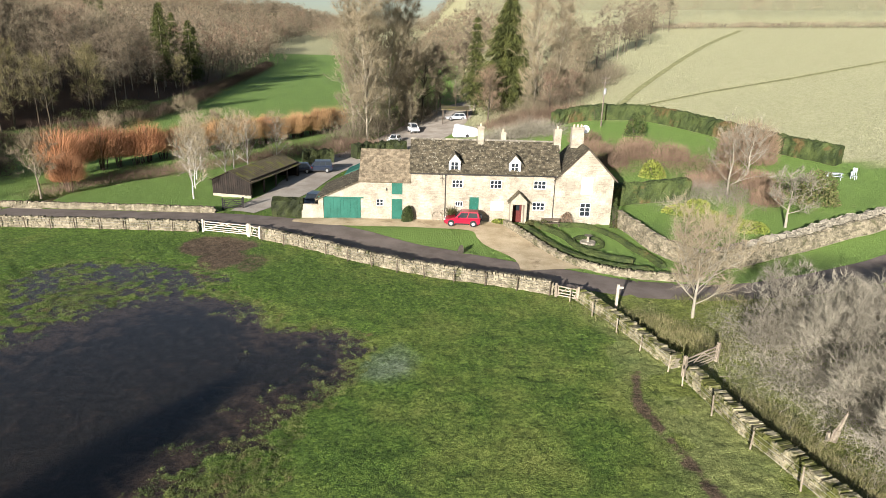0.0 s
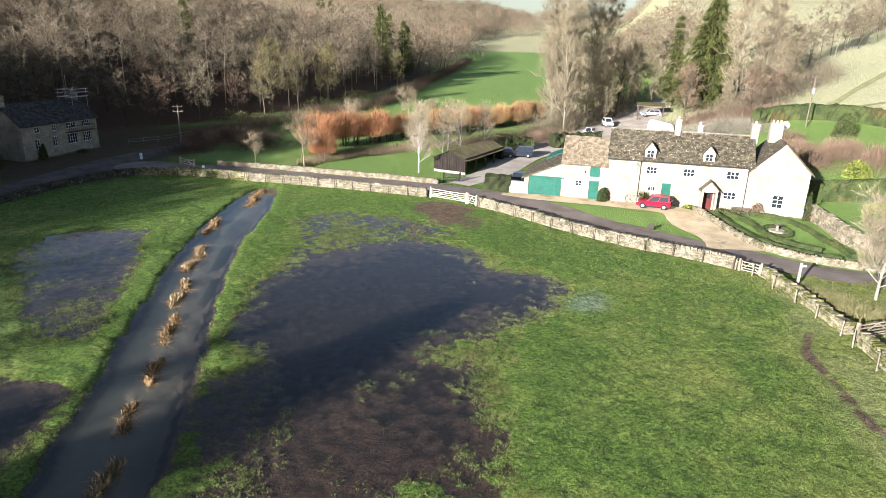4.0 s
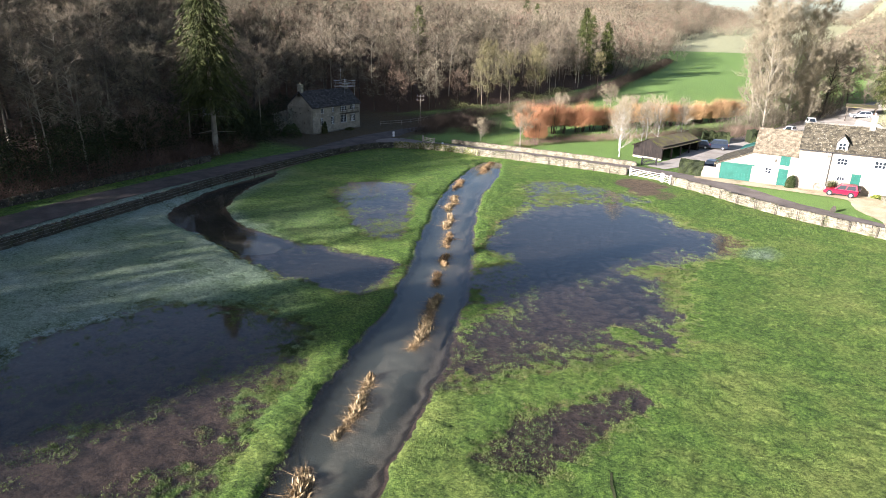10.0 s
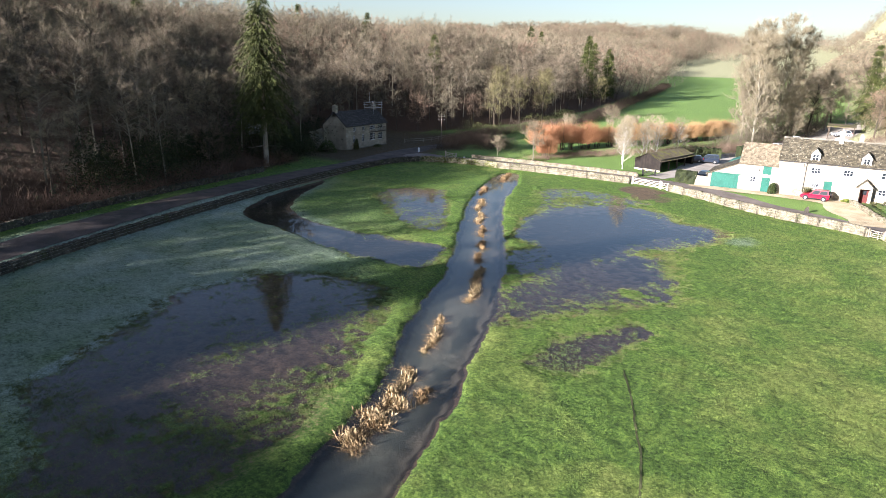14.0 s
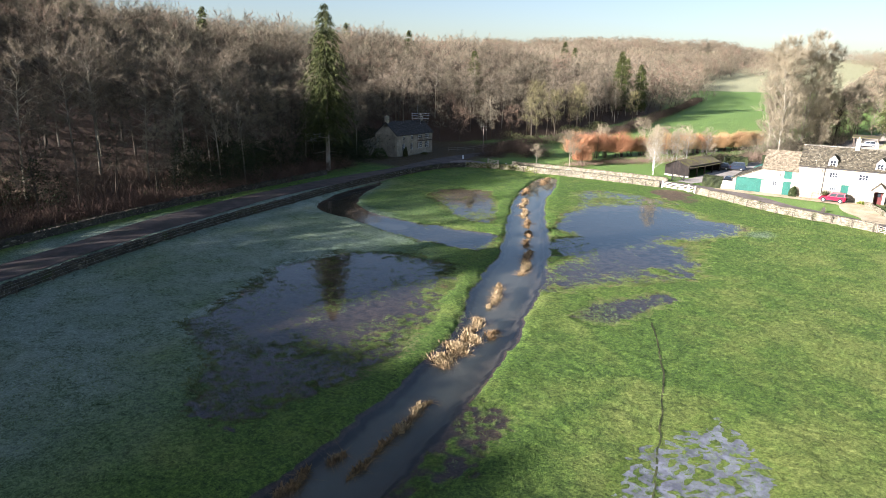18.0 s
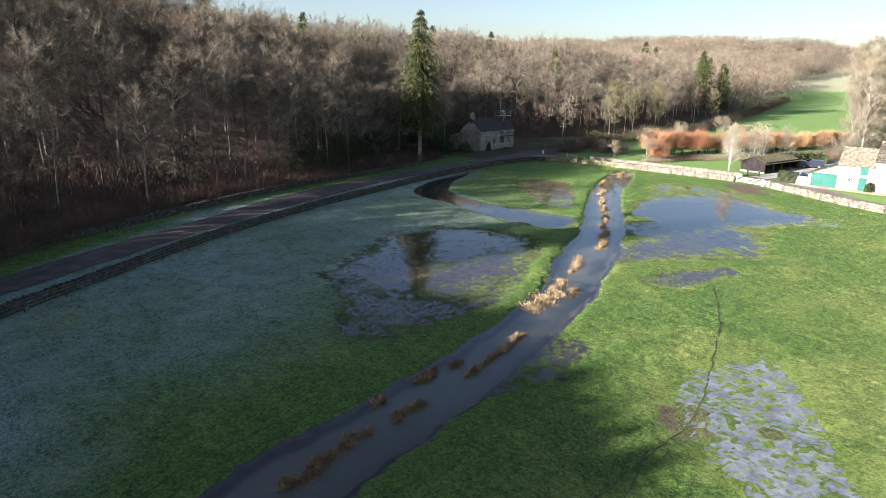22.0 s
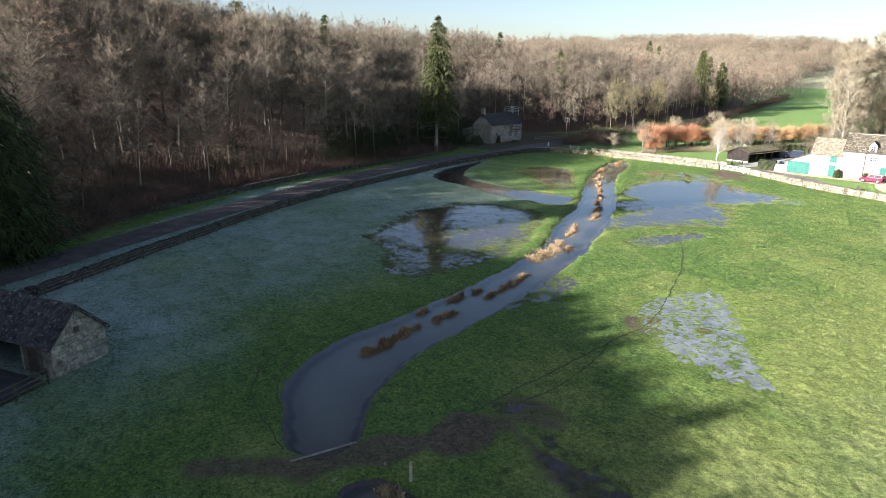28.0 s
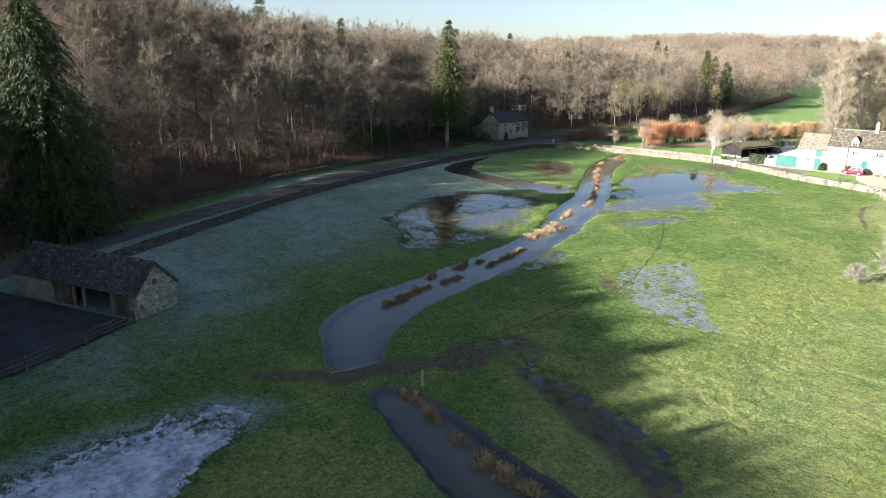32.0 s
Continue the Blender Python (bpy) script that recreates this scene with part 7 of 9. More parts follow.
s = thing("signpost", "pale wooden footpath signpost by the road", "signpost", m=pose(15.9, 59.4, gl(15.9, 59.4)))
part("post", Geo().box(-0.09, -0.09, -0.4, 0.09, 0.09, 2.05, bev=0.015), PALE_WOOD, s)
part("finger", Geo().box(0.09, -0.02, 1.72, 0.42, 0.02, 1.88), PALE_WOOD, s)
s = thing("marker_post", "thin pale wooden marker post by the ditch", "post", m=pose(5.9, -43.4, gz(5.9, -43.4)))
part("post", Geo().box(-0.05, -0.05, -0.4, 0.05, 0.05, 1.15, bev=0.01), PALE_WOOD, s)
for x, y in ((-55.7, 78.9), (-69.2, 82.6)):
    s = thing("verge_post", "short white painted post at the road bend", "post", group="white posts at the bend", m=pose(x, y, gl(x, y)))
    part("post", Geo().box(-0.14, -0.14, -0.3, 0.14, 0.14, 1.0, bev=0.03), WHITE_PAINT, s)
s = thing("standing_stone", "small upright grey stone on the front lawn", "stone", m=pose(4.4, 72.3, gl(4.4, 72.3), 4, 3, 20))
part("stone", Geo().add([(-0.3, -0.2, -0.2), (0.3, -0.2, -0.2), (0.32, 0.2, -0.2), (-0.28, 0.2, -0.2), (-0.26, -0.17, 0.5), (0.25, -0.15, 0.55), (0.27, 0.15, 0.5), (-0.22, 0.16, 0.45), (-0.12, -0.08, 0.85), (0.12, -0.09, 0.9), (0.1, 0.08, 0.82), (-0.1, 0.07, 0.8)],
                        [(0, 1, 5, 4), (1, 2, 6, 5), (2, 3, 7, 6), (3, 0, 4, 7), (4, 5, 9, 8), (5, 6, 10, 9), (6, 7, 11, 10), (7, 4, 8, 11), (8, 9, 10, 11), (3, 2, 1, 0)]), LANE_WALL, s)
s = thing("wall_ornament", "old wooden spoked cart wheel leaning on the house wall", "ornament", m=pose(2.1, 82.45, 1.05, 78, 0, 0))
part("rim", Geo().add([((0.55 + 0.06 * (k % 2)) * math.cos(a), (0.55 + 0.06 * (k % 2)) * math.sin(a), z) for z in (-0.04, 0.04) for a in [i * math.pi / 10 for i in range(20)] for k in (0, 1)], [(2 * i, 2 * i + 1, (2 * i + 3) % 40, (2 * i + 2) % 40) for i in range(20)] + [(40 + 2 * i, 40 + (2 * i + 2) % 40, 40 + (2 * i + 3) % 40, 40 + 2 * i + 1) for i in range(20)] + [(2 * i + 1, 41 + 2 * i, 40 + (2 * i + 3) % 40, (2 * i + 3) % 40) for i in range(20)]), OLD_WOOD, s)
for i in range(8):
    part("spoke", Geo().tube((0, 0, 0), (0.55 * math.cos(i * math.pi / 4), 0.55 * math.sin(i * math.pi / 4), 0), 0.025, 0.02, 5), OLD_WOOD, s)


for (ax, ay), (bx, by), lab in (((0.0, -47.0), (1.2, -43.0), "long weathered timber edging the earth crossing"), ((2.9, -46.4), (3.9, -43.0), "old timber holding the bank of the crossing")):
    tb = thing("timber", lab, "timber", "timbers of the stream crossing")
    part("log", Geo().tube((ax, ay, 0.12), (bx, by, 0.10), 0.06, 0.05, 7), OLD_WOOD, tb)
    for f in (0.1, 0.9):
        px, py = ax + (bx - ax) * f, ay + (by - ay) * f
        part("stake", Geo().tube((px + 0.12, py, -0.5), (px + 0.12, py, 0.3), 0.05, 0.045, 6), OLD_WOOD, tb)

# ---- vehicles ----
def car(name, label, x, y, turn, paintwork, L=3.9, W=1.7, H=1.55, boxy=0.5, spare=False, estate=False, z=None):
    """A car from lofted sections; its front points to -x before turning."""
    c = thing(name, label, "car", m=pose(x, y, (gl(x, y) + 0.12) if z is None else z, 0, 0, turn))
    belt, sill = H * 0.56, 0.24
    nose, tail = -L / 2, L / 2
    prof = [(nose, 0.42, 0.62), (nose + 0.06, 0.3, H * 0.44), (nose + 0.35, sill, H * 0.50), (nose + L * 0.25, sill, belt), (nose + L * 0.55, sill, belt + 0.02), (tail - 0.25, sill, belt + 0.03), (tail - 0.04, 0.32, belt), (tail, 0.42, belt * 0.85)]
    V, F = [], []
    for px, z0, z1 in prof:
        w = W / 2 * (0.86 if px in (nose, tail) else 0.95 if abs(px) > L / 2 - 0.2 else 1.0)
        V += [(px, -w * 0.94, z0), (px, -w, z0 + 0.12), (px, -w, z1 - 0.14), (px, -w * 0.9, z1), (px, w * 0.9, z1), (px, w, z1 - 0.14), (px, w, z0 + 0.12), (px, w * 0.94, z0)]
    for i in range(len(prof) - 1):
        for k in range(8):
            F.append((i * 8 + k, i * 8 + (k + 1) % 8, i * 8 + 8 + (k + 1) % 8, i * 8 + 8 + k))
    body = part("body", Geo().add(V, F + [tuple(range(8)), tuple(len(V) - 8 + k for k in range(7, -1, -1))]), paintwork, c)
    wb = nose + L * 0.29
    top0, top1 = nose + L * 0.46, tail - (0.25 if estate or boxy > 0.6 else 0.5)
    back = tail - 0.08
    cab = [(wb, belt, W * 0.43), (top0, H, W * 0.36), (top1, H, W * 0.36), (back, belt + 0.02, W * 0.43)]
    V = []
    for px, pz, w in cab:
        V += [(px, -w, pz), (px, w, pz)]
    part("cabin", Geo().add(V, [(0, 1, 3, 2), (2, 3, 5, 4), (4, 5, 7, 6), (0, 2, 4, 6), (1, 7, 5, 3)]), paintwork, body)

    def pane(pts, off):
        pts = [Vector(p) + Vector(off) for p in pts]
        part("car_window", Geo().add(pts + [p - Vector(off) * 0.5 for p in pts], [(0, 1, 2, 3), (7, 6, 5, 4), (0, 4, 5, 1), (1, 5, 6, 2), (2, 6, 7, 3), (3, 7, 4, 0)]), GLASS, body)

    def mixp(a, b, t):
        return tuple(a[i] + (b[i] - a[i]) * t for i in range(3))
    A, B, C, D = V[0], V[1], V[2], V[3]
    pane([mixp(mixp(A, B, u), mixp(C, D, u), v) for u, v in ((0.07, 0.08), (0.93, 0.08), (0.92, 0.92), (0.08, 0.92))], (-0.012, 0, 0.012))
    A, B, C, D = V[6], V[7], V[4], V[5]
    pane([mixp(mixp(A, B, u), mixp(C, D, u), v) for u, v in ((0.1, 0.12), (0.9, 0.12), (0.9, 0.88), (0.1, 0.88))], (0.012, 0, 0.012))
    for s, (a, b, d, e) in ((-1, (V[0], V[6], V[4], V[2])), (1, (V[1], V[7], V[5], V[3]))):
        cuts = ((0.07, 0.46), (0.50, 0.93)) if not estate else ((0.07, 0.36), (0.39, 0.66), (0.69, 0.94))
        for u0, u1 in cuts:
            pane([mixp(mixp(a, b, u), mixp(e, d, u), v) for u, v in ((u0, 0.1), (u1, 0.1), (u1, 0.86), (u0, 0.86))], (0, s * 0.012, 0))
    for s in (-1, 1):
        part("sill_trim", Geo().box(nose + L * 0.3, s * W * 0.5 - 0.02, 0.22, tail - L * 0.3, s * W * 0.5 + 0.02, 0.36, bev=0.01), BLACK_RUBBER, c, "dark plastic sill")
        for px in (nose + L * 0.19, tail - L * 0.19):
            part("wheel_arch", Geo().tube((px, s * (W / 2 - 0.05), 0.34), (px, s * (W / 2 + 0.015), 0.34), 0.39, 0.37, 16), BLACK_RUBBER, c, "dark wheel arch")
    for px in (nose + L * 0.19, tail - L * 0.19):
        for s in (-1, 1):
            yv = s * (W / 2 - 0.085)
            wh = part("wheel", Geo().tube((px, yv - s * 0.1, 0.31), (px, yv + s * 0.12, 0.31), 0.31, 0.31, 16), BLACK_RUBBER, c, "black rubber tyre")
            part("rim", Geo().tube((px, yv + s * 0.115, 0.31), (px, yv + s * 0.13, 0.31), 0.2, 0.18, 12), STEEL, wh)
    for s in (-1, 1):
        part("headlight", Geo().box(nose - 0.01, s * W * 0.34 - 0.14, 0.62, nose + 0.12, s * W * 0.34 + 0.14, 0.78, bev=0.02), LAMP_CLEAR, c)
        part("tail_light", Geo().box(tail - 0.08, s * W * 0.38 - 0.09, 0.66, tail + 0.012, s * W * 0.38 + 0.09, 0.95, bev=0.02), LAMP_RED, c)
        part("mirror", Geo().box(wb + 0.25, s * W * 0.52 - 0.09, belt + 0.02, wb + 0.37, s * W * 0.52 + 0.09, belt + 0.17, bev=0.02), paintwork, c)
    part("bumper", Geo().box(nose - 0.05, -W * 0.43, 0.34, nose + 0.1, W * 0.43, 0.52, bev=0.03), BLACK_RUBBER if boxy > 0.6 else paintwork, c)
    part("bumper", Geo().box(tail - 0.1, -W * 0.43, 0.34, tail + 0.05, W * 0.43, 0.52, bev=0.03), BLACK_RUBBER if boxy > 0.6 else paintwork, c)
    if spare:
        sw = part("spare_wheel", Geo().tube((tail + 0.01, 0, 0.92), (tail + 0.2, 0, 0.92), 0.33, 0.31, 16), BLACK_RUBBER, c)
        part("wheel_cover", Geo().tube((tail + 0.2, 0, 0.92), (tail + 0.22, 0, 0.92), 0.27, 0.24, 14), paintwork, sw)
    return c


car("red_car", "bright red compact off-road car parked on the gravel", 4.9, 80.9, -3, CAR_RED, 3.85, 1.72, 1.56, 0.8, True, z=0.63)
car("estate_car", "dark blue estate car parked by the cart shed", -15.6, 107.4, 12, CAR_BLUE, 4.6, 1.8, 1.7, 0.7, estate=True)
car("hatchback", "dark car half hidden behind the estate car", -18.2, 106.4, 15, CAR_BLUE, 4.0, 1.7, 1.45)
car("small_car", "dark blue small car parked by the clipped hedge", -12.6, 88.0, 80, CAR_BLUE, 3.9, 1.7, 1.45)
car("white_car", "small white hatchback parked on the yard", -5.8, 133.0, 70, CAR_WHITE, 3.7, 1.65, 1.5)
car("white_off_roader", "white off-road car with covered spare wheel", -2.6, 144.2, 105, CAR_WHITE, 4.1, 1.75, 1.75, 0.8, True)
car("sheltered_car", "silver car under the open shelter", 6.2, 153.0, 10, CAR_SILVER, 4.3, 1.75, 1.5)
sh = thing("car_shelter", "open-sided timber car shelter with flat dark roof", "shelter", m=pose(6.0, 153.0, gl(6, 153)))
for px, py in ((-2.6, -2.4), (2.6, -2.4), (-2.6, 2.4), (2.6, 2.4)):
    part("post", Geo().box(px - 0.1, py - 0.1, -0.5, px + 0.1, py + 0.1, 2.6), DARK_WOOD, sh)
part("roof", Geo().box(-3.0, -2.8, 2.6, 3.0, 2.8, 2.78, pose(0, 0, 0, 3)), MOSS_ROOF, sh)
tp = thing("covered_trailer", "white tarpaulin thrown over a trailer behind the house", "trailer", m=pose(7.6, 134.6, gl(7.6, 134.6), 0, 0, 8))
V, F = [], []
for i in range(15):
    for j in range(9):
        u, v = i / 14 * 2 - 1, j / 8 * 2 - 1
        hh = (2.0 - 0.45 * u) * (1 - abs(u) ** 14) * (1 - abs(v) ** 10) + 0.04 * math.sin(i * 2.1 + j * 1.3)
        V.append((u * 2.5, v * 1.4, max(0.05, hh)))
F = [(i * 9 + j, i * 9 + 9 + j, i * 9 + 10 + j, i * 9 + j + 1) for i in range(14) for j in range(8)]
part("tarpaulin", sheet("tarpaulin", V, F, True), WHITE_PAINT, tp, "creased white tarpaulin")
part("wheel", Geo().tube((0, -1.5, 0.3), (0, -1.3, 0.3), 0.3, 0.3, 12), BLACK_RUBBER, tp)


# ---- reeds in the stream ----
def reed_clump(x, y, length, width, n, material, seed, tall=0.8):
    way = STREAM if x < 2 else CHANNEL
    j = int(np.argmin(np.hypot(way[:, 0] - x, way[:, 1] - y)))
    a, b = way[max(0, j - 1)], way[min(len(way) - 1, j + 1)]
    angle = math.degrees(math.atan2(b[1] - a[1], b[0] - a[0]))
    width *= 0.45
    c = thing("reed_clump", "clump of dry straw-coloured reeds standing in the stream" if material is REED else "clump of wet brown reeds standing in the stream", "reeds", "reeds in the stream", m=pose(x, y, -0.05, 0, 0, angle))
    rs = np.random.RandomState(seed)
    u = rs.uniform(-0.5, 0.5, n)
    px = u * length + 0.1 * rs.normal(size=n)
    py = rs.normal(size=n) * width * 0.28 * (1 - 1.2 * u * u) + 0.25 * width * np.sin(u * 7 + seed)
    h = tall * rs.uniform(0.35, 1.15, n) * (0.75 + 0.35 * np.sin(u * 11 + seed * 1.7))
    d = np.stack([rs.normal(size=n) * 0.45, rs.normal(size=n) * 0.45, np.ones(n)], 1)
    d /= np.linalg.norm(d, axis=1)[:, None]
    V, F = sliver_arrays(list(zip(np.stack([px, py, np.zeros(n)], 1), d, h)), 0.024, seed, True)
    tagged(part("standing_reed", sheet("standing_reed", V, F), material, c), kind="stuff")
    k = n // 2
    d2 = np.stack([rs.normal(size=k), rs.normal(size=k), rs.uniform(-0.1, 0.25, k)], 1)
    V, F = sliver_arrays(list(zip(np.stack([px[:k], py[:k], np.full(k, 0.1)], 1), d2, np.full(k, 0.5))), 0.026, seed + 1)
    tagged(part("fallen_reed", sheet("fallen_reed", V, F), REED_DARK if material is REED else material, c), kind="stuff")
    return c


for i, (x, y, ln, w, n, m_) in enumerate((
        (-41.9, 69.7, 7.8, 1.8, 1242, REED_DARK), (-39.7, 58.0, 5.0, 1.4, 676, REED_DARK), (-35.1, 48.9, 7.0, 1.3, 1088, REED), (-31.0, 41.4, 5.3, 1.3, 768, REED), (-27.6, 35.8, 4.4, 1.0, 514, REED_DARK), (-24.9, 30.9, 3.2, 1.2, 424, REED_DARK), (-22.9, 26.5, 2.9, 0.9, 327, REED_DARK),
        (-19.0, 19.2, 9.1, 1.5, 1275, REED), (-16.1, 7.9, 6.4, 1.2, 849, REED), (-13.9, 0.8, 3.8, 1.7, 602, REED), (-12.7, -2.6, 3.2, 3.6, 845, REED), (-12.2, -5.4, 3.4, 3.3, 856, REED), (-11.8, 0.0, 1.6, 1.2, 238, REED_DARK),
        (-9.2, -13.4, 4.4, 1.0, 562, REED), (-8.4, -18.1, 4.3, 0.4, 413, REED_DARK), (-10.0, -22.0, 2.3, 1.4, 347, REED_DARK), (-9.8, -19.1, 1.2, 0.8, 160, REED_DARK), (-7.8, -25.9, 3.0, 1.3, 454, REED_DARK), (-9.8, -26.6, 1.1, 0.8, 149, REED_DARK), (-7.8, -30.4, 2.9, 1.5, 500, REED_DARK), (-7.2, -33.4, 3.9, 1.8, 760, REED_DARK),
        (7.4, -45.0, 4.7, 1.5, 688, REED), (11.7, -46.2, 1.2, 1.2, 199, REED), (14.1, -46.7, 1.6, 2.7, 379, REED), (16.1, -46.9, 3.1, 2.2, 610, REED), (21.5, -48.2, 4.0, 1.8, 700, REED))):
    reed_clump(x, y, ln, w, int(n * 1.3), m_, 100 + i, 0.52)


def shallow_tufts(pools, density, size, material, label, seed, even=0.0):
    """Clumps of grass blades that stand out of shallow water."""
    rs = np.random.RandomState(seed)
    P = []
    for poly, level, edge in pools:
        lo, hi = np.min(poly, 0) - 2, np.max(poly, 0) + 2
        n = int((hi[0] - lo[0]) * (hi[1] - lo[1]) * density)
        x, y = rs.uniform(lo[0], hi[0], n), rs.uniform(lo[1], hi[1], n)
        z = terrain(x, y)
        patch = 0.55 * fbm(x, y, 5.0, 41) + 0.35 * fbm(x, y, 1.4, 43)
        keep = (z < 0.06) & (z > -0.19) & (even + (1.3 - even) * patch + 6 * (z + 0.055) > rs.uniform(-0.25, 0.6, n))
        P.append(np.stack([x, y, np.maximum(z, -0.03)], 1)[keep])
    P = np.concatenate(P)
    k = 9
    s = np.repeat(size * rs.uniform(0.5, 1.4, (len(P), 1)), k, 0)
    P = np.repeat(P, k, 0) + rs.normal(size=(len(P) * k, 3)) * (0.10, 0.10, 0.0) * s
    d = np.stack([rs.normal(size=len(P)) * 0.6, rs.normal(size=len(P)) * 0.6, np.ones(len(P)) * 0.7], 1)
    d /= np.linalg.norm(d, axis=1)[:, None]
    V, F = sliver_arrays(list(zip(P, d, rs.uniform(0.08, 0.17, len(P)) * s[:, 0])), 0.05 * size, seed + 1)
    ob = part("grass_tufts", sheet("grass_tufts", V, F), material)
    tagged(ob, label, "grass", kind="stuff")


TUFT = surface("wet_grass_blades", (0.05, 0.074, 0.018), (0.165, 0.195, 0.055), 0.4, 2.0, 0.8, 0, island=0.3, stain=(0.14, 0.115, 0.05), stain_scale=0.5, stain_lo=0.54)
shallow_tufts([p for p in POOLS if p[0] is not POOL_SPECKLED and p[0] is not POOL_FROZEN], 24, 0.78, TUFT, "drowned grass tufts standing in shallow flood water", 5)


def meadow_grass():
    """Tussocks of grass blades over the near meadow."""
    rs = np.random.RandomState(15)
    n = 210000
    x, y = rs.uniform(-34, 34, n), -68 + 132 * rs.random(n) ** 1.25
    z = terrain(x, y)
    clump = 0.6 * fbm(x, y, 1.3, 61) + 0.5 * fbm(x, y, 8.0, 63)
    keep = (z > 0.05) & (z < 0.6) & (clump > rs.uniform(-0.45, 0.45, n)) & (x < 13.5 + np.maximum(0, 30 - y) * 0.3)
    P = np.stack([x, y, z - 0.02], 1)[keep]
    P = np.repeat(P, 3, 0) + rs.normal(size=(len(P) * 3, 3)) * (0.07, 0.07, 0)
    m = len(P)
    d = np.stack([rs.normal(size=m) * 0.6, rs.normal(size=m) * 0.6, np.full(m, 0.8)], 1)
    d /= np.linalg.norm(d, axis=1)[:, None]
    V, F = sliver_arrays(list(zip(P, d, rs.uniform(0.05, 0.13, m))), 0.04, 16)
    ob = part("meadow_grass", sheet("meadow_grass", V, F), BLADE)
    tagged(ob, "tussocks of short winter meadow grass", "grass", kind="stuff")


BLADE = surface("meadow_grass_blades", (0.06, 0.10, 0.016), (0.165, 0.235, 0.042), 0.35, 2.0, 0.9, 0, island=0.2, stain=(0.20, 0.22, 0.06), stain_scale=0.6, stain_lo=0.58)
meadow_grass()
shallow_tufts([p for p in POOLS if p[0] is POOL_SPECKLED], 60, 0.45, BLADE, "short grass poking through a film of ice", 8, 0.3)
shallow_tufts([p for p in POOLS if p[0] is POOL_FROZEN], 30, 0.55, BLADE, "short grass poking through white frosted ice", 9, 0.1)

# ---- hedges ----
def hedge(line, width, height, material, label, seed, leafs=90, category="hedge", leaf=0.16, lump=0.08, name="hedge"):
    """A clipped hedge: a solid body with uneven faces and a coat of leaves."""
    L = spline([(*p, 0) for p in line], 0.5)[:, :2]
    t = np.gradient(L, axis=0)
    t /= np.linalg.norm(t, axis=1)[:, None] + 1e-9
    nrm = np.stack([-t[:, 1], t[:, 0]], 1)
    prof = [(-0.5, -0.1), (-0.5, 0.35), (-0.49, 0.7), (-0.42, 0.93), (-0.2, 1.0), (0.2, 1.0), (0.42, 0.93), (0.49, 0.7), (0.5, 0.35), (0.5, -0.1)]
    rs = np.random.RandomState(seed)
    n, k = len(L), len(prof)
    V = []
    for o, zf in prof:
        j = lump * rs.normal(size=(n, 2))
        xy = L + nrm * (o * width + j[:, 0])[:, None]
        V.append(np.c_[xy, land(L[:, 0], L[:, 1]) + zf * height + j[:, 1] * (zf > 0.2)])
    V = np.concatenate(V)
    i = (np.arange(k - 1)[:, None] * n + np.arange(n - 1)[None]).ravel()
    F = np.stack([i, i + 1, i + n + 1, i + n], 1)
    h = thing(name, label, category)
    part("body", sheet("body", V, F), material, h)
    for e in (0, n - 1):
        part("end", Geo().add([V[q * n + e] for q in range(k)], [tuple(range(k))]), material, h)
    m = int(leafs * n)
    a, b = rs.randint(0, k - 1, m), rs.randint(0, n - 1, m)
    u, v = rs.random((m, 1)), rs.random((m, 1))
    p = (V[a * n + b] * (1 - u) + V[a * n + b + 1] * u) * (1 - v) + (V[(a + 1) * n + b] * (1 - u) + V[(a + 1) * n + b + 1] * u) * v
    d, q = rs.normal(size=(m, 3)), rs.normal(size=(m, 3))
    d /= np.linalg.norm(d, axis=1)[:, None]
    q = np.cross(d, q)
    q /= np.linalg.norm(q, axis=1)[:, None]
    s = leaf * rs.uniform(0.5, 1.3, (m, 1))
    W = np.stack([p - d * s * 0.5, p + q * s * 0.4, p + d * s * 0.6, p - q * s * 0.4], 1).reshape(-1, 3)
    part("leaves", sheet("leaves", W, np.arange(m * 4).reshape(-1, 4)), material, h)
    return h


hedge([(23.5, 132.5), (28, 134), (34, 133), (40, 130.5), (45, 124), (49.5, 115.5), (53.5, 108), (58, 101.5)], 1.8, 2.6, YEW, "tall clipped evergreen hedge curving round the upper garden", 1, 60, leaf=0.28, lump=0.12)
hedge([(22.3, 90.5), (28, 91.2), (33.4, 91.7)], 1.8, 2.5, YEW, "square clipped dark evergreen hedge beside the house", 2, 90, leaf=0.22)
hedge([(-16.2, 83.4), (-12.8, 83.7)], 1.6, 2.0, IVY, "box-shaped clipped hedge at the drive entrance", 3, 160)
hedge([(23.6, 81), (24.2, 77), (25.5, 73)], 0.9, 0.6, DRY_SHRUB, "low brown herbaceous border along the garden wall", 4, 120)
hedge([(27.5, 70.2), (33, 73.4), (39, 76.6), (45, 79.0), (51, 81.2)], 1.3, 1.5, TWIG_GREY, "twiggy brown hedge along the retaining wall", 5, 120, lump=0.15)
hedge([(11.2, 80.6), (12.9, 76.6), (15.2, 71.6), (18.0, 69.0), (21.5, 67.6)], 0.6, 0.55, YEW, "low clipped box hedge inside the curved wall", 6, 90, leaf=0.12, lump=0.05)
hedge([(13.0, 81.2), (15.2, 77.4), (17.0, 72.8), (20.5, 70.2)], 0.5, 0.5, YEW, "low box edging of the front garden bed", 7, 90, leaf=0.12, lump=0.05)
hedge([(15.5, 81.6), (18.5, 81.0), (20.6, 77.5), (22.4, 72.5), (22.9, 69.0)], 0.5, 0.45, YEW, "narrow box edging round the front lawn", 8, 90, leaf=0.12, lump=0.05)
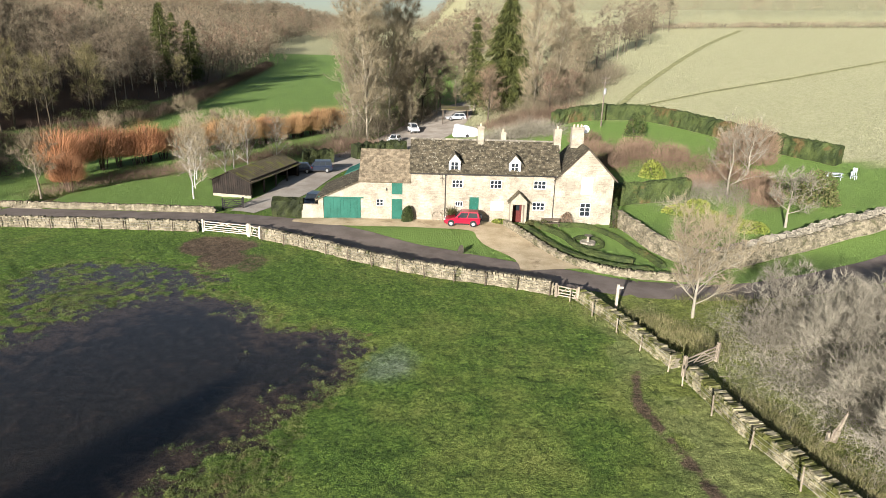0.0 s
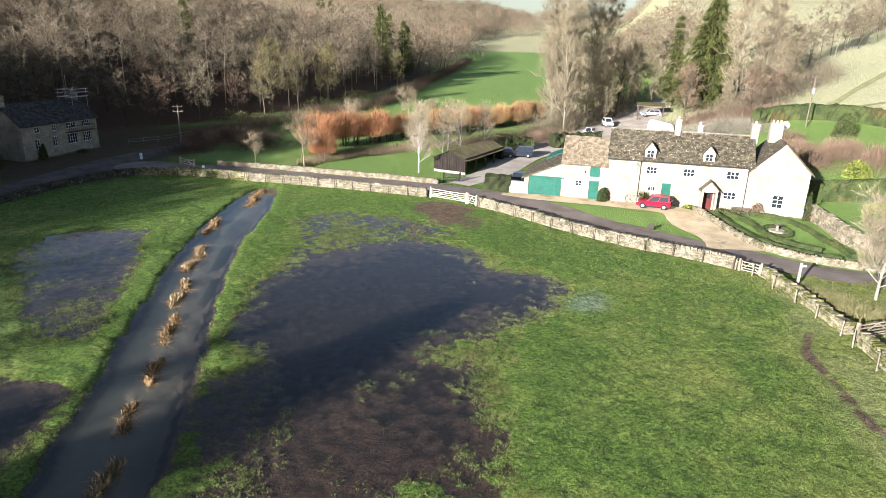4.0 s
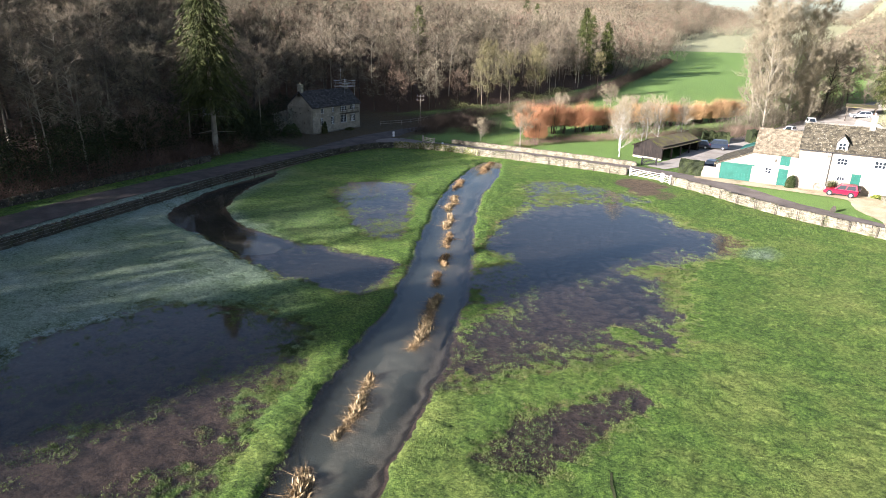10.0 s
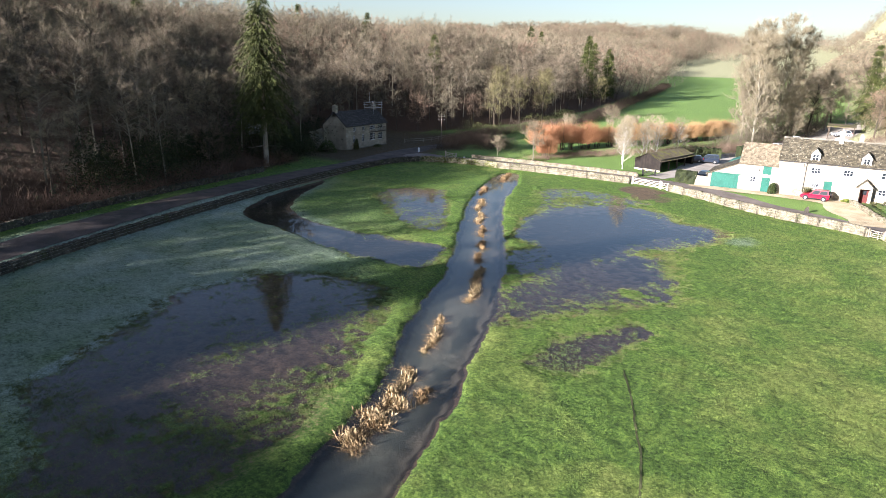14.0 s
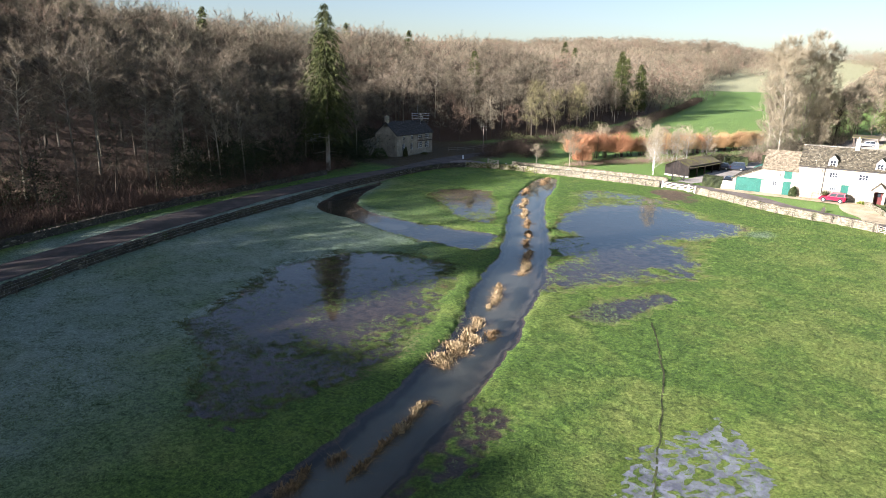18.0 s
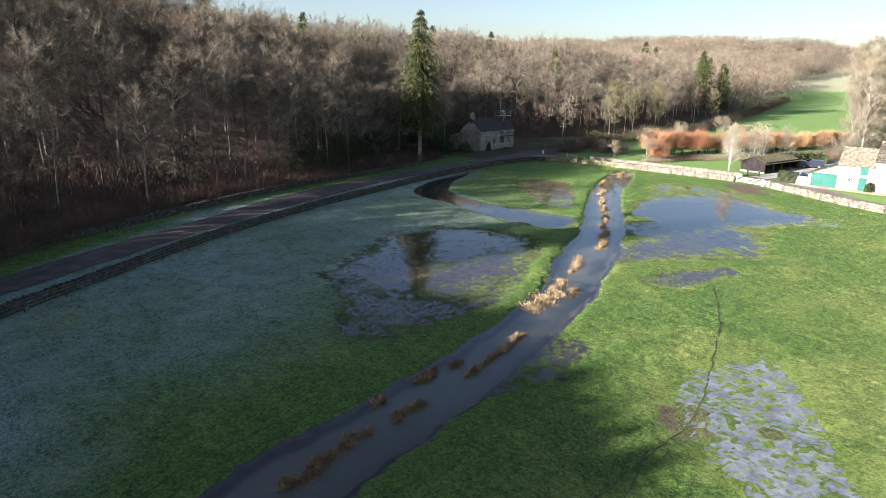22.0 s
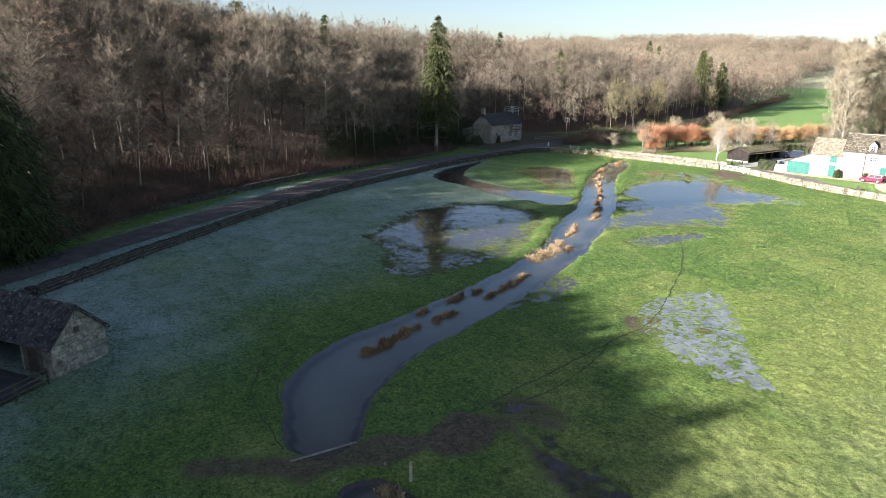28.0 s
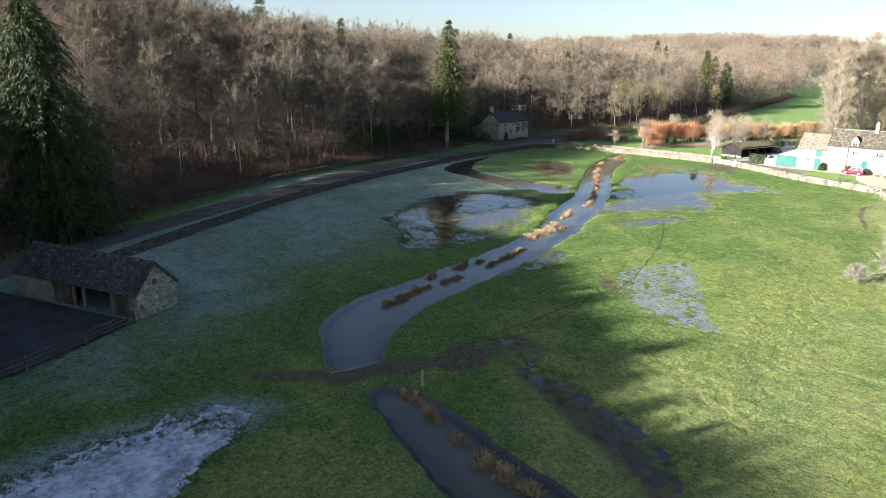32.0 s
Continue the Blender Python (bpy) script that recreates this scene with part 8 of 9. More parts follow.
hedge([(17.5 + 1.5 * math.cos(a), 75.9 + 1.5 * math.sin(a)) for a in [i * math.pi / 6 for i in range(13)]], 0.4, 0.35, YEW, "small ring of box round the fountain", 9, 60, leaf=0.1, lump=0.03)
hedge([(-11.5, 118.5), (-7.5, 121), (-3, 121.5)], 2.4, 2.4, IVY, "dark rounded hedge beside the driveway", 10, 90, leaf=0.25, lump=0.2)
hedge([(-19, 114), (-14.5, 115.5)], 2.0, 2.0, IVY, "dark evergreen hedge behind the parked cars", 11, 90, leaf=0.25, lump=0.2)
f = thing("fountain", "small stone fountain in a ring of clipped box", "fountain", m=pose(17.5, 75.9, gl(17.5, 75.9)))
part("basin", Geo().tube((0, 0, -0.2), (0, 0, 0.3), 0.75, 0.8, 14), STONE_SHADE, f)
part("pedestal", Geo().tube((0, 0, 0.3), (0, 0, 0.8), 0.16, 0.12, 10), STONE_SHADE, f)
part("bowl", Geo().tube((0, 0, 0.8), (0, 0, 0.95), 0.15, 0.42, 12), STONE_SHADE, f)
b = thing("clipped_bush", "tall rounded clipped yew by the stable door", "shrub", m=pose(-1.15, 82.0, 0.5))
V, F = leaf_cloud(61, 0.62, 0.6, 2.0, 1500, 0.16, 3)
V[:, 2] = np.maximum(V[:, 2], 0) ** 0.75 * 1.15
part("foliage", sheet("foliage", V, F), YEW, b)
part("stem", Geo().tube((0, 0, -0.2), (0, 0, 1.6), 0.3, 0.2, 8), YEW, b)
b = thing("cordyline", "spiky green cordyline beside the house wall", "plant", m=pose(3.7, 81.9, 0.5))
part("trunk", Geo().tube((0, 0, -0.2), (0, 0, 0.6), 0.12, 0.1, 7), BARK, b)
rs_ = np.random.RandomState(3)
d_ = rs_.normal(size=(320, 3))
d_[:, 2] = np.abs(d_[:, 2]) * 0.8 + 0.1
d_ /= np.linalg.norm(d_, axis=1)[:, None]
V, F = sliver_arrays(list(zip(np.tile((0, 0, 0.75), (320, 1)) + d_ * 0.1, d_, rs_.uniform(0.8, 1.4, 320))), 0.07, 3)
part("leaves", sheet("leaves", V, F), SHRUB, b)
for x, y, r, h_, mt, lab in ((9.0, 82.2, 0.9, 0.6, GOLD_SHRUB, "low green shrub at the foot of the house wall"), (16.4, 82.0, 0.7, 1.6, DRY_SHRUB, "thin climbing shrub beside the gable"), (12.6, 81.6, 0.8, 0.7, SHRUB, "mixed low plants beside the porch"), (14.0, 81.4, 1.0, 0.8, SHRUB, "dark garden plants below the window"),
                           (21.6, 81.5, 0.5, 3.2, YEW, "dark creeper on the corner of the gable")):
    place(shrub("shrub", lab, mt, int(x * 10), r, r * 0.7, h_, 420, 0.16), x, y)
gb = thing("garden_bench", "dark wooden bench before the house", "bench", m=pose(14.6, 81.3, 0.52, 0, 0, 0))
part("seat", Geo().box(-1.0, -0.25, 0.4, 1.0, 0.2, 0.46), DARK_WOOD, gb)
part("backrest", Geo().box(-1.0, 0.2, 0.55, 1.0, 0.25, 0.9), DARK_WOOD, gb)
for x in (-0.9, 0.9):
    for y in (-0.2, 0.18):
        part("leg", Geo().box(x - 0.04, y - 0.04, -0.1, x + 0.04, y + 0.04, 0.4), DARK_WOOD, gb)

# ---- garden shrubs and trees ----
place(thicket("garden_tree", "large rounded russet bare tree in the upper garden", DRY_SHRUB, 71, 5.4, 4.6, 7.4, 9000, 1.0, 0.035, "tree", stems=24), 46.5, 104.5)
place(shrub("shrub", "round bright yellow-green laurel", GOLD_SHRUB, 72, 1.9, 1.7, 2.4, 1200, 0.24), 32, 100.2)
place(shrub("shrub", "dark conical evergreen on the upper lawn", YEW, 73, 1.8, 1.7, 3.8, 1200, 0.26), 35.3, 121.2)
place(shrub("shrub", "olive-brown rounded bush below the lawn", SHRUB, 74, 2.8, 2.4, 3.6, 1700, 0.26), 47.5, 88.2)
for i, (x, y, r) in enumerate(((32.6, 85.2, 2.2), (34.8, 82.6, 2.0), (36.4, 80.6, 2.0), (30.6, 87.0, 1.8), (33.6, 88.0, 1.6))):
    place(shrub("golden_conifer", "spreading golden conifer in the garden", GOLD_SHRUB, 80 + i, r, r * 0.8, 1.1, 900, 0.22, group="golden conifers"), x, y)
for i, (x, y, rx, h_) in enumerate(((27.5, 106, 3.2, 2.6), (31.5, 109, 3.5, 2.8), (36.5, 107, 3.4, 3.0), (33, 113, 3.6, 2.6), (27, 113, 3.2, 2.4), (40.5, 98, 3.0, 2.8), (43, 93.5, 2.6, 3.0), (36.5, 95.5, 2.6, 2.2), (26.5, 119, 3.5, 2.6), (41.5, 88, 2.4, 2.6))):
    place(thicket("dry_shrub", "russet leafless shrub in the garden bank", DRY_SHRUB, 90 + i, rx, rx * 0.8, h_, 2200, 0.8, 0.035, group="russet garden shrubs"), x, y)
t = make_tree("garden_tree", "small grey lichen-covered bare tree behind the wall", "tree", dict(seed=41, height=5.6, reach=2.9, n_limb=11, n_sub=5, n_fine=4, n_twig=13, start=0.3, width=0.028, twig_len=0.6, r0=0.16, rise=0.3), TWIG_GREY, TWIG_GREY)
place(t, 40.3, 80.9)
t = make_tree("garden_tree", "open bare garden tree with arching pale branches", "tree", dict(seed=42, height=8.0, reach=4.2, n_limb=11, n_sub=4, n_fine=3, n_twig=9, start=0.15, width=0.025, twig_len=0.8, r0=0.17, rise=0.4), TWIG_GREY, TWIG_GREY)
place(t, 38.3, 91.5)
place(t, 44.0, 98.5, 0.8, 120)
t = make_tree("hawthorn", "rounded bare hawthorn with dense pale twigs by the road", "tree", dict(seed=43, height=6.8, reach=3.9, n_limb=22, n_sub=6, n_fine=5, n_twig=16, start=0.16, width=0.018, twig_len=0.75, r0=0.13, rise=0.5), TWIG_GREY, TWIG_PALE)
place(t, 21.4, 58.2)
bench = thing("picnic_table", "pale blue-grey picnic table on the upper lawn", "table", m=pose(54.3, 96.2, gl(54.3, 96.2), 0, 0, -25))
part("tabletop", Geo().box(-1.0, -0.4, 0.72, 1.0, 0.4, 0.78), PALE_BLUE, bench)
for y in (-0.75, 0.75):
    part("seat", Geo().box(-1.0, y - 0.14, 0.42, 1.0, y + 0.14, 0.47), PALE_BLUE, bench)
for x in (-0.8, 0.8):
    part("leg", Geo().box(x - 0.05, -0.85, 0.36, x + 0.05, 0.85, 0.42).tube((x, -0.6, -0.2), (x, -0.25, 0.72), 0.05, 0.05, 4).tube((x, 0.6, -0.2), (x, 0.25, 0.72), 0.05, 0.05, 4), PALE_BLUE, bench)
for i, (x, y, a) in enumerate(((56.6, 95.6, 30), (57.4, 97.0, -60))):
    ch = thing("garden_chair", "pale blue-grey wooden garden chair on the upper lawn", "chair", "chairs by the picnic table", m=pose(x, y, gl(x, y), 0, 0, a))
    part("seat", Geo().box(-0.28, -0.28, 0.4, 0.28, 0.28, 0.45), PALE_BLUE, ch)
    part("backrest", Geo().box(-0.28, 0.24, 0.45, 0.28, 0.29, 1.0), PALE_BLUE, ch)
    for px in (-0.25, 0.25):
        for py in (-0.25, 0.25):
            part("leg", Geo().box(px - 0.03, py - 0.03, -0.15, px + 0.03, py + 0.03, 0.4), PALE_BLUE, ch)

# ---- scrub beside the near wall ----
SCRUB = [make_tree("scrub_tree", lab, "tree", dict(seed=s, height=h_, reach=r, n_limb=nl, n_sub=7, n_fine=5, n_twig=13, start=0.06, width=0.018, twig_len=0.6, r0=0.07, rise=0.35, top=0.8), TWIG_GREY, mt, "scrub beside the field wall")
         for s, h_, r, nl, mt, lab in ((51, 4.6, 3.0, 22, TWIG_GREY, "dense grey bare thorn scrub"), (52, 5.4, 3.2, 22, TWIG_GREY, "tall grey lichen-covered bare thorn"), (53, 3.4, 2.6, 20, TWIG_GREY, "low grey bare bramble scrub"))]
for i, (x, y, k, s) in enumerate(((26.4, 55.2, 1, 0.8), (29.2, 52.4, 0, 1.0), (32.0, 56.0, 2, 0.9), (26.2, 48.6, 0, 1.0), (29.6, 46.2, 1, 1.0), (33.4, 49.2, 0, 1.1), (25.2, 44.2, 2, 1.0), (28.0, 41.6, 0, 1.05), (31.6, 40.8, 1, 0.95), (36.5, 45.0, 1, 1.1), (26.0, 37.6, 2, 1.1), (29.4, 35.8, 0, 1.0), (34, 36, 1, 1.0), (37.5, 53, 0, 1.0),
                               (24.0, 52.4, 2, 0.7), (27.4, 44.0, 1, 0.9), (30.5, 43.0, 0, 0.95), (24.6, 40.2, 2, 0.9), (31.0, 49.0, 1, 0.9), (34.5, 52.5, 1, 0.9), (26.4, 51.6, 2, 0.9), (33.2, 43.4, 0, 1.0), (30.8, 37.8, 0, 1.0), (27.2, 34.0, 1, 0.9), (27, 30, 0, 1.1), (29, 24, 1, 1.2), (27, 17, 0, 1.2), (25.5, 10, 1, 1.15), (25.6, 4, 0, 1.2), (28, -3, 1, 1.2), (33, 10, 1, 1.3), (21.2, 2.4, 2, 0.5), (34, 27, 1, 1.2), (36, 18, 0, 1.3), (33, -12, 0, 1.1), (40, 60.5, 2, 0.8), (44, 62.5, 2, 0.8), (36, 59.5, 2, 0.6))):
    place(SCRUB[k], x, y, s, i * 57)
st = thing("tree_stump", "split grey dead stump among the scrub", "stump", m=pose(22.6, 42.6, gl(22.6, 42.6), 3, 6, 0))
part("trunk", Geo().tube((0, 0, -0.3), (0.05, 0, 0.7), 0.2, 0.16, 8).tube((0.05, 0, 0.65), (0.3, 0.1, 1.7), 0.13, 0.05, 6).tube((-0.25, 0, -0.3), (-0.32, 0.05, 0.5), 0.12, 0.1, 6), OLD_WOOD, st)


def brush_belt(line, width, height, n, material, label, seed, name="brushwood", ln=1.1, wd=0.07, up=0.9):
    """A belt of bare stems along a line."""
    L = spline([(*p, 0) for p in line], 1.0)[:, :2]
    rs = np.random.RandomState(seed)
    i = rs.randint(0, len(L) - 1, n)
    p = L[i] + rs.normal(size=(n, 2)) * width * 0.32
    z = land(p[:, 0], p[:, 1])
    h = height * (0.75 + 0.35 * lattice(p[:, 0] / 3.0, p[:, 1] / 3.0, seed)) * np.clip(np.minimum(i, len(L) - 1 - i) / 4.0, 0.25, 1)
    q = np.c_[p, z + rs.random(n) * h * 0.8]
    d = rs.normal(size=(n, 3)) * (0.5 if up > 0.5 else 0.8) + (0, 0, up)
    d /= np.linalg.norm(d, axis=1)[:, None]
    V, F = sliver_arrays(list(zip(q, d, ln * rs.uniform(0.5, 1.4, n))), wd, seed)
    ob = part(name, sheet(name, V, F), material)
    return tagged(ob, label, "undergrowth", kind="stuff")


brush_belt([(-67.5, 90), (-69.5, 112), (-66, 140), (-63, 166), (-66, 200), (-70, 231), (-80, 310), (-92, 385)], 5.0, 3.0, 44000, HEDGE_TWIG, "brown bare hedge along the foot of the wood", 1, "hedgerow", 1.3, 0.05)
brush_belt([(float(wood_edge(y)) + 0.2, y) for y in range(-110, 66, 8)], 4.0, 2.4, 34000, RUSSET, "russet undergrowth at the edge of the wood", 2, "undergrowth", 1.2, 0.04)
brush_belt([(float(wood_edge(y)) - 8, y) for y in range(-70, 70, 8)], 10.0, 2.6, 16000, HEDGE_TWIG, "brown undergrowth inside the wood", 3, "undergrowth", 1.4, 0.05)
brush_belt([(13, 139), (20, 138), (27, 137), (31, 139)], 6.0, 3.2, 11000, TWIG_RED, "russet brushwood behind the farmhouse", 4, "brushwood", 1.2, 0.04)
brush_belt([(10, 127), (18, 128), (24, 128)], 5.0, 3.6, 10000, TWIG_GREY, "arching grey brushwood behind the roof", 5, "brushwood", 1.5, 0.03, 0.25)
brush_belt([(-26, 118), (-18, 121), (-12, 127), (-9, 131)], 6.0, 2.4, 10000, TWIG_RED, "russet bushes beside the driveway", 6, "brushwood", 1.0, 0.03)
brush_belt([(14.5, 59.2), (17.0, 54.5), (19.0, 51.0)], 3.0, 0.8, 2600, RANK, "rank dry grass beside the mossy wall", 7, "rank_grass", 0.45, 0.02)
brush_belt([(19.6, 46.5), (20.6, 42.5), (21.8, 38.5), (23.5, 33)], 2.4, 0.5, 9000, RANK, "pale rank grass beyond the field wall", 8, "rank_grass", 0.45, 0.018)
brush_belt([(24, 50), (27, 46), (27, 40), (29, 34)], 7.0, 1.5, 26000, TWIG_GREY, "grey bramble thicket below the scrub", 11, "bramble", 0.8, 0.02, 0.2)
brush_belt([(24, 55), (28, 57), (33, 56), (38, 57)], 5.0, 1.2, 14000, TWIG_GREY, "grey brambles on the road bank", 12, "bramble", 0.7, 0.02, 0.2)
brush_belt([(17.6, 57), (19.4, 54), (21.5, 52.5)], 3.0, 0.9, 4000, RANK, "dead bracken and grass by the open gate", 13, "bracken", 0.6, 0.025)
brush_belt([(22, 61.2), (30, 61.0), (38, 62.2), (46, 65.5)], 1.6, 0.7, 2600, SHRUB, "ivy and grass along the road bank", 9, "rank_grass", 0.5, 0.04)
brush_belt([(49, 262), (81, 262), (109, 255), (151, 237), (210, 212)], 5.0, 2.4, 9000, TWIG, "brown hedgerow along the brow of the hill", 14, "hedgerow", 1.4, 0.09)
brush_belt([(-76, 104), (-70, 108), (-63, 104), (-60, 98)], 8.0, 2.4, 12000, HEDGE_TWIG, "dark bare scrub beside the track past the cottage", 19, "brushwood", 1.1, 0.04, 0.4)
brush_belt([(-24.5, 118), (-35, 106), (-43, 97), (-46, 90)], 4.0, 1.0, 8000, TWIG_RED, "reddish reeds and brambles along the brook", 10, "brookside_brush", 0.8, 0.03)
brush_belt([(26, 104), (31, 111), (37, 104), (42, 96), (44, 90)], 9.0, 2.2, 16000, DRY_SHRUB, "russet brambles and shrubs filling the garden bank", 17, "bramble", 0.9, 0.025, 0.4)
brush_belt([(31, 90), (36, 93), (40, 88)], 6.0, 1.8, 7000, TWIG_GREY, "grey bare shrubs in the garden", 18, "bramble", 0.9, 0.02, 0.4)

# ---- orange willows and small trees beyond the road ----
WILLOWS = [thicket("orange_willow", "coppiced willow with glowing orange stems", WILLOW, 200 + i, 1.7, 1.6, h_, 2600, 1.0, 0.022, group="orange willows", stems=9, foot=0.26) for i, h_ in enumerate((4.4, 3.6, 3.0))]
for i, (x, y, k) in enumerate(((-44.2, 93.5, 1), (-46.4, 97.0, 0), (-47.8, 103.0, 0), (-44.8, 108.0, 0), (-42.2, 111.8, 1), (-49.0, 100.2, 1), (-45.8, 95.2, 2), (-46.4, 106, 1), (-43.2, 110, 2), (-41.0, 114.6, 2))):
    place(WILLOWS[k], x, y, _rnd.uniform(1.2, 1.5), i * 71, tall=_rnd.uniform(0.85, 1.15))
PALE_WILLOW = [thicket("orange_willow", "coppiced willow with amber stems in the row beyond the brook", WILLOW_PALE, 210 + i, 1.7, 1.6, h_, 2600, 1.0, 0.022, group="orange willows", stems=9, foot=0.26) for i, h_ in enumerate((4.4, 3.6, 3.0))]
for i in range(34):
    f_ = (i + 0.5) / 34
    place((WILLOWS if i % 5 == 0 and i < 20 else PALE_WILLOW)[(1, 2, 1, 0)[i % 4]], -39.4 + 21.4 * f_ + _rnd.uniform(-0.7, 0.7), 117 + 34 * f_ ** 1.03 + _rnd.uniform(-0.7, 0.7), _rnd.uniform(1.1, 1.45), i * 71, tall=_rnd.uniform(0.75, 1.1))
birch = make_tree("birch", "slender white-barked birch with bare pale twigs", "tree", dict(seed=44, height=7.4, reach=2.4, n_limb=16, n_sub=5, n_fine=4, n_twig=11, start=0.16, width=0.019, twig_len=0.8, r0=0.09, rise=0.9), BIRCH_BARK, TWIG_PALE, "birches by the cart shed")
for x, y, s, a in ((-27.6, 90.4, 1.15, 0), (-29.4, 96, 0.85, 80), (-31, 101, 0.9, 140), (-25.6, 107, 0.9, 200), (-22.5, 112, 0.85, 260), (-28, 108, 0.9, 30), (-32.5, 107, 0.85, 70), (-27, 101, 0.8, 170)):
    place(birch, x, y, s, a)
young = make_tree("young_tree", "small rounded leafless tree on the far meadow", "tree", dict(seed=45, height=7.0, reach=2.8, n_limb=14, n_sub=5, n_fine=4, n_twig=13, start=0.26, width=0.03, twig_len=0.8, r0=0.13, rise=0.6), PALE_BARK, TWIG_PALE, "small trees beyond the road")
for x, y, s, a in ((-46.0, 90.2, 0.95, 0), (-46.5, 110.5, 1.0, 60), (-45.2, 137.5, 1.0, 120), (-36, 124.5, 0.9, 200), (-53, 88, 0.6, 20)):
    place(young, x, y, s, a)
gold = make_tree("field_maple", "bare tree with pale golden twigs before the dark wood", "tree", dict(seed=46, height=14.5, reach=4.0, n_limb=16, n_sub=5, n_fine=4, n_twig=13, start=0.22, width=0.037, twig_len=1.2, r0=0.2, rise=0.9), BARK, TWIG_GOLD, "pale trees before the wood")
for x, y, s, a in ((-79.5, 139, 1.1, 0), (-75, 143, 0.85, 90), (-72.5, 154, 0.95, 200), (-76.5, 163, 0.8, 30), (-77, 131, 0.75, 45), (-72, 205, 0.7, 45)):
    place(gold, x, y, s, a)

# ---- tall trees behind the farmhouse ----
poplar = make_tree("poplar", "very tall bare poplar with pale upright branches", "tree", dict(seed=47, height=28, reach=5.0, n_limb=32, n_sub=6, n_fine=4, n_twig=18, start=0.10, width=0.032, twig_len=1.5, r0=0.27, rise=1.1), PALE_BARK, TWIG_PALE, "tall trees behind the farmhouse")
for x, y, s, a in ((-11.0, 134.8, 1.0, 0), (-14.2, 139.5, 0.95, 70), (-7.8, 147, 1.05, 150), (-11.5, 150, 0.9, 220), (-4.5, 154, 0.95, 300), (22.0, 147, 0.95, 40), (27.5, 151.5, 0.85, 130)):
    place(poplar, x, y, s, a)
for x, y, k, s, a in ((-1.5, 158, 0, 0.95, 20), (0, 166, 1, 0.95, 90), (-6, 163, 2, 1.0, 150), (-10, 160, 3, 0.95, 10), (3, 176, 2, 1.0, 200), (-4, 175, 1, 1.0, 300), (10, 170, 1, 0.8, 60), (8.5, 182, 0, 0.9, 0), (27, 158, 2, 0.9, 50), (31, 160, 3, 0.9, 80), (1.5, 190, 2, 1.0, 40), (12, 190, 3, 1.0, 100), (-8, 186, 4, 1.1, 10)):
    place(OAKS[k], x, y, s, a)
for i in range(26):
    f_ = i / 25
    x, y = 32 + 52 * f_ + _rnd.uniform(-3, 3), 166 + 92 * f_ + _rnd.uniform(-5, 5)
    place(OAKS[(1, 3, 2)[i % 3]], x, y, _rnd.uniform(0.62, 0.85), _rnd.uniform(0, 360))
place(make_fir("fir_tree", "broad dark green fir behind the farmhouse", 61, 23, 7.8, 0.04, n_whorl=48, per=24, size=0.55, leafs=17, power=0.8), 17.3, 156.5)
place(make_fir("fir_tree", "slender mid-green conifer beside the broad fir", 62, 20, 3.4, 0.08, n_whorl=34, per=11, size=0.4), 10.6, 162)
bush = make_tree("bare_tree", "rounded russet bare tree beside the fir", "tree", dict(seed=48, height=9.5, reach=3.6, n_limb=16, n_sub=5, n_fine=4, n_twig=13, start=0.12, width=0.028, twig_len=1.0, r0=0.18, rise=0.8), BARK, TWIG_RED)
place(bush, 12.6, 146.5)
place(bush, 24.0, 140.5, 0.8, 100)
place(bush, 28.5, 144, 0.7, 200)

ash = make_tree("ash_tree", "bare ash with a rounded crown of pale fine twigs", "tree", dict(seed=49, height=21, reach=5.6, n_limb=22, n_sub=6, n_fine=4, n_twig=16, start=0.08, width=0.034, twig_len=1.3, r0=0.24, rise=0.8), PALE_BARK, TWIG_PALE, "tall trees behind the farmhouse")
for x, y, s, a in ((-13.5, 145, 0.8, 0), (-9.5, 141.5, 0.7, 60), (-3.5, 149, 0.75, 120), (-1.0, 161, 0.85, 200), (-15, 154, 0.9, 260), (20, 142.5, 0.5, 30), (25, 145, 0.6, 90), (30.5, 150, 0.7, 150), (34, 158, 0.7, 210), (-7, 157, 0.95, 40), (2, 168, 0.9, 90), (-5.5, 169, 0.95, 150), (-12, 165, 0.95, 20), (6.5, 168, 0.7, 75), (13.5, 151, 0.55, 10)):
    place(ash, x, y, s, a)
brush_belt([(-16, 130), (-12, 140), (-8, 150), (-3, 160), (0, 172)], 7.0, 6.5, 16000, TWIG_OLIVE, "tall bare brushwood under the poplars", 15, "brushwood", 1.6, 0.035)
brush_belt([(16, 139), (23, 143), (30, 150), (36, 160), (46, 176)], 7.0, 6.0, 14000, TWIG_OLIVE, "tall bare brushwood on the bank behind the farmhouse", 16, "brushwood", 1.6, 0.035)


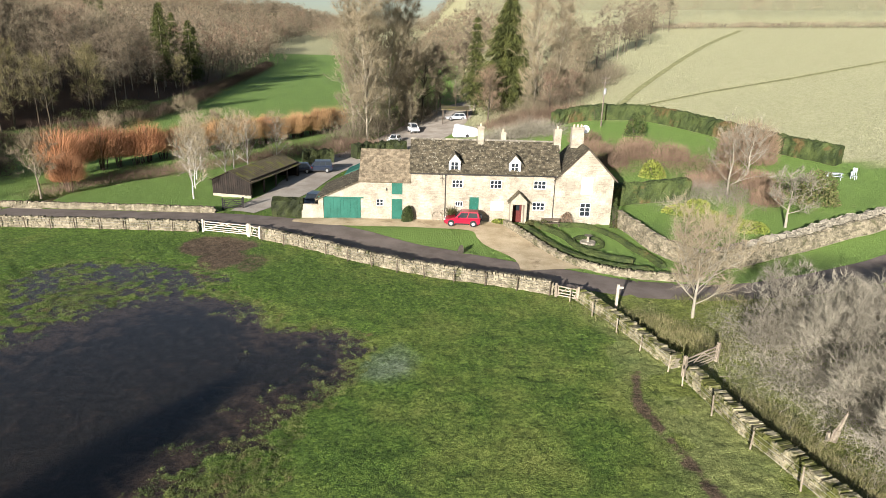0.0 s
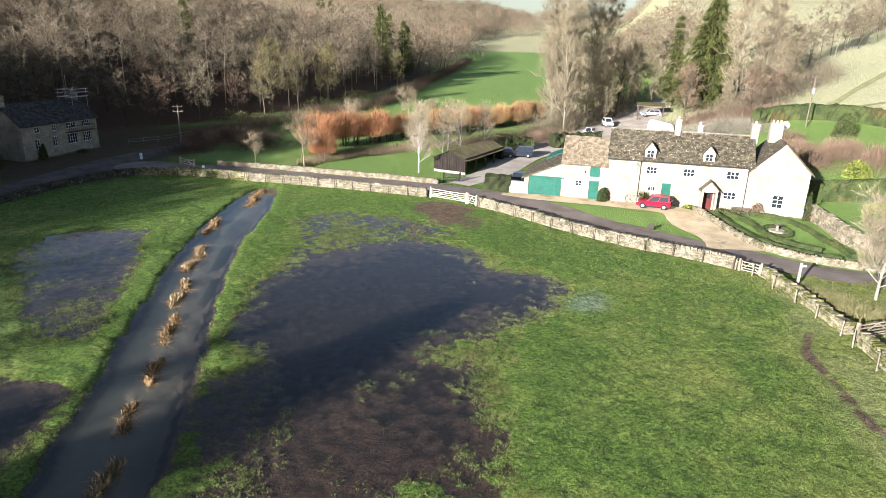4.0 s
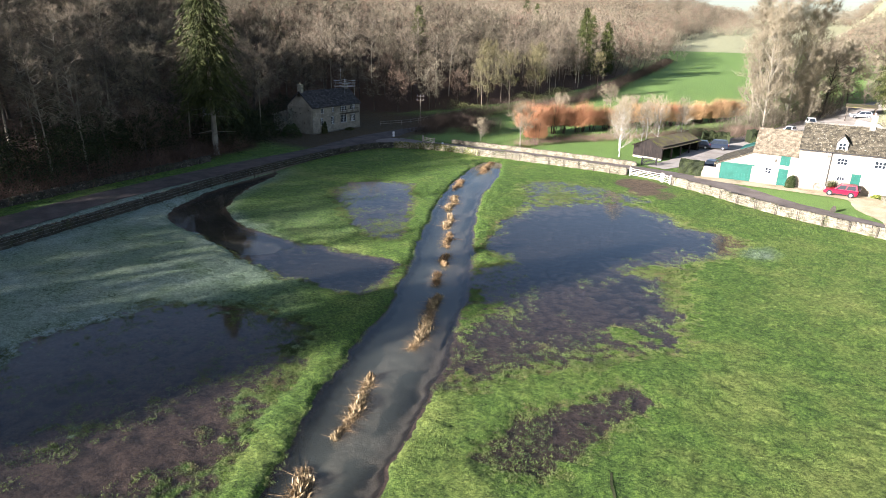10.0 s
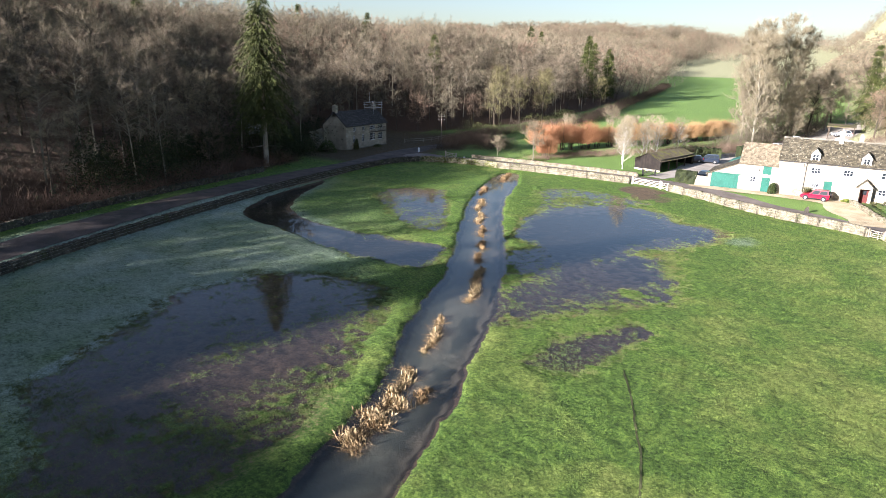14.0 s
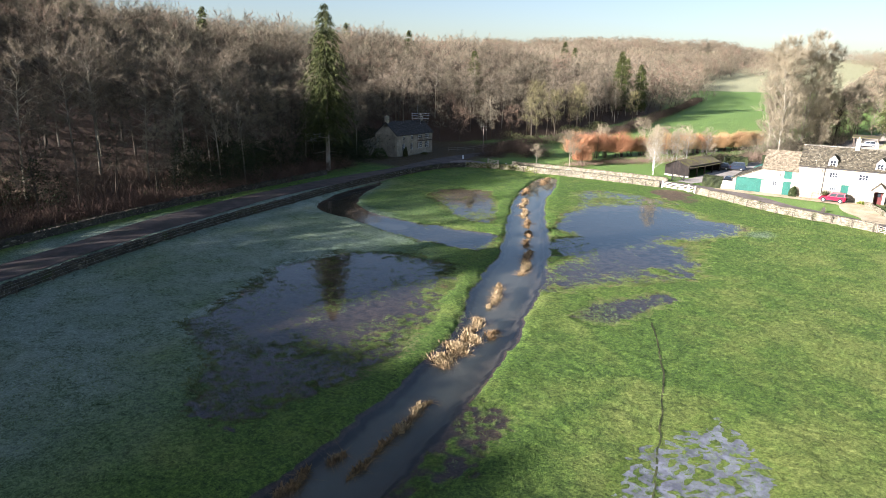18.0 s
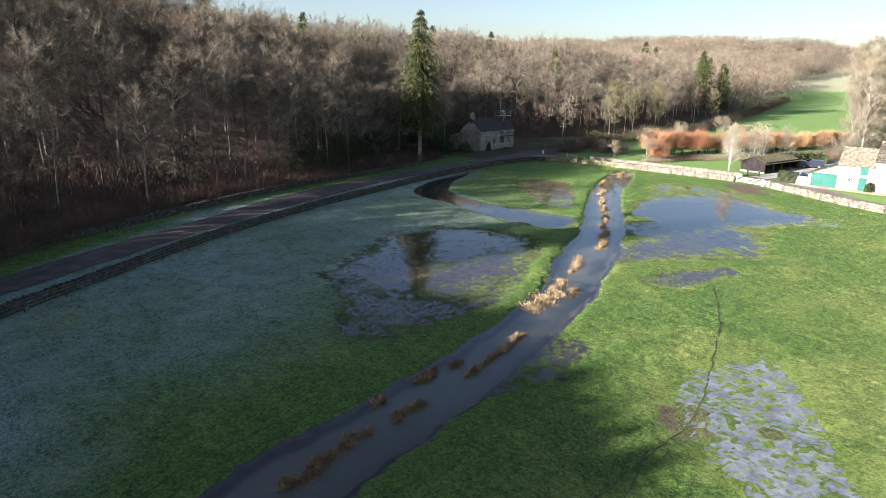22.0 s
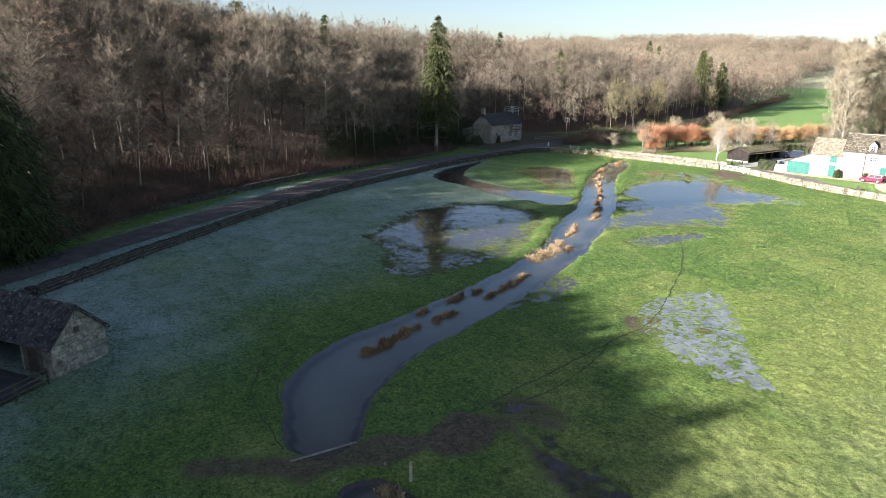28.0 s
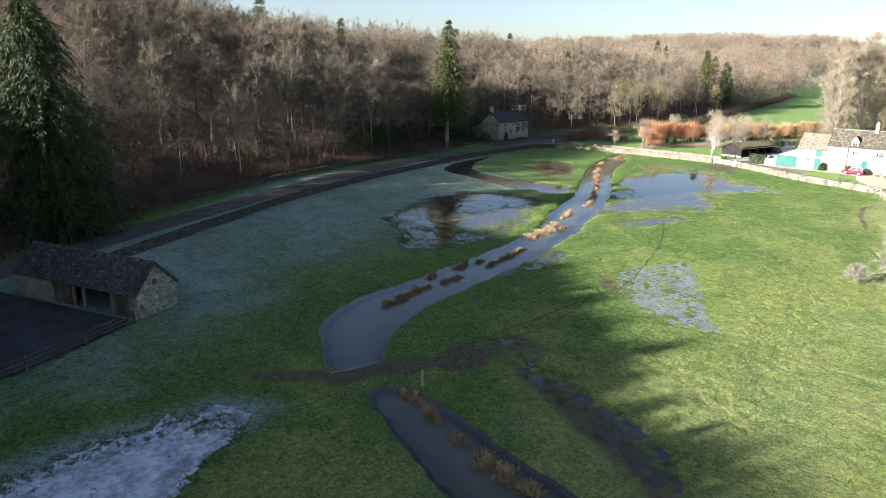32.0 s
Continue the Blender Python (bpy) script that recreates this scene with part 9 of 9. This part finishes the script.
def evergreen_belt(line, width, height, n, material, label, seed, size=0.22):
    """Ivy and holly in loose mounds along a line, as loose leaves."""
    L = spline([(*p, 0) for p in line], 1.0)[:, :2]
    rs = np.random.RandomState(seed)
    p = L[rs.randint(0, len(L) - 1, n)] + rs.normal(size=(n, 2)) * width * 0.35
    keep = fbm(p[:, 0], p[:, 1], 7.0, seed) > -0.12
    p = p[keep]
    h = height * (0.65 + 0.55 * lattice(p[:, 0] / 3.2, p[:, 1] / 3.2, seed))
    m = len(p)
    c = np.c_[p, land(p[:, 0], p[:, 1]) + h * rs.random(m) ** 0.7]
    a, b = rs.normal(size=(m, 3)), rs.normal(size=(m, 3))
    a /= np.linalg.norm(a, axis=1)[:, None]
    b = np.cross(a, b)
    b /= np.linalg.norm(b, axis=1)[:, None]
    s = size * rs.uniform(0.6, 1.4, (m, 1))
    V = np.stack([c - a * s * 0.5, c + b * s * 0.4, c + a * s * 0.6, c - b * s * 0.35], 1).reshape(-1, 3)
    ob = part("undergrowth", sheet("undergrowth", V, np.arange(m * 4).reshape(-1, 4)), material)
    return tagged(ob, label, "undergrowth", kind="stuff")


evergreen_belt([(float(wood_edge(y)) - 5, y) for y in range(-4, 70, 8)], 11.0, 8.0, 80000, IVY, "dark ivy and holly at the foot of the wood", 21)
evergreen_belt([(float(wood_edge(y)) - 4, y) for y in range(-64, -20, 8)], 8.0, 3.0, 5000, IVY, "dark ivy at the foot of the wood", 22)
evergreen_belt([(-86, 62), (-90, 67), (-98, 74), (-100, 88), (-97, 98)], 6.0, 4.0, 16000, IVY, "dark yew and holly round the cottage", 23)
evergreen_belt([(-78, 118), (-75, 130), (-73, 150), (-72, 180)], 5.0, 3.0, 9000, SHRUB, "dark ivy along the hedge below the wood", 24)

# ---- firs of the wood ----
place(make_fir("fir_tree", "tall dark spruce with bare pale lower trunk beside the cottage", 63, 31, 5.6, 0.26, n_whorl=40, per=11, leafs=12, size=0.46, droop=0.75, power=0.55), -80, 50)
place(make_fir("fir_tree", "huge broad dark conifer at the lane's edge", 64, 27, 8.6, 0.0, n_whorl=56, per=22, leafs=28, size=0.33, droop=0.7, power=0.5, needles=DARK_NEEDLES), -52, -48)
FIR = make_fir("fir_tree", "dark fir standing above the bare wood", 65, 24, 4.6, 0.1, n_whorl=30, per=9, size=0.5, leafs=10, power=0.7)
for x, y, s, a in ((-84, 222, 1.0, 0), (-90, 236, 0.9, 50), (-84, 250, 0.8, 100), (-96, 262, 0.9, 150), (-150, 40, 1.0, 20), (-175, 90, 1.0, 70), (-160, 140, 0.9, 0), (-170, 190, 0.9, 0), (-66, -62, 0.95, 0), (-33, -108, 0.9, 0), (-24, -118, 1.0, 40), (-40, -100, 1.0, 80), (-30, -128, 1.1, 0), (-46, -92, 0.9, 0), (-88, 232, 1.05, 0), (-82, 240, 0.9, 0), (-110, 150, 0.8, 0), (-140, 300, 0.9, 0), (-160, 330, 1.0, 0)):
    s = grown(x, y, 1.15 * s) / 1.15
    if s:
        place(FIR, x, y, s, a)

# ---- the cottage's surroundings ----
for i, (x, y, r, h_, mt, lab) in enumerate(((-84.5, 70.5, 2.2, 2.6, YEW, "dark evergreen shrub beside the cottage"), (-88, 67.5, 2.6, 3.0, YEW, "dark evergreen shrub in the cottage garden"), (-82.2, 77.5, 0.5, 2.4, SHRUB, "climber on the cottage wall"), (-81.8, 84.5, 0.9, 0.5, SHRUB, "low plants before the cottage"), (-94, 70, 2.6, 3.4, SHRUB, "garden shrub in the shade of the wood"))):
    place(shrub("shrub", lab, mt, 300 + i, r, r, h_, 800, 0.26), x, y)
gh_ = thing("greenhouse", "small pale glass greenhouse in the cottage garden", "greenhouse", m=pose(-97, 63, gl(-97, 63), 0, 0, 60))
part("base", Geo().box(-2, -1.3, -0.5, 2, 1.3, 0.5), STONE_SHADE, gh_)
part("glazing", Geo().box(-1.95, -1.25, 0.5, 1.95, 1.25, 1.7).extrude([(-1.3, 1.7), (1.3, 1.7), (0, 2.5)], 'x', -1.95, 1.95), LAMP_CLEAR, gh_, "misted pale glass")
post_fence([(-80.5, 93), (-77, 100), (-76.5, 112), (-76, 124)], 2.4, 1.1, OLD_WOOD, "grey post and rail fence along the track past the cottage", wires=(), rails=(0.5, 0.95), seed=11)
